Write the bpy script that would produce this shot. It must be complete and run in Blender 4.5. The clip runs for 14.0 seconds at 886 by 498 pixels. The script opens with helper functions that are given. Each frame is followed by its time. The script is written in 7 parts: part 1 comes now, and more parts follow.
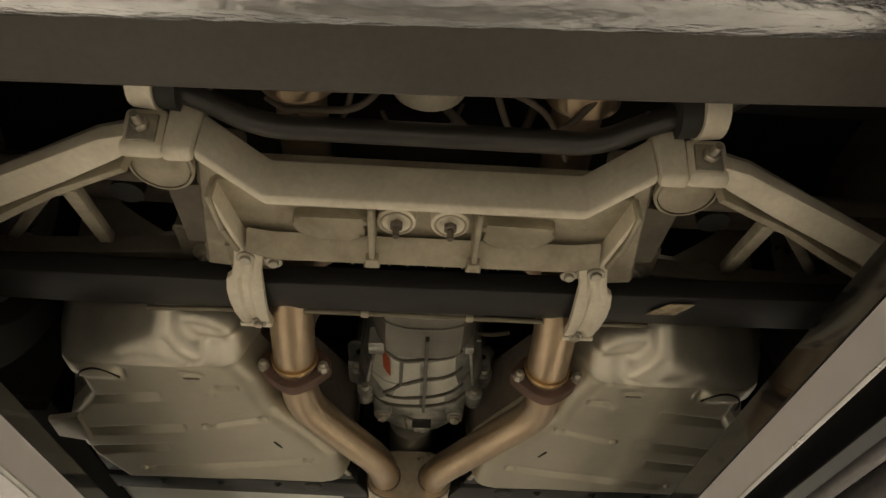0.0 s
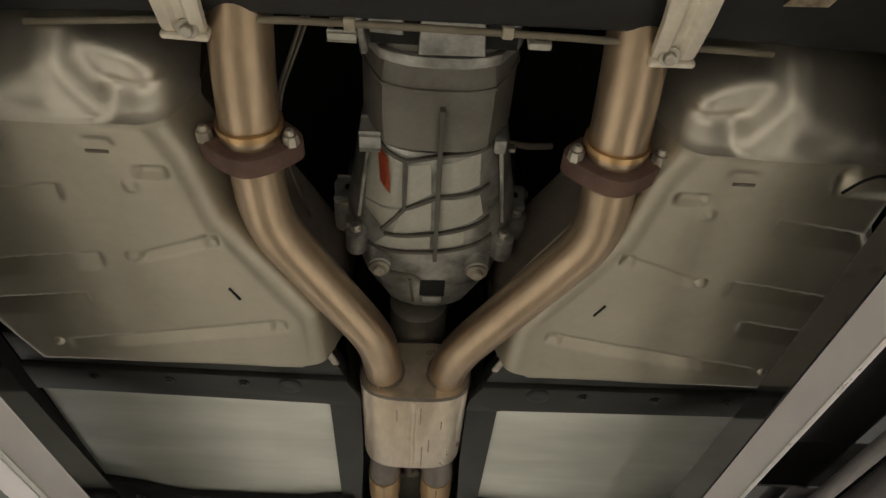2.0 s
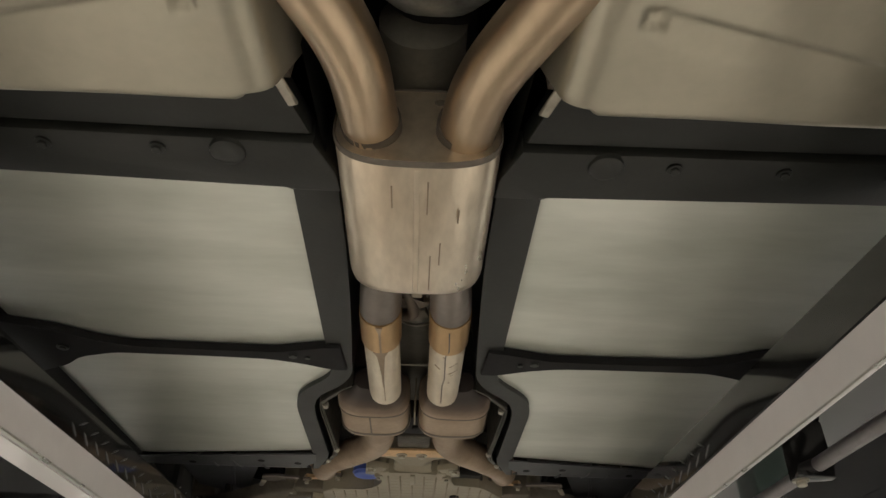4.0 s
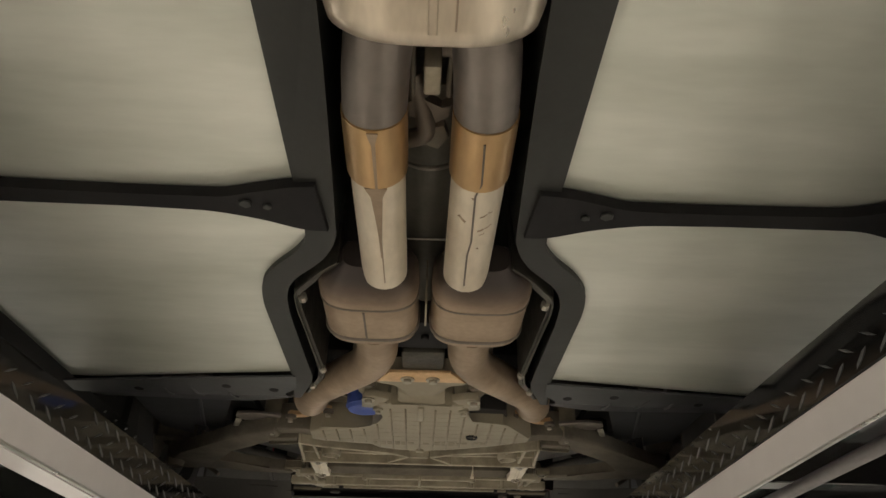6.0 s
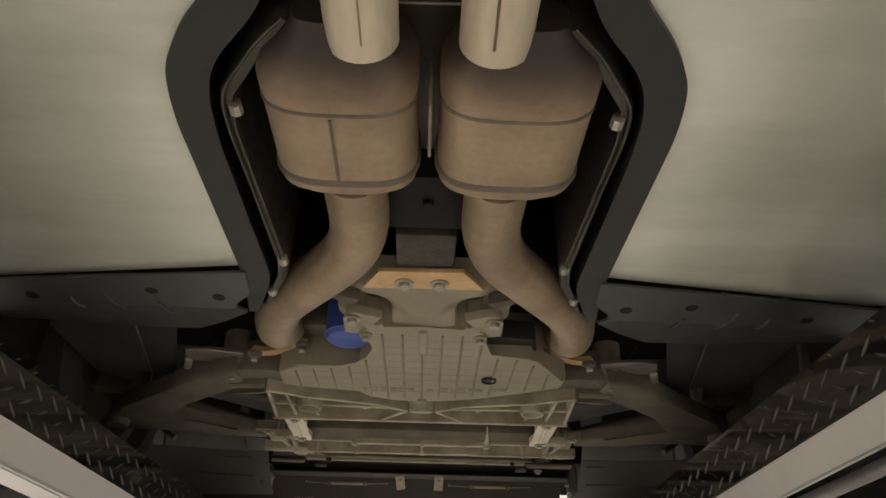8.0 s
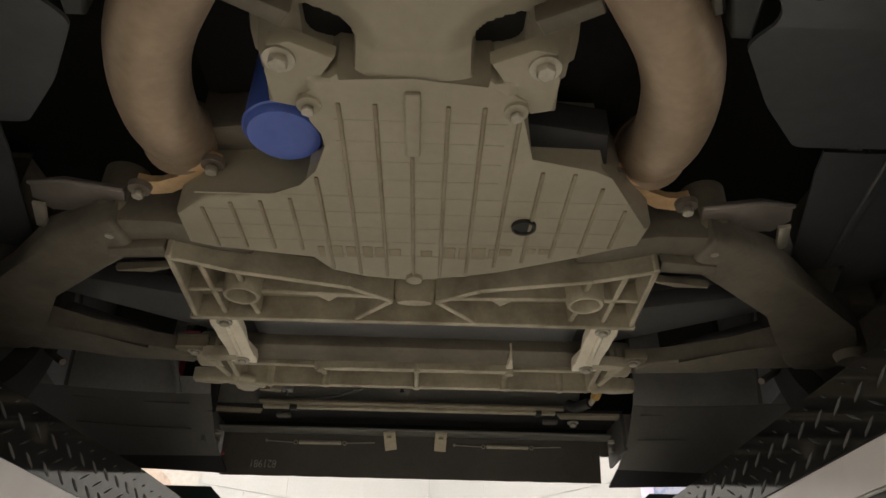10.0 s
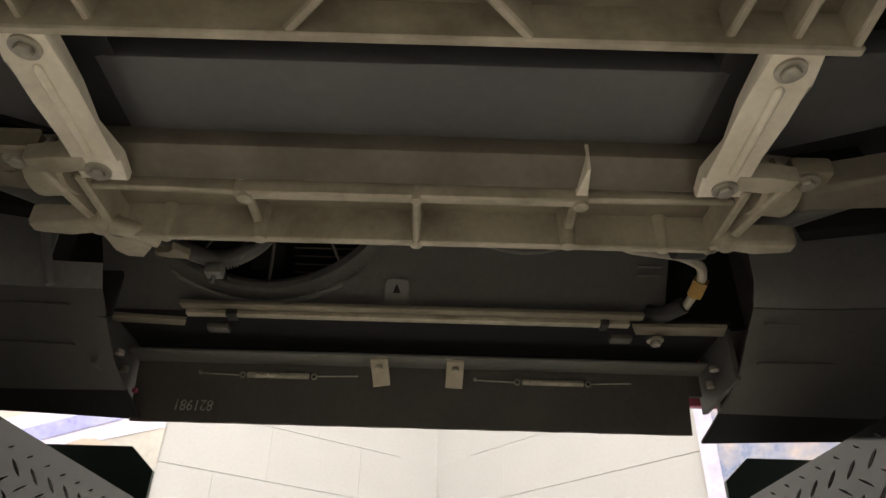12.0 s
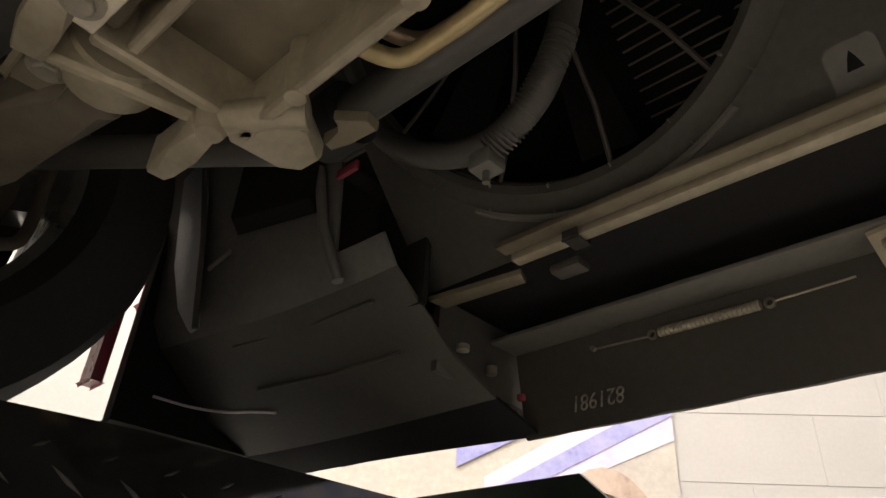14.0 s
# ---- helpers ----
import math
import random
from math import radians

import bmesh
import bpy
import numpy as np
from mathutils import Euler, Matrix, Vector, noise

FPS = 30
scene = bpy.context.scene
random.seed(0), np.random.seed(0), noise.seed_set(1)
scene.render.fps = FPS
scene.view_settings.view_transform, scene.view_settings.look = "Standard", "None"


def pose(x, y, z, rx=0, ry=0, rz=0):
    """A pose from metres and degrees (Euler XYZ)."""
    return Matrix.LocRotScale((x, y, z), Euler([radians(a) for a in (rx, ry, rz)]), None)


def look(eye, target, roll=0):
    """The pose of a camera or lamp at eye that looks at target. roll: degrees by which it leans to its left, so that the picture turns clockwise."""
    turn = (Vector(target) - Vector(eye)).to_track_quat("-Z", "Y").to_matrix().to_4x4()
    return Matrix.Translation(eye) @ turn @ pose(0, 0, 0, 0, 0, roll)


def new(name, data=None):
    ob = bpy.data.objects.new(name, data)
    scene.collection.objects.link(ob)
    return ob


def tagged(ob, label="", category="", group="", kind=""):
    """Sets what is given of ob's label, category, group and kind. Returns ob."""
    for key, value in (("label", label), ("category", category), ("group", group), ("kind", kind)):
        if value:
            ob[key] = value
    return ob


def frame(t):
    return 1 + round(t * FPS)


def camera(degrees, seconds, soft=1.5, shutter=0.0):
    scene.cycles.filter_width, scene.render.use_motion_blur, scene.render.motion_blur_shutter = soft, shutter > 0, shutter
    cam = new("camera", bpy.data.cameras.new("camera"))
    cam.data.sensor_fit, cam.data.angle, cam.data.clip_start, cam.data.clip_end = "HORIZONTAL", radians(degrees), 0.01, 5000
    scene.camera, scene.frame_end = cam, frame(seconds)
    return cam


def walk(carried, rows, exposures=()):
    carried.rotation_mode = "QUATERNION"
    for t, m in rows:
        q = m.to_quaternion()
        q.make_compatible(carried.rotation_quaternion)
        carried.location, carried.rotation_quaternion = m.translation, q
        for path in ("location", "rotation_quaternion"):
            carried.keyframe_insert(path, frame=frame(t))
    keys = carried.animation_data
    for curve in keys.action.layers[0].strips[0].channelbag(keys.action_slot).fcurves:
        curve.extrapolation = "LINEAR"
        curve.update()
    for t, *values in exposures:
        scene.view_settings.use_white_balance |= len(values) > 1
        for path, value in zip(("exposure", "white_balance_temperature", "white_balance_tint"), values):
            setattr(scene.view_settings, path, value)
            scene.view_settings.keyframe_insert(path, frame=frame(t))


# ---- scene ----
cam = camera(65.5, 14.0)
PATH = [
    (0, (-0.009, 0.758, 1.413), (0.068, 2.305, 2.679), 1.0),
    (0.5, (-0.018, 0.898, 1.365), (0.051, 2.369, 2.718), 1.1),
    (1, (-0.022, 1.042, 1.342), (0.047, 2.503, 2.706), 1.1),
    (1.5, (0.002, 1.182, 1.361), (0.067, 2.649, 2.72), 1.2),
    (2, (0.002, 1.267, 1.373), (0.061, 2.767, 2.696), 1.3),
    (2.5, (-0.014, 1.381, 1.389), (0.041, 2.966, 2.608), 1.3),
    (3, (-0.001, 1.509, 1.414), (0.052, 3.136, 2.574), 1.4),
    (3.2, (0.007, 1.565, 1.433), (0.061, 3.199, 2.586), 1.4),
    (5.3, (0.017, 2.012, 1.472), (0.047, 3.691, 2.559), 1.4),
    (5.5, (-0.004, 2.061, 1.494), (0.039, 3.748, 2.568), 1.3),
    (6, (0.002, 2.205, 1.51), (0.047, 3.9, 2.57), 1.2),
    (6.5, (0.029, 2.357, 1.539), (0.072, 4.058, 2.59), 1.3),
    (7, (0.021, 2.468, 1.54), (0.062, 4.17, 2.59), 1.3),
    (7.2, (0.014, 2.505, 1.536), (0.051, 4.206, 2.587), 1.4),
    (9.3, (0.005, 2.98, 1.539), (0.041, 4.677, 2.598), 1.1),
    (9.5, (0.013, 3.058, 1.547), (0.048, 4.754, 2.605), 1.1),
    (10, (0.02, 3.218, 1.574), (0.056, 4.915, 2.632), 1.1),
    (10.5, (0.02, 3.331, 1.568), (0.055, 5.026, 2.627), 1.1),
    (11, (0.019, 3.417, 1.56), (0.046, 5.113, 2.62), 1.2),
    (11.5, (0.018, 3.607, 1.59), (0.044, 5.295, 2.662), 1.1),
    (12, (0.025, 3.79, 1.629), (0.039, 5.484, 2.693), 1.4),
    (12.5, (0.032, 3.985, 1.663), (0.01, 5.684, 2.718), 1.9),
    (13, (0.019, 4.106, 1.698), (-0.195, 5.779, 2.773), 2.2),
    (13.2, (0.022, 4.136, 1.696), (-0.43, 5.763, 2.769), 3.3),
    (13.5, (0.024, 4.187, 1.727), (-0.747, 5.701, 2.782), 3.7),
    (14, (0.006, 4.255, 1.746), (-1.205, 5.457, 2.788), 3.7),
]
walk(cam, [(t, look(eye, target, roll)) for t, eye, target, roll in PATH], [(0, 0, 7300, 10), (0.5, 0, 6600, 10), (2.5, 0.2, 6450, 10), (3, 0.25, 6400, 10), (5.5, 0.31, 6650, 10), (7, 0.5, 6800, 11), (9.5, 0.32, 6500, 10), (11.5, 0.3, 6500, 10), (12.5, 0.36, 6700, 11), (13, 0.48, 6750, 12), (13.5, 0.53, 6750, 14), (14, 0.19, 6900, 14)])

# ---- room lights ----
world = bpy.data.worlds.new("garage_world")
world.use_nodes = True
world.node_tree.nodes["Background"].inputs[0].default_value = (0.5, 0.48, 0.44, 1)
world.node_tree.nodes["Background"].inputs[1].default_value = 0.02
scene.world = world


def tube_lamp(x, y, z, length, width, watts, turn, tilt=0.0, colour=(1.0, 0.965, 0.895)):
    """A fluorescent batten under the ceiling."""
    lamp = bpy.data.lights.new("fluorescent_lamp", "AREA")
    lamp.shape, lamp.size, lamp.size_y = "RECTANGLE", length, width
    lamp.energy, lamp.color = watts, colour
    ob = new("fluorescent_lamp", lamp)
    ob.matrix_world = pose(x, y, z, 0, tilt, turn)
    return ob


CEILING = 4.4
for lx, ly, lturn in ((-1.35, 3.25, 90), (-1.35, 4.5, 90), (1.35, 3.25, 90), (1.35, 4.5, 90), (0.0, -3.0, 0), (0.2, 5.75, 0)):
    tube_lamp(lx, ly, CEILING - 0.08, 2.4, 0.3, 10 if ly > 5 else 185 if ly < 0 else 93, lturn)

# ---- materials ----


def surface(name, base, dirt, rough=0.5, metal=0.0, coarse=9.0, fine=90.0, amount=0.55, bump=0.15, rough_var=0.15, coat=0.0, stretch=(1, 1, 1), spec=0.5, speckle=1.0):
    """Two scales of noise between a base colour and its dirt, with varied gloss and fine relief."""
    m = bpy.data.materials.new(name)
    m.use_nodes = True
    nt = m.node_tree
    bsdf = nt.nodes["Principled BSDF"]
    co = nt.nodes.new("ShaderNodeTexCoord")
    mp = nt.nodes.new("ShaderNodeMapping")
    mp.inputs["Scale"].default_value = stretch
    nt.links.new(co.outputs["Object"], mp.inputs["Vector"])
    big = nt.nodes.new("ShaderNodeTexNoise")
    big.inputs["Scale"].default_value, big.inputs["Detail"].default_value = coarse, 5
    big.inputs["Roughness"].default_value = 0.6
    small = nt.nodes.new("ShaderNodeTexNoise")
    small.inputs["Scale"].default_value, small.inputs["Detail"].default_value = fine, 4
    for n in (big, small):
        nt.links.new(mp.outputs["Vector"], n.inputs["Vector"])
    ramp = nt.nodes.new("ShaderNodeMapRange")
    ramp.inputs["From Min"].default_value, ramp.inputs["From Max"].default_value = 0.38, 0.68
    ramp.inputs["To Max"].default_value = amount
    nt.links.new(big.outputs["Fac"], ramp.inputs["Value"])
    mix = nt.nodes.new("ShaderNodeMix")
    mix.data_type = "RGBA"
    mix.inputs[6].default_value, mix.inputs[7].default_value = (*base, 1), (*dirt, 1)
    nt.links.new(ramp.outputs["Result"], mix.inputs[0])
    speck = nt.nodes.new("ShaderNodeMapRange")
    speck.inputs["From Min"].default_value, speck.inputs["From Max"].default_value = 0.3, 0.75
    speck.inputs["To Min"].default_value, speck.inputs["To Max"].default_value = 1 + 0.05 * speckle, 1 - 0.11 * speckle
    nt.links.new(small.outputs["Fac"], speck.inputs["Value"])
    mul = nt.nodes.new("ShaderNodeMix")
    mul.data_type, mul.blend_type = "RGBA", "MULTIPLY"
    mul.inputs[0].default_value = 1.0
    nt.links.new(mix.outputs[2], mul.inputs[6])
    nt.links.new(speck.outputs["Result"], mul.inputs[7])
    nt.links.new(mul.outputs[2], bsdf.inputs["Base Color"])
    gloss = nt.nodes.new("ShaderNodeMapRange")
    gloss.inputs["To Min"].default_value, gloss.inputs["To Max"].default_value = max(0.05, rough - rough_var), min(1, rough + rough_var)
    nt.links.new(big.outputs["Fac"], gloss.inputs["Value"])
    nt.links.new(gloss.outputs["Result"], bsdf.inputs["Roughness"])
    bsdf.inputs["Metallic"].default_value = metal
    bsdf.inputs["Specular IOR Level"].default_value = spec
    bsdf.inputs["Coat Weight"].default_value = coat
    bp = nt.nodes.new("ShaderNodeBump")
    bp.inputs["Strength"].default_value, bp.inputs["Distance"].default_value = bump * 0.45, 0.004
    nt.links.new(small.outputs["Fac"], bp.inputs["Height"])
    nt.links.new(bp.outputs["Normal"], bsdf.inputs["Normal"])
    return m


CAST = surface("dusty_cast_aluminium", (0.48, 0.435, 0.335), (0.22, 0.187, 0.135), 0.50, 0.25, 13, 160, 0.8, 0.25, speckle=0.8)
CAST_LIGHT = surface("bright_cast_aluminium", (0.86, 0.80, 0.665), (0.56, 0.50, 0.385), 0.42, 0.15, 9, 140, 0.6, 0.2, speckle=0.8)
CAST_GREY = surface("grey_gearbox_casting", (0.50, 0.50, 0.46), (0.12, 0.118, 0.10), 0.40, 0.5, 17, 150, 0.95, 0.2)
CAST_RIB = surface("dark_gearbox_rib", (0.12, 0.113, 0.092), (0.065, 0.06, 0.05), 0.5, 0.2, 12, 140, 0.7, 0.15)
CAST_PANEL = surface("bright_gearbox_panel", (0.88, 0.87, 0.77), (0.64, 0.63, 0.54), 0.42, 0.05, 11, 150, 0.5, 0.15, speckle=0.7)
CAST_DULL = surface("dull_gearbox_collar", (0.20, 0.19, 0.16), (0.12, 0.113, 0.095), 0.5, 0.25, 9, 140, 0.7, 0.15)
# Dirty casting; also carries the shade of the pocket floors in its colour.
CAST_DIRT_SHADE = surface("dirty_shaded_cast", (0.27, 0.238, 0.172), (0.12, 0.10, 0.072), 0.55, 0.2, 9, 140, 0.8, 0.2, speckle=0.8)
PAN = surface("oil_pan_casting", (0.345, 0.312, 0.238), (0.225, 0.195, 0.143), 0.5, 0.2, 6, 130, 0.4, 0.1, speckle=0.5)
# Brown stain, darkened further for the shadow lines along the ribs.
PAN_RIB = surface("stained_shaded_pan_rib", (0.275, 0.238, 0.168), (0.165, 0.132, 0.088), 0.5, 0.2, 26, 160, 0.7, 0.1)
ARM = surface("grimy_arm_casting", (0.17, 0.149, 0.115), (0.075, 0.064, 0.05), 0.6, 0.15, 10, 120, 0.7, 0.25)
STEEL_TAN = surface("heat_tinted_steel", (0.57, 0.445, 0.31), (0.34, 0.255, 0.17), 0.34, 0.85, 7, 70, 0.55, 0.012, 0.06, stretch=(1, 0.4, 1))
STEEL_PALE = surface("pale_exhaust_steel", (0.78, 0.69, 0.56), (0.55, 0.43, 0.30), 0.30, 0.75, 10, 80, 0.55, 0.05, 0.1, stretch=(1, 0.3, 1))
STEEL_GOLD = surface("golden_exhaust_steel", (0.62, 0.41, 0.20), (0.38, 0.245, 0.13), 0.33, 0.75, 8, 80, 0.6, 0.05, stretch=(1, 0.3, 1))
STEEL_DARK = surface("dark_brown_steel", (0.20, 0.17, 0.14), (0.10, 0.085, 0.07), 0.55, 0.4, 12, 110, 0.6, 0.12)
STEEL_BROWN = surface("scaled_brown_steel", (0.42, 0.318, 0.222), (0.24, 0.182, 0.13), 0.48, 0.5, 9, 110, 0.7, 0.12)
STEEL_GREY = surface("grey_tinted_steel", (0.25, 0.22, 0.20), (0.16, 0.14, 0.125), 0.45, 0.6, 10, 60, 0.6, 0.05, 0.08)
PIPE_PALE = surface("chalky_pale_pipe", (0.74, 0.665, 0.54), (0.56, 0.47, 0.35), 0.42, 0.25, 14, 90, 0.6, 0.06, 0.08, stretch=(1, 0.35, 1))
SHIELD = surface("dull_heat_shield", (0.085, 0.080, 0.066), (0.045, 0.042, 0.036), 0.45, 0.5, 30, 120, 0.7, 0.5)
RUST = surface("rusty_flange", (0.17, 0.10, 0.075), (0.09, 0.055, 0.045), 0.75, 0.2, 25, 160, 0.7, 0.35)
RUST_ORANGE = surface("orange_tinted_plate", (0.74, 0.52, 0.30), (0.50, 0.31, 0.15), 0.5, 0.4, 18, 120, 0.6, 0.15)
TANK = surface("tan_tank_shell", (0.455, 0.424, 0.337), (0.345, 0.317, 0.248), 0.36, 0.62, 6, 70, 0.45, 0.02, 0.06, speckle=0.4)
FOIL = surface("bare_silver_shoulder", (0.74, 0.70, 0.60), (0.52, 0.49, 0.42), 0.38, 0.8, 9, 40, 0.6, 0.03, 0.07, speckle=0.5)
FLOORPAN = surface("grey_composite_floor", (0.75, 0.76, 0.69), (0.46, 0.485, 0.415), 0.30, 0.28, 3.4, 40, 0.75, 0.0, 0.06, speckle=0.3, stretch=(0.45, 1.9, 1), spec=1.0)
FRAME = surface("black_frame_coating", (0.017, 0.0185, 0.017), (0.033, 0.034, 0.030), 0.46, 0.0, 9, 120, 0.5, 0.12, spec=0.45)
SPRING = surface("dark_composite_spring", (0.021, 0.021, 0.022), (0.034, 0.033, 0.029), 0.5, 0.0, 6, 100, 0.6, 0.06, spec=0.25)
BLACK = surface("black_plastic", (0.068, 0.062, 0.055), (0.105, 0.094, 0.080), 0.55, 0.0, 7, 140, 0.5, 0.12)
GREYPLASTIC = surface("dusty_dark_plastic", (0.160, 0.158, 0.144), (0.215, 0.209, 0.186), 0.55, 0.0, 6, 130, 0.6, 0.12)
# Near black: holds the shade of gaps, holes and recesses in its colour.
VOID = surface("black_underbody_shade", (0.02, 0.02, 0.019), (0.03, 0.029, 0.027), 0.85, 0.0, 6, 90, 0.5, 0.1, spec=0.15)
BAR_BLACK = surface("worn_black_bar_paint", (0.034, 0.033, 0.031), (0.06, 0.056, 0.05), 0.36, 0.0, 8, 120, 0.5, 0.08)
RUBBER = surface("black_rubber", (0.022, 0.022, 0.022), (0.045, 0.042, 0.038), 0.7, 0.0, 10, 120, 0.5, 0.2)
BLUE = surface("blue_filter_paint", (0.055, 0.105, 0.42), (0.10, 0.15, 0.46), 0.35, 0.0, 12, 100, 0.4, 0.03)
RED = surface("red_car_paint", (0.52, 0.10, 0.15), (0.46, 0.09, 0.13), 0.25, 0.0, 6, 60, 0.4, 0.0, coat=0.6)
LABEL = surface("orange_red_label", (0.55, 0.11, 0.04), (0.42, 0.09, 0.04), 0.5, 0.0, 30, 120, 0.6, 0.03)
STICKER = surface("worn_cream_sticker", (0.52, 0.43, 0.29), (0.16, 0.12, 0.08), 0.6, 0.0, 55, 160, 0.9, 0.05)
ZINC = surface("zinc_fastener", (0.52, 0.49, 0.42), (0.28, 0.25, 0.2), 0.4, 0.7, 40, 200, 0.6, 0.1)
BRASS = surface("brass_fitting", (0.58, 0.36, 0.12), (0.36, 0.22, 0.09), 0.38, 0.7, 40, 200, 0.6, 0.1)
STRAW = surface("straw_coloured_line", (0.60, 0.49, 0.27), (0.42, 0.34, 0.18), 0.42, 0.3, 30, 160, 0.6, 0.05)
PALETAPE = surface("pale_aluminium_tube", (0.52, 0.48, 0.39), (0.33, 0.3, 0.23), 0.42, 0.4, 18, 120, 0.5, 0.08)
CREAM = surface("cream_plastic_tab", (0.50, 0.44, 0.33), (0.36, 0.31, 0.23), 0.55, 0.0, 20, 120, 0.5, 0.08)
CHROME = surface("crinkled_silver_trim", (0.66, 0.67, 0.68), (0.28, 0.28, 0.29), 0.14, 1.0, 16, 110, 0.8, 1.3, 0.07, stretch=(0.35, 1.6, 1.6))
# Pale copy of the liner plastic, coloured as if lit from outside.
LINER_LIT = surface("lit_liner_edge", (0.36, 0.37, 0.39), (0.26, 0.265, 0.28), 0.4, 0.0, 8, 120, 0.5, 0.05)
# Liner plastic again, lightened for the light from the wheel opening.
LINER_WALL = surface("lit_liner_wall", (0.215, 0.213, 0.208), (0.13, 0.127, 0.12), 0.5, 0.0, 5, 110, 0.7, 0.06)
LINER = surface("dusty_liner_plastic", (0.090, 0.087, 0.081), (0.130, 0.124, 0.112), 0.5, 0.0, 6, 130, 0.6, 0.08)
ROD = surface("dull_grey_rod_paint", (0.24, 0.225, 0.23), (0.16, 0.15, 0.15), 0.45, 0.2, 9, 90, 0.5, 0.05)
PLATE = surface("black_tread_plate", (0.011, 0.011, 0.0115), (0.022, 0.022, 0.021), 0.06, 0.0, 8, 120, 0.5, 0.0, 0.02, spec=0.8)
WORN = surface("worn_tread_edges", (0.16, 0.16, 0.16), (0.06, 0.06, 0.06), 0.35, 0.6, 30, 160, 0.6, 0.05)
LIFT_GREY = surface("pale_lift_paint", (0.84, 0.81, 0.82), (0.74, 0.71, 0.72), 0.15, 0.0, 3, 30, 0.45, 0.01, 0.05, speckle=0.3, spec=0.8)
LIFT_GREEN = surface("dark_green_lift_paint", (0.025, 0.045, 0.036), (0.04, 0.06, 0.05), 0.35, 0.0, 6, 90, 0.5, 0.05)
BLOCK = surface("white_painted_block", (0.47, 0.468, 0.455), (0.435, 0.432, 0.42), 0.6, 0.0, 3, 90, 0.5, 0.05, speckle=0.4)
PLASTER = surface("white_ceiling_paint", (0.78, 0.76, 0.72), (0.72, 0.70, 0.66), 0.7, 0.0, 2, 60, 0.5, 0.1)
CONCRETE = surface("sealed_concrete", (0.62, 0.585, 0.53), (0.50, 0.47, 0.43), 0.5, 0.0, 1.6, 40, 0.6, 0.1)
SHEET_DARK = surface("dark_grey_sheet", (0.058, 0.060, 0.064), (0.038, 0.039, 0.040), 0.40, 0.0, 7, 90, 0.7, 0.06)
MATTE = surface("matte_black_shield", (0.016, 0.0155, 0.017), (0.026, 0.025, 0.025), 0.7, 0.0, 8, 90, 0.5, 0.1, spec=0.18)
RIM = surface("silver_alloy", (0.62, 0.61, 0.58), (0.5, 0.48, 0.45), 0.3, 0.8, 12, 90, 0.4, 0.05)
CHALK = surface("chalk_mark", (0.55, 0.52, 0.48), (0.16, 0.15, 0.14), 0.9, 0.0, 180, 400, 0.9, 0.0)



def sooty(name, y_dark, y_clean):
    """Brown steel with soot that thins out along the pipe."""
    m = surface(name, (0.40, 0.29, 0.20), (0.25, 0.18, 0.125), 0.5, 0.4, 14, 110, 0.7, 0.12)
    nt = m.node_tree
    bsdf = nt.nodes["Principled BSDF"]
    paint = bsdf.inputs["Base Color"].links[0].from_socket
    place = nt.nodes.new("ShaderNodeNewGeometry")
    axes = nt.nodes.new("ShaderNodeSeparateXYZ")
    nt.links.new(place.outputs["Position"], axes.inputs[0])
    fall = nt.nodes.new("ShaderNodeMapRange")
    fall.interpolation_type = "SMOOTHSTEP"
    fall.inputs["From Min"].default_value, fall.inputs["From Max"].default_value = y_dark, y_clean
    nt.links.new(axes.outputs["Y"], fall.inputs["Value"])
    mix = nt.nodes.new("ShaderNodeMix")
    mix.data_type = "RGBA"
    mix.inputs[6].default_value = (0.055, 0.045, 0.042, 1)
    nt.links.new(fall.outputs["Result"], mix.inputs[0])
    nt.links.new(paint, mix.inputs[7])
    nt.links.new(mix.outputs[2], bsdf.inputs["Base Color"])
    return m


SOOT = sooty("sooty_converter_cone", 3.045, 3.112)

# ---- mesh helpers ----


def thing(name, at, label, category, group="", kind=""):
    ob = new(name)
    ob.empty_display_size = 0.05
    ob.location = at
    bpy.context.view_layer.update()
    return tagged(ob, label, category, group, kind)


def part(name, bm, material, parent=None, label="", sharp=38):
    """Links a bmesh, in world coordinates, as one mesh object under a thing or part."""
    me = bpy.data.meshes.new(name)
    bmesh.ops.recalc_face_normals(bm, faces=bm.faces)
    bm.to_mesh(me)
    bm.free()
    me.materials.append(material)
    for p in me.polygons:
        p.use_smooth = True
    me.set_sharp_from_angle(angle=radians(sharp))
    ob = new(name, me)
    if parent is not None:
        ob.parent = parent
        ob.matrix_parent_inverse = Matrix.Translation(-base_of(parent))
    if label:
        ob["label"] = label
    return ob


def base_of(ob):
    """World place of a thing's own origin (parts have theirs at the world's)."""
    return Vector(ob.location) if ob.parent is None else Vector((0, 0, 0))


def grow(bm, other):
    me = bpy.data.meshes.new("tmp")
    other.to_mesh(me)
    other.free()
    bm.from_mesh(me)
    bpy.data.meshes.remove(me)
    return bm


def box(x0, x1, y0, y1, z0, z1, bevel=0.003, segs=2, m=None):
    bm = bmesh.new()
    bmesh.ops.create_cube(bm, size=1)
    for v in bm.verts:
        v.co = Vector(((x0 + x1) / 2 + v.co.x * (x1 - x0), (y0 + y1) / 2 + v.co.y * (y1 - y0), (z0 + z1) / 2 + v.co.z * (z1 - z0)))
    if bevel:
        bmesh.ops.bevel(bm, geom=bm.edges[:], offset=bevel, segments=segs, affect="EDGES", profile=0.5)
    if m is not None:
        bm.transform(m)
    return bm


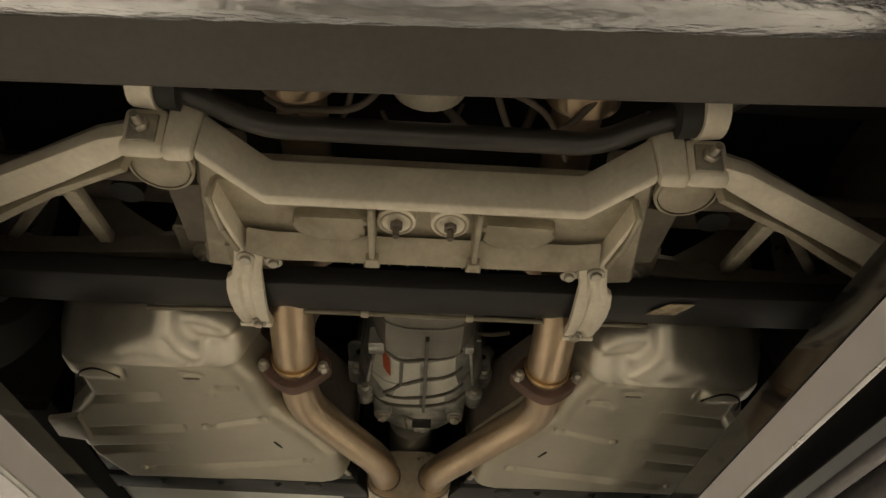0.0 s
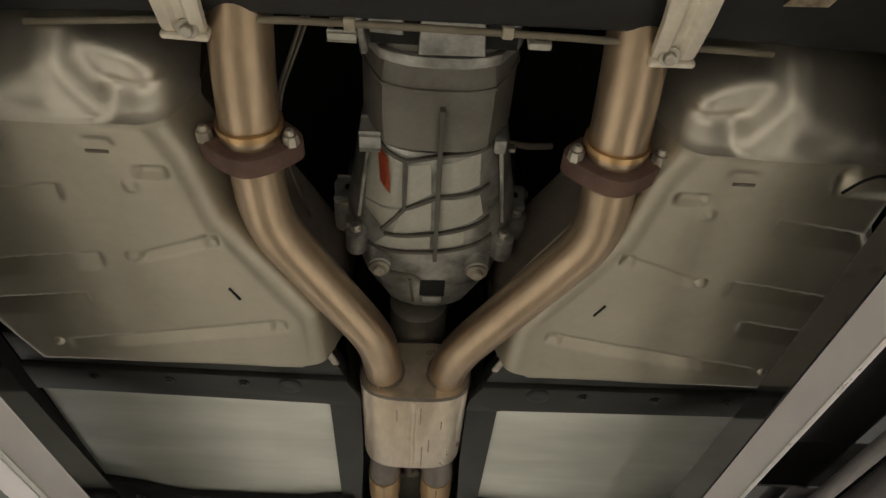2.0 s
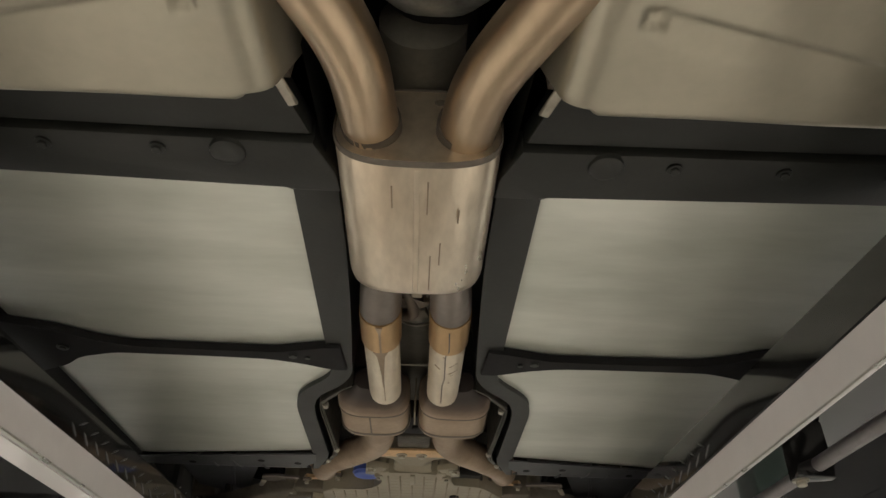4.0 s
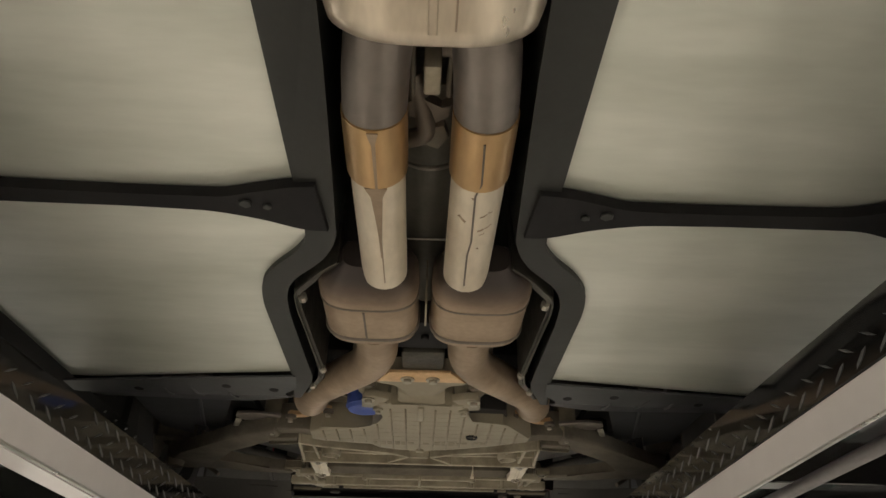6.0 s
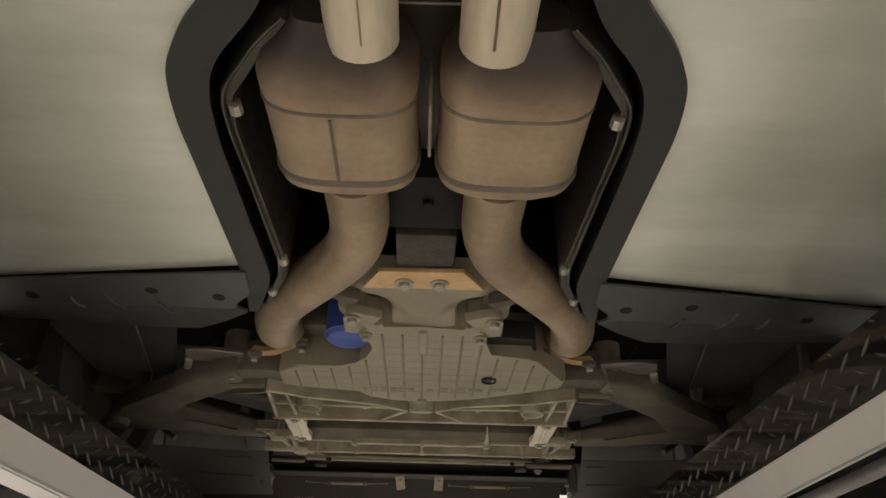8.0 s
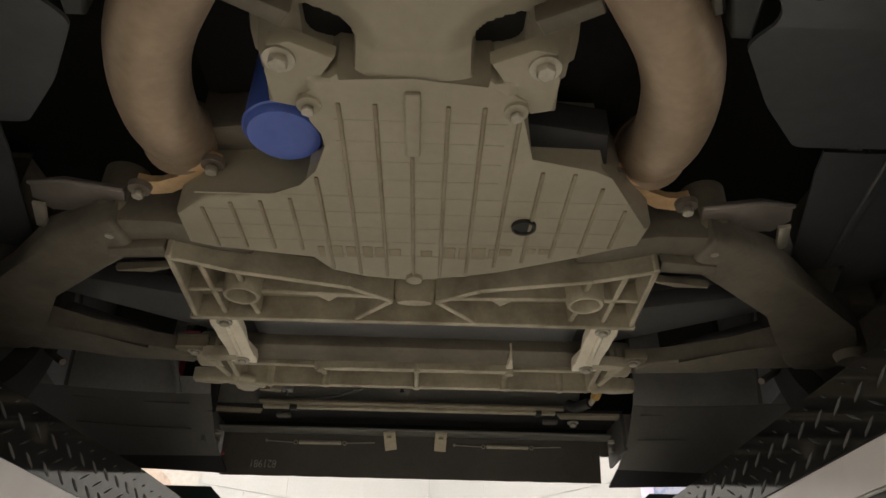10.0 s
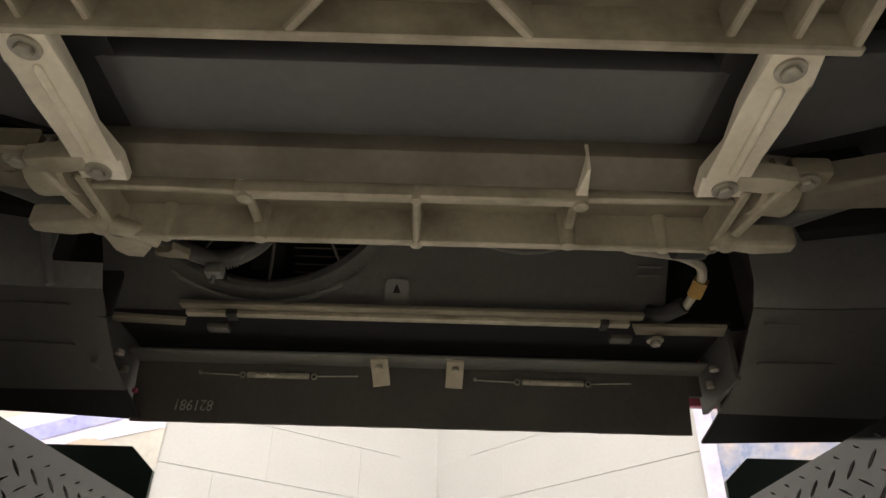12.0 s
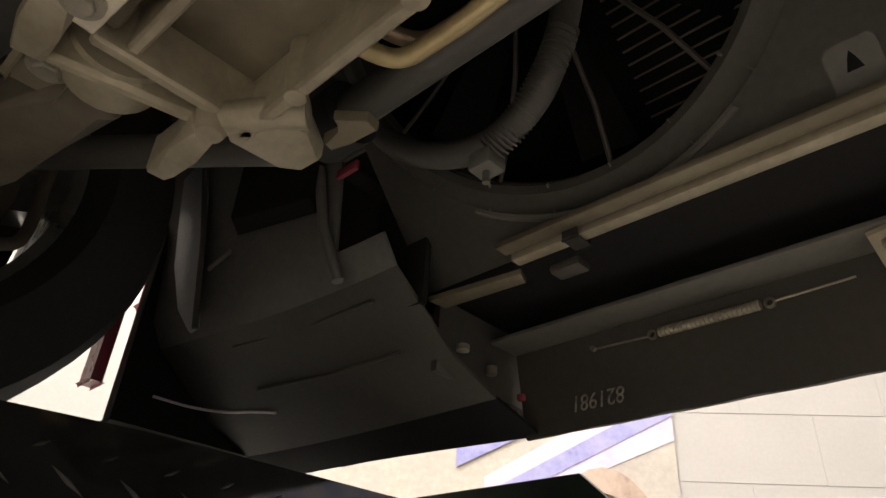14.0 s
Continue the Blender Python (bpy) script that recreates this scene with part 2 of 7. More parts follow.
def slab(points, z0, z1, bevel=0.0, segs=2, top=None):
    """A plate from a plan outline; z0 is its underside. top: outline of the upper side, where it differs."""
    bm = bmesh.new()
    top = top or points
    lo = [bm.verts.new((x, y, z0)) for x, y in points]
    hi = [bm.verts.new((x, y, z1)) for x, y in top]
    face = bm.faces.new(lo)
    bm.faces.new(hi[::-1])
    n = len(lo)
    for i in range(n):
        bm.faces.new((lo[i], hi[i], hi[(i + 1) % n], lo[(i + 1) % n]))
    if bevel:
        bmesh.ops.bevel(bm, geom=list(face.edges), offset=bevel, segments=segs, affect="EDGES", profile=0.5)
    return bm


def mirror(points, s):
    return [(s * p[0], *p[1:]) for p in points]


def rounded(points, radius, steps=6):
    """A polyline with its inner corners rounded."""
    pts = [Vector(p) for p in points]
    out = [pts[0]]
    for a, b, c in zip(pts, pts[1:], pts[2:]):
        r = min(radius, (b - a).length * 0.49, (c - b).length * 0.49)
        p, q = b + (a - b).normalized() * r, b + (c - b).normalized() * r
        for i in range(steps + 1):
            t = i / steps
            out.append(p * (1 - t) ** 2 + b * 2 * t * (1 - t) + q * t * t)
    out.append(pts[-1])
    return out


def tube(points, r, segs=20, radius=0.0, flat=1.0, cap=True, radii=None):
    """A round tube along a line; flat scales its height."""
    pts = rounded(points, radius) if radius else [Vector(p) for p in points]
    bm = bmesh.new()
    rings = []
    up = Vector((0, 0, 1))
    for i, p in enumerate(pts):
        d = (pts[min(i + 1, len(pts) - 1)] - pts[max(i - 1, 0)]).normalized()
        if abs(d.z) > 0.95:
            up = Vector((1, 0, 0))
        side = d.cross(up).normalized()
        nrm = side.cross(d).normalized()
        rr = radii[i] if radii else r
        rings.append([bm.verts.new(p + side * math.cos(a) * rr + nrm * math.sin(a) * rr * flat) for a in (2 * math.pi * k / segs for k in range(segs))])
    for a, b in zip(rings, rings[1:]):
        for k in range(segs):
            bm.faces.new((a[k], a[(k + 1) % segs], b[(k + 1) % segs], b[k]))
    if cap:
        bm.faces.new(rings[0][::-1])
        bm.faces.new(rings[-1])
    return bm


def spin(profile, centre, axis="y", segs=28, cap=True):
    """Turned body: profile rows of (along, radius) round an axis through centre."""
    bm = bmesh.new()
    rings = []
    for along, r in profile:
        ring = []
        for k in range(segs):
            a = 2 * math.pi * k / segs
            c, s = math.cos(a) * r, math.sin(a) * r
            co = {"y": (c, along, s), "z": (c, s, along), "x": (along, c, s)}[axis]
            ring.append(bm.verts.new(Vector(centre) + Vector(co)))
        rings.append(ring)
    for a, b in zip(rings, rings[1:]):
        for k in range(segs):
            bm.faces.new((a[k], a[(k + 1) % segs], b[(k + 1) % segs], b[k]))
    if cap:
        bm.faces.new(rings[0][::-1])
        bm.faces.new(rings[-1])
    return bm


def loft(bm, rings):
    for a, b in zip(rings, rings[1:]):
        n = len(a)
        for k in range(n):
            bm.faces.new((a[k], a[(k + 1) % n], b[(k + 1) % n], b[k]))
    bm.faces.new(rings[0][::-1])
    bm.faces.new(rings[-1])
    return bm


def wall(a, b, thick, z0, z1, bevel=0.0015):
    """A thin upright rib from a to b in plan."""
    a, b = Vector(a), Vector(b)
    d = b - a
    m = Matrix.Translation((*((a + b) / 2), 0)) @ Matrix.Rotation(math.atan2(d.y, d.x), 4, "Z")
    return box(-d.length / 2 - thick / 2, d.length / 2 + thick / 2, -thick / 2, thick / 2, z0, z1, bevel, 1, m)


def hexbolt(x, y, z, r=0.008, h=0.008, washer=True, stud=0.0):
    """A hex head that hangs under z, with its washer and stud."""
    bm = bmesh.new()
    bmesh.ops.create_cone(bm, cap_ends=True, segments=6, radius1=r, radius2=r, depth=h, matrix=Matrix.Translation((x, y, z - h / 2 - 0.002)))
    bmesh.ops.bevel(bm, geom=bm.edges[:], offset=r * 0.12, segments=1, affect="EDGES")
    if washer:
        bmesh.ops.create_cone(bm, cap_ends=True, segments=20, radius1=r * 1.55, radius2=r * 1.55, depth=0.003, matrix=Matrix.Translation((x, y, z - 0.0012)))
    if stud:
        bmesh.ops.create_cone(bm, cap_ends=True, segments=12, radius1=r * 0.45, radius2=r * 0.55, depth=stud, matrix=Matrix.Translation((x, y, z - h - stud / 2)))
    return bm


def section(stations, material, name, parent, label="", bevel=0.004):
    """A bar through stations of four corners each."""
    bm = bmesh.new()
    rings = [[bm.verts.new(c) for c in st] for st in stations]
    for a, b in zip(rings, rings[1:]):
        for k in range(4):
            bm.faces.new((a[k], a[(k + 1) % 4], b[(k + 1) % 4], b[k]))
    bm.faces.new(rings[0][::-1])
    bm.faces.new(rings[-1])
    bmesh.ops.recalc_face_normals(bm, faces=bm.faces)
    if bevel:
        bmesh.ops.bevel(bm, geom=bm.edges[:], offset=bevel, segments=2, affect="EDGES", profile=0.5)
    return part(name, bm, material, parent, label)


def beam(line, width, z0, z1, bevel=0.006):
    """A bar of even width along a plan line, with given under and upper side."""
    pts = [Vector(p) for p in line]
    left, right = [], []
    for i, p in enumerate(pts):
        d = (pts[min(i + 1, len(pts) - 1)] - pts[max(i - 1, 0)]).normalized()
        w = width[i] if isinstance(width, (list, tuple)) else width
        n = Vector((-d.y, d.x)) * w / 2
        left.append(tuple(p + n))
        right.append(tuple(p - n))
    return slab(left + right[::-1], z0, z1, bevel)


# ---- the garage ----
CORNER = Vector((0.05, 6.88))
WEST = Vector((-0.79, -0.61)).normalized()
EAST = Vector((0.61, -0.79)).normalized()
SIDE = 11.0


def room_quad(depth_w, depth_e):
    return CORNER + WEST * depth_w + EAST * depth_e


def room_slab(name, z0, z1, material):
    pts = [room_quad(-0.2, -0.2), room_quad(SIDE + 0.2, -0.2), room_quad(SIDE + 0.2, SIDE + 0.2), room_quad(-0.2, SIDE + 0.2)]
    return part(name, slab([tuple(p) for p in pts], z0, z1), material)


tagged(room_slab("floor", -0.15, 0.0, CONCRETE), "sealed pale grey concrete garage floor", "floor", kind="structure")
tagged(room_slab("ceiling", CEILING, CEILING + 0.15, PLASTER), "white painted garage ceiling", "ceiling", kind="structure")


def block_wall(name, start, along, out, label):
    """A wall of painted blocks: a core, and single blocks near the corner where they can be told apart."""
    core = wall_core(start, along, out)
    ob = tagged(part(name, core, BLOCK), label, "wall", kind="structure")
    return ob


def wall_core(start, along, out):
    a, b = start + out * 0.0022 - along * 0.2, start + along * (SIDE + 0.2) + out * 0.0022
    return slab([tuple(a), tuple(b), tuple(b + out * 0.18), tuple(a + out * 0.18)], 0.0, CEILING)


wall_north_west = block_wall("wall_north_west", CORNER, WEST, -EAST, "white painted concrete block wall")
wall_north_east = block_wall("wall_north_east", CORNER, EAST, -WEST, "white painted concrete block wall")
wall_south_west = block_wall("wall_south_west", CORNER + WEST * SIDE, EAST, WEST, "white painted concrete block wall behind the camera")
wall_south_east = block_wall("wall_south_east", CORNER + EAST * SIDE, WEST, EAST, "white painted concrete block wall behind the camera")

# ---- the lift: two runways ----


def runway(s, x_at_two, skew, flange, top, lip):
    """One runway of the lift; s is its side. Its inner face stands at x_at_two, two metres along."""
    rw = thing("lift_runway", (x_at_two, 2.3, 1.74), "steel lift runway with black tread plate side and pale painted channel", "vehicle lift", "runways of the lift")
    y0, y1 = -0.6, 5.08
    shear = Matrix.Identity(4)
    shear[0][1] = skew
    shear[0][3] = x_at_two - 2 * skew

    def lay(bm):
        bm.transform(shear)
        return bm
    part("deck", lay(box(s * 0.065, s * 0.50, y0, y1, top - 0.008, top, 0.0015, 1)), PLATE, rw, "black tread plate deck")
    bm = bmesh.new()
    st = []
    for y, drop in ((y0, 0.042), (2.0, 0.042), (2.5, 0.026), (3.0, 0.016), (3.8, 0.004), (4.2, 0.004 - lip * 0.5), (4.45, 0.004 - lip), (y1, 0.004 - lip)):
        st.append([bm.verts.new((x, y, z)) for x, z in ((0.0, 1.786), (s * 0.005, 1.786), (s * 0.005, top - drop), (0.0, top - drop))])
    part("side_plate", lay(loft(bm, st)), PLATE, rw, "black tread plate skirt")
    part("deck_riser", lay(box(s * 0.060, s * 0.065, y0, y1, 1.80, top - 0.0005, 0.001, 1)), PLATE, rw)
    part("side_channel", lay(box(s * 0.002, s * 0.012, y0, y1, 1.7405, 1.7855, 0.001, 1)), LIFT_GREY, rw, "pale painted steel channel")
    part("edge_strip", lay(box(s * 0.0005, s * 0.005, y0, y1, 1.7375, 1.740, 0.0008, 2)), RIM, rw, "bare worn lower edge")
    part("outer_channel", lay(box(s * 0.49, s * 0.50, y0, y1, 1.737, top - 0.0085, 0.001, 1)), PLATE, rw)
    if flange:
        part("bottom_flange", lay(box(s * 0.0135, s * 0.055, y0, y1, 1.738, 1.744, 0.001, 1)), LIFT_GREY, rw, "pale painted lower flange")
    for k in range(5):
        yk = y0 + 0.6 + k * 1.15
        part("cross_stiffener", lay(box(s * 0.06, s * 0.489, yk, yk + 0.05, 1.82, top - 0.0085, 0.002, 1)), PLATE, rw)
    # raised treads in a herringbone
    bm = bmesh.new()
    pitch = 0.0435
    verts, faces = [], []
    for i in range(int((2.75 - y0) / pitch), int((y1 - y0) / pitch)):
        for j in range(4 if y0 + i * pitch > 3.2 else 2):
            cy, cz = y0 + (i + 0.5 * (j % 2)) * pitch + 0.01, (1.7975, 1.8145, 1.8335, 1.852)[j]
            a = radians(-32 if j % 2 == 0 else 30)
            c, sn = math.cos(a), math.sin(a)
            L, W = (0.0060, 0.0014) if j == 3 else (0.0150, 0.0017)
            k0 = len(verts)
            for u, w, h in ((-L, 0, 0), (0, -W, 0), (L, 0, 0), (0, W, 0), (-L * 0.55, 0, 0.0022), (L * 0.55, 0, 0.0022)):
                verts.append((-s * h, cy + u * c - w * sn, cz + u * sn + w * c))
            faces += [(k0, k0 + 1, k0 + 4), (k0 + 1, k0 + 5, k0 + 4), (k0 + 1, k0 + 2, k0 + 5), (k0 + 2, k0 + 3, k0 + 5), (k0 + 3, k0 + 4, k0 + 5), (k0 + 3, k0, k0 + 4)]
    bm.free()
    me = bpy.data.meshes.new("raised_treads")
    me.from_pydata(verts, [], faces)
    bm = bmesh.new()
    bm.from_mesh(me)
    bpy.data.meshes.remove(me)
    treads = part("raised_treads", lay(bm), WORN, rw, "worn raised treads")
    treads["kind"] = "stuff"
    return rw


runway(-1, -0.505, 0.014, True, 1.857, 0.022)
runway(1, 0.435, 0.018, False, 1.868, 0.0)


def lift_frame(y):
    cross = thing("lift_cross_beam", (0, y, 1.6), "dark green steel cross beam carrying the runways between two posts", "lift beam", "lift cross beams")
    part("beam", box(-1.38, 1.38, y - 0.06, y + 0.06, 1.575, 1.7365, 0.006), LIFT_GREEN, cross)
    for s in (-1, 1):
        post = thing("lift_post", (s * 1.46, y, 0), "dark green steel lift post standing on the floor", "lift post", "lift posts")
        part("column", box(s * 1.385, s * 1.535, y - 0.09, y + 0.09, 0.012, 1.80, 0.006), LIFT_GREEN, post)
        part("base_plate", box(s * 1.30, s * 1.62, y - 0.17, y + 0.17, 0.0, 0.0115, 0.002), LIFT_GREEN, post)


lift_frame(-0.45)
lift_frame(4.62)


def wheel_stop(s, x_in, up=0.0):
    ws = thing("wheel_stop", (x_in, 5.09, 1.868), "dark green steel wheel stop with chamfered corner on the runway end", "wheel stop", "wheel stops")
    bm = bmesh.new()
    prof = [(x_in, 1.70), (x_in, 1.945 + up), (x_in + s * 0.048, 1.988 + up), (x_in + s * 0.55, 1.988 + up), (x_in + s * 0.55, 1.70)]
    lo = [bm.verts.new((x, 5.082, z)) for x, z in prof]
    hi = [bm.verts.new((x, 5.092, z)) for x, z in prof]
    bm.faces.new(lo)
    bm.faces.new(hi[::-1])
    for i in range(5):
        bm.faces.new((lo[i], hi[i], hi[(i + 1) % 5], lo[(i + 1) % 5]))
    part("stop_plate", bm, LIFT_GREEN, ws)
    for k in range(2):
        part("gusset", box(x_in + s * (0.12 + 0.25 * k), x_in + s * (0.13 + 0.25 * k), 5.0925, 5.14, 1.72, 1.95, 0.001, 1), LIFT_GREEN, ws)
    return ws


wheel_stop(-1, -0.485)
wheel_stop(1, 0.568, 0.008)


def lift_rod():
    rod = thing("lift_pull_rod", (0.62, 2.5, 1.79), "grey steel pull rod and hydraulic cylinder under the lift runway", "lift rod")
    part("rod", tube([(0.605, -0.4, 1.79), (0.640, 5.0, 1.79)], 0.011, 14), ROD, rod)
    part("cylinder", spin([(0.9, 0.02), (0.9, 0.036), (0.92, 0.040), (2.46, 0.040), (2.50, 0.036), (2.50, 0.016), (2.56, 0.016)], (0.715, 0.0, 1.785)), ROD, rod, "grey hydraulic cylinder")
    part("clevis", box(0.700, 0.730, 2.55, 2.60, 1.768, 1.802, 0.004), ZINC, rod)
    part("cylinder_bracket", box(0.66, 0.78, 0.86, 0.895, 1.76, 1.8595, 0.003), PLATE, rod)
    part("guide_block", box(0.590, 0.650, 2.78, 2.81, 1.77, 1.8595, 0.003), PLATE, rod)
    part("guide_bolt", hexbolt(0.60, 2.795, 1.77, 0.008, 0.008), ZINC, rod)


lift_rod()

# ---- the car: shell ----
shell = thing("car_body", (0, 2.9, 2.0), "red sports car body with black underside, standing on the lift", "car")
half_plan = [(0.90, 0.95), (0.90, 3.90), (0.76, 3.90), (0.76, 4.60), (0.90, 4.60), (0.90, 5.14)]
# The shade up inside the body is put into this black sheet's colour.
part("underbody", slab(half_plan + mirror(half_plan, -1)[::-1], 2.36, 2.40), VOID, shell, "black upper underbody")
for s in (-1, 1):
    part("rocker_panel", box(s * 0.70, s * 0.90, 1.98, 3.80, 2.0, 2.36, 0.02), VOID, shell)
    part("rear_quarter", box(s * 0.87, s * 0.90, 0.95, 1.20, 2.02, 2.36, 0.01), RED, shell)
    part("arch_lip", box(s * 0.885, s * 0.90, 3.80, 4.60, 2.30, 2.499, 0.003), VOID, shell)
    part("arch_top", box(s * 0.70, s * 0.90, 3.80, 4.64, 2.50, 2.515, 0.004), VOID, shell)
    part("rear_arch_lip", box(s * 0.885, s * 0.90, 1.20, 1.98, 2.26, 2.36, 0.003), VOID, shell)
    part("fender", box(s * 0.87, s * 0.90, 4.572, 5.129, 2.15, 2.36, 0.006), RED, shell, "red painted front fender")
    part("fender_edge", box(s * 0.872, s * 0.90, 4.531, 4.546, 2.026, 2.165, 0.004), RED, shell, "red painted arch edge")
part("hood_edge", box(-0.695, 0.695, 4.30, 5.15, 2.47, 2.49, 0.006), RED, shell, "red painted hood")
part("tail_panel", box(-0.9, 0.9, 0.93, 0.95, 1.95, 2.4, 0.004), VOID, shell)
part("nose_panel", box(-0.9, 0.9, 5.13, 5.15, 2.112, 2.4, 0.004), RED, shell, "red painted nose skin")

# rear bumper edge and valance
valance = thing("rear_valance", (0, 1.1, 1.88), "satin black plastic rear valance panel under the bumper", "valance")
bm = bmesh.new()
rows = []
for i in range(25):
    x = -0.85 + 1.7 * i / 24
    sag = 0.012 * (x / 0.85) ** 2
    rows.append([bm.verts.new((x, y, z + sag)) for y, z in ((1.000, 1.895), (1.058, 1.880), (1.132, 1.879), (1.137, 1.884), (1.137, 1.90), (1.06, 1.90))])
for a, b in zip(rows, rows[1:]):
    for k in range(6):
        bm.faces.new((a[k], a[(k + 1) % 6], b[(k + 1) % 6], b[k]))
for v in bm.verts:
    if v.co.y > 1.05:
        v.co.y -= 0.034 * (v.co.x + 0.366) - 0.004
part("panel", bm, BLACK, valance)
part("bumper_lip", tube([(-0.85, 1.077, 1.906), (-0.337, 1.061, 1.899), (0.349, 1.035, 1.899), (0.85, 1.018, 1.906)], 0.0225, 28, 0.2), CHROME, valance, "crinkled silver film along the bumper lip")
part("bumper_cover", box(-0.88, 0.88, 0.95, 1.005, 1.893, 2.02, 0.01), BLACK, valance)

# ---- rear suspension ----
rear_cradle = thing("rear_subframe", (0, 1.36, 1.94), "pale cast aluminium rear subframe with bowed beam and ribbed web", "subframe")
beam_st = []
for x, y in ((-0.246, 1.270), (-0.182, 1.335), (0.182, 1.334), (0.246, 1.270)):
    beam_st.append([(x, y - 0.008, 1.941), (x, y - 0.013, 1.997), (x, y + 0.004, 1.997), (x, y + 0.002, 1.937)])
section(beam_st, CAST_LIGHT, "beam", rear_cradle, "pale bowed channel beam")
web_plan = [(-0.25, 1.345), (-0.245, 1.40), (-0.232, 1.437), (-0.19, 1.458), (0.19, 1.456), (0.235, 1.437), (0.246, 1.40), (0.25, 1.345)]
part("web", slab(web_plan, 1.982, 2.03, 0.004), CAST, rear_cradle)
section([[(x, y0, 1.974), (x, y1, 1.951), (x, y1 + 0.006, 1.955), (x, y1 + 0.004, 1.984)] for x, y0, y1 in ((-0.222, 1.418, 1.440), (-0.19, 1.424, 1.452), (0.19, 1.422, 1.450), (0.225, 1.416, 1.438))], CAST, "front_flange", rear_cradle, "sloping front flange", 0.002)
for a, b in list(zip(web_plan, web_plan[1:]))[:2] + list(zip(web_plan, web_plan[1:]))[-2:]:
    part("web_lip", wall(a, b, 0.007, 1.949, 1.984, 0.002), CAST, rear_cradle)
for s in (-1, 1):
    part("rib", wall((s * 0.064, 1.352), (s * 0.064, 1.452), 0.008, 1.946, 1.984, 0.002), CAST, rear_cradle)
    part("boss", spin([(1.966, 0.010), (1.962, 0.014), (1.961, 0.021), (1.963, 0.0235), (1.985, 0.025)], (s * 0.0325 - 0.002, 1.383, 0), "z", 32), CAST_LIGHT, rear_cradle, "pale washer-faced boss")
    part("boss_rim", spin([(1.9645, 0.0165), (1.960, 0.0175), (1.960, 0.0195), (1.9635, 0.0205)], (s * 0.0325 - 0.002, 1.383, 0), "z", 32, False), CAST, rear_cradle)
    part("stud_nut", hexbolt(s * 0.0325 - 0.002, 1.383, 1.963, 0.0085, 0.008, False, 0.016), STEEL_DARK, rear_cradle)
    pad = rounded([(s * 0.070, 1.396, 0), (s * 0.070, 1.384, 0), (s * 0.164, 1.386, 0), (s * 0.158, 1.412, 0), (s * 0.140, 1.424, 0), (s * 0.076, 1.426, 0), (s * 0.070, 1.397, 0)], 0.014, 5)
    part("pocket_bulge", slab([(v.x, v.y) for v in pad], 1.9655, 1.985, 0.006, 3), CAST, rear_cradle)
    part("core_hole", spin([(1.9815, 0.0005), (1.9815, 0.0042), (1.984, 0.0042)], (s * 0.154 - 0.004, 1.377, 0), "z", 12), VOID, rear_cradle, "small dark core hole")
    part("rib_foot", slab(mirror([(0.056, 1.436), (0.072, 1.436), (0.074, 1.452), (0.054, 1.452)], s), 1.943, 1.955, 0.003), CAST, rear_cradle)
    part("leg_plate", slab(mirror([(0.314, 1.372), (0.262, 1.366), (0.252, 1.44), (0.256, 1.478), (0.310, 1.474)], s), 1.992, 2.0, 0.003), ARM, rear_cradle, "grimy flat leg plate")
    part("pan_bolt", hexbolt(s * 0.19, 1.462, 1.956, 0.007, 0.006), ZINC, rear_cradle)
    # end block, clamp and bush of the anti-roll bar
    section([[(s * x, 1.259, 1.937), (s * x, 1.243, 1.999), (s * x, 1.29, 2.02), (s * x, 1.274, 1.933)] for x in (0.2465, 0.279)], CAST_LIGHT, "end_block", rear_cradle, "pale square end block", 0.006)
    section([[(s * x, 1.266, 1.944), (s * x, 1.250, 1.992), (s * x, 1.29, 1.995), (s * x, 1.281, 1.942)] for x in (0.2795, 0.327)], CAST_LIGHT, "clamp_foot", rear_cradle, "", 0.007)
    face = Matrix.Translation((s * 0.303, 1.2575, 1.967)) @ Matrix.Rotation(radians(-71), 4, "X")
    part("clamp_washer", box(-0.015, 0.015, -0.016, 0.016, -0.003, 0.002, 0.001, 2, face), ZINC, rear_cradle)
    bm = hexbolt(0, 0, -0.003, 0.0095, 0.009, False, 0.016)
    bm.transform(face)
    part("clamp_nut", bm, ZINC, rear_cradle)
    part("leg", wall((s * 0.248, 1.345), (s * 0.268, 1.50), 0.05, 1.99, 2.05, 0.006), CAST, rear_cradle)
    part("lip_gusset", wall((s * 0.25, 1.345), (s * 0.228, 1.44), 0.006, 1.953, 1.985, 0.002), CAST_LIGHT, rear_cradle)

bar = thing("anti_roll_bar", (0, 1.22, 1.95), "black steel rear anti-roll bar with dropped middle", "anti-roll bar")
part("bar", tube([(-0.72, 1.05, 2.05), (-0.42, 1.14, 2.03), (-0.30, 1.222, 2.004), (-0.245, 1.238, 1.998), (-0.185, 1.262, 1.985), (0.185, 1.262, 1.985), (0.240, 1.238, 1.998), (0.30, 1.222, 2.004), (0.42, 1.14, 2.03), (0.72, 1.05, 2.05)], 0.0135, 16, 0.035), BAR_BLACK, bar)
for s in (-1, 1):
    part("rubber_bush", tube([(s * 0.262, 1.224, 2.002), (s * 0.312, 1.218, 2.004)], 0.030, 24), RUBBER, bar)
    part("clamp", tube([(s * 0.282, 1.219, 2.002), (s * 0.308, 1.217, 2.004)], 0.034, 24), CAST_LIGHT, bar, "pale clamp strap")
    part("grease_mark", spin([(-0.001, 0.001), (-0.001, 0.003), (0.001, 0.003)], (s * 0.235, 1.2285, 2.002), "y", 10), ZINC, bar, "small bright spot")

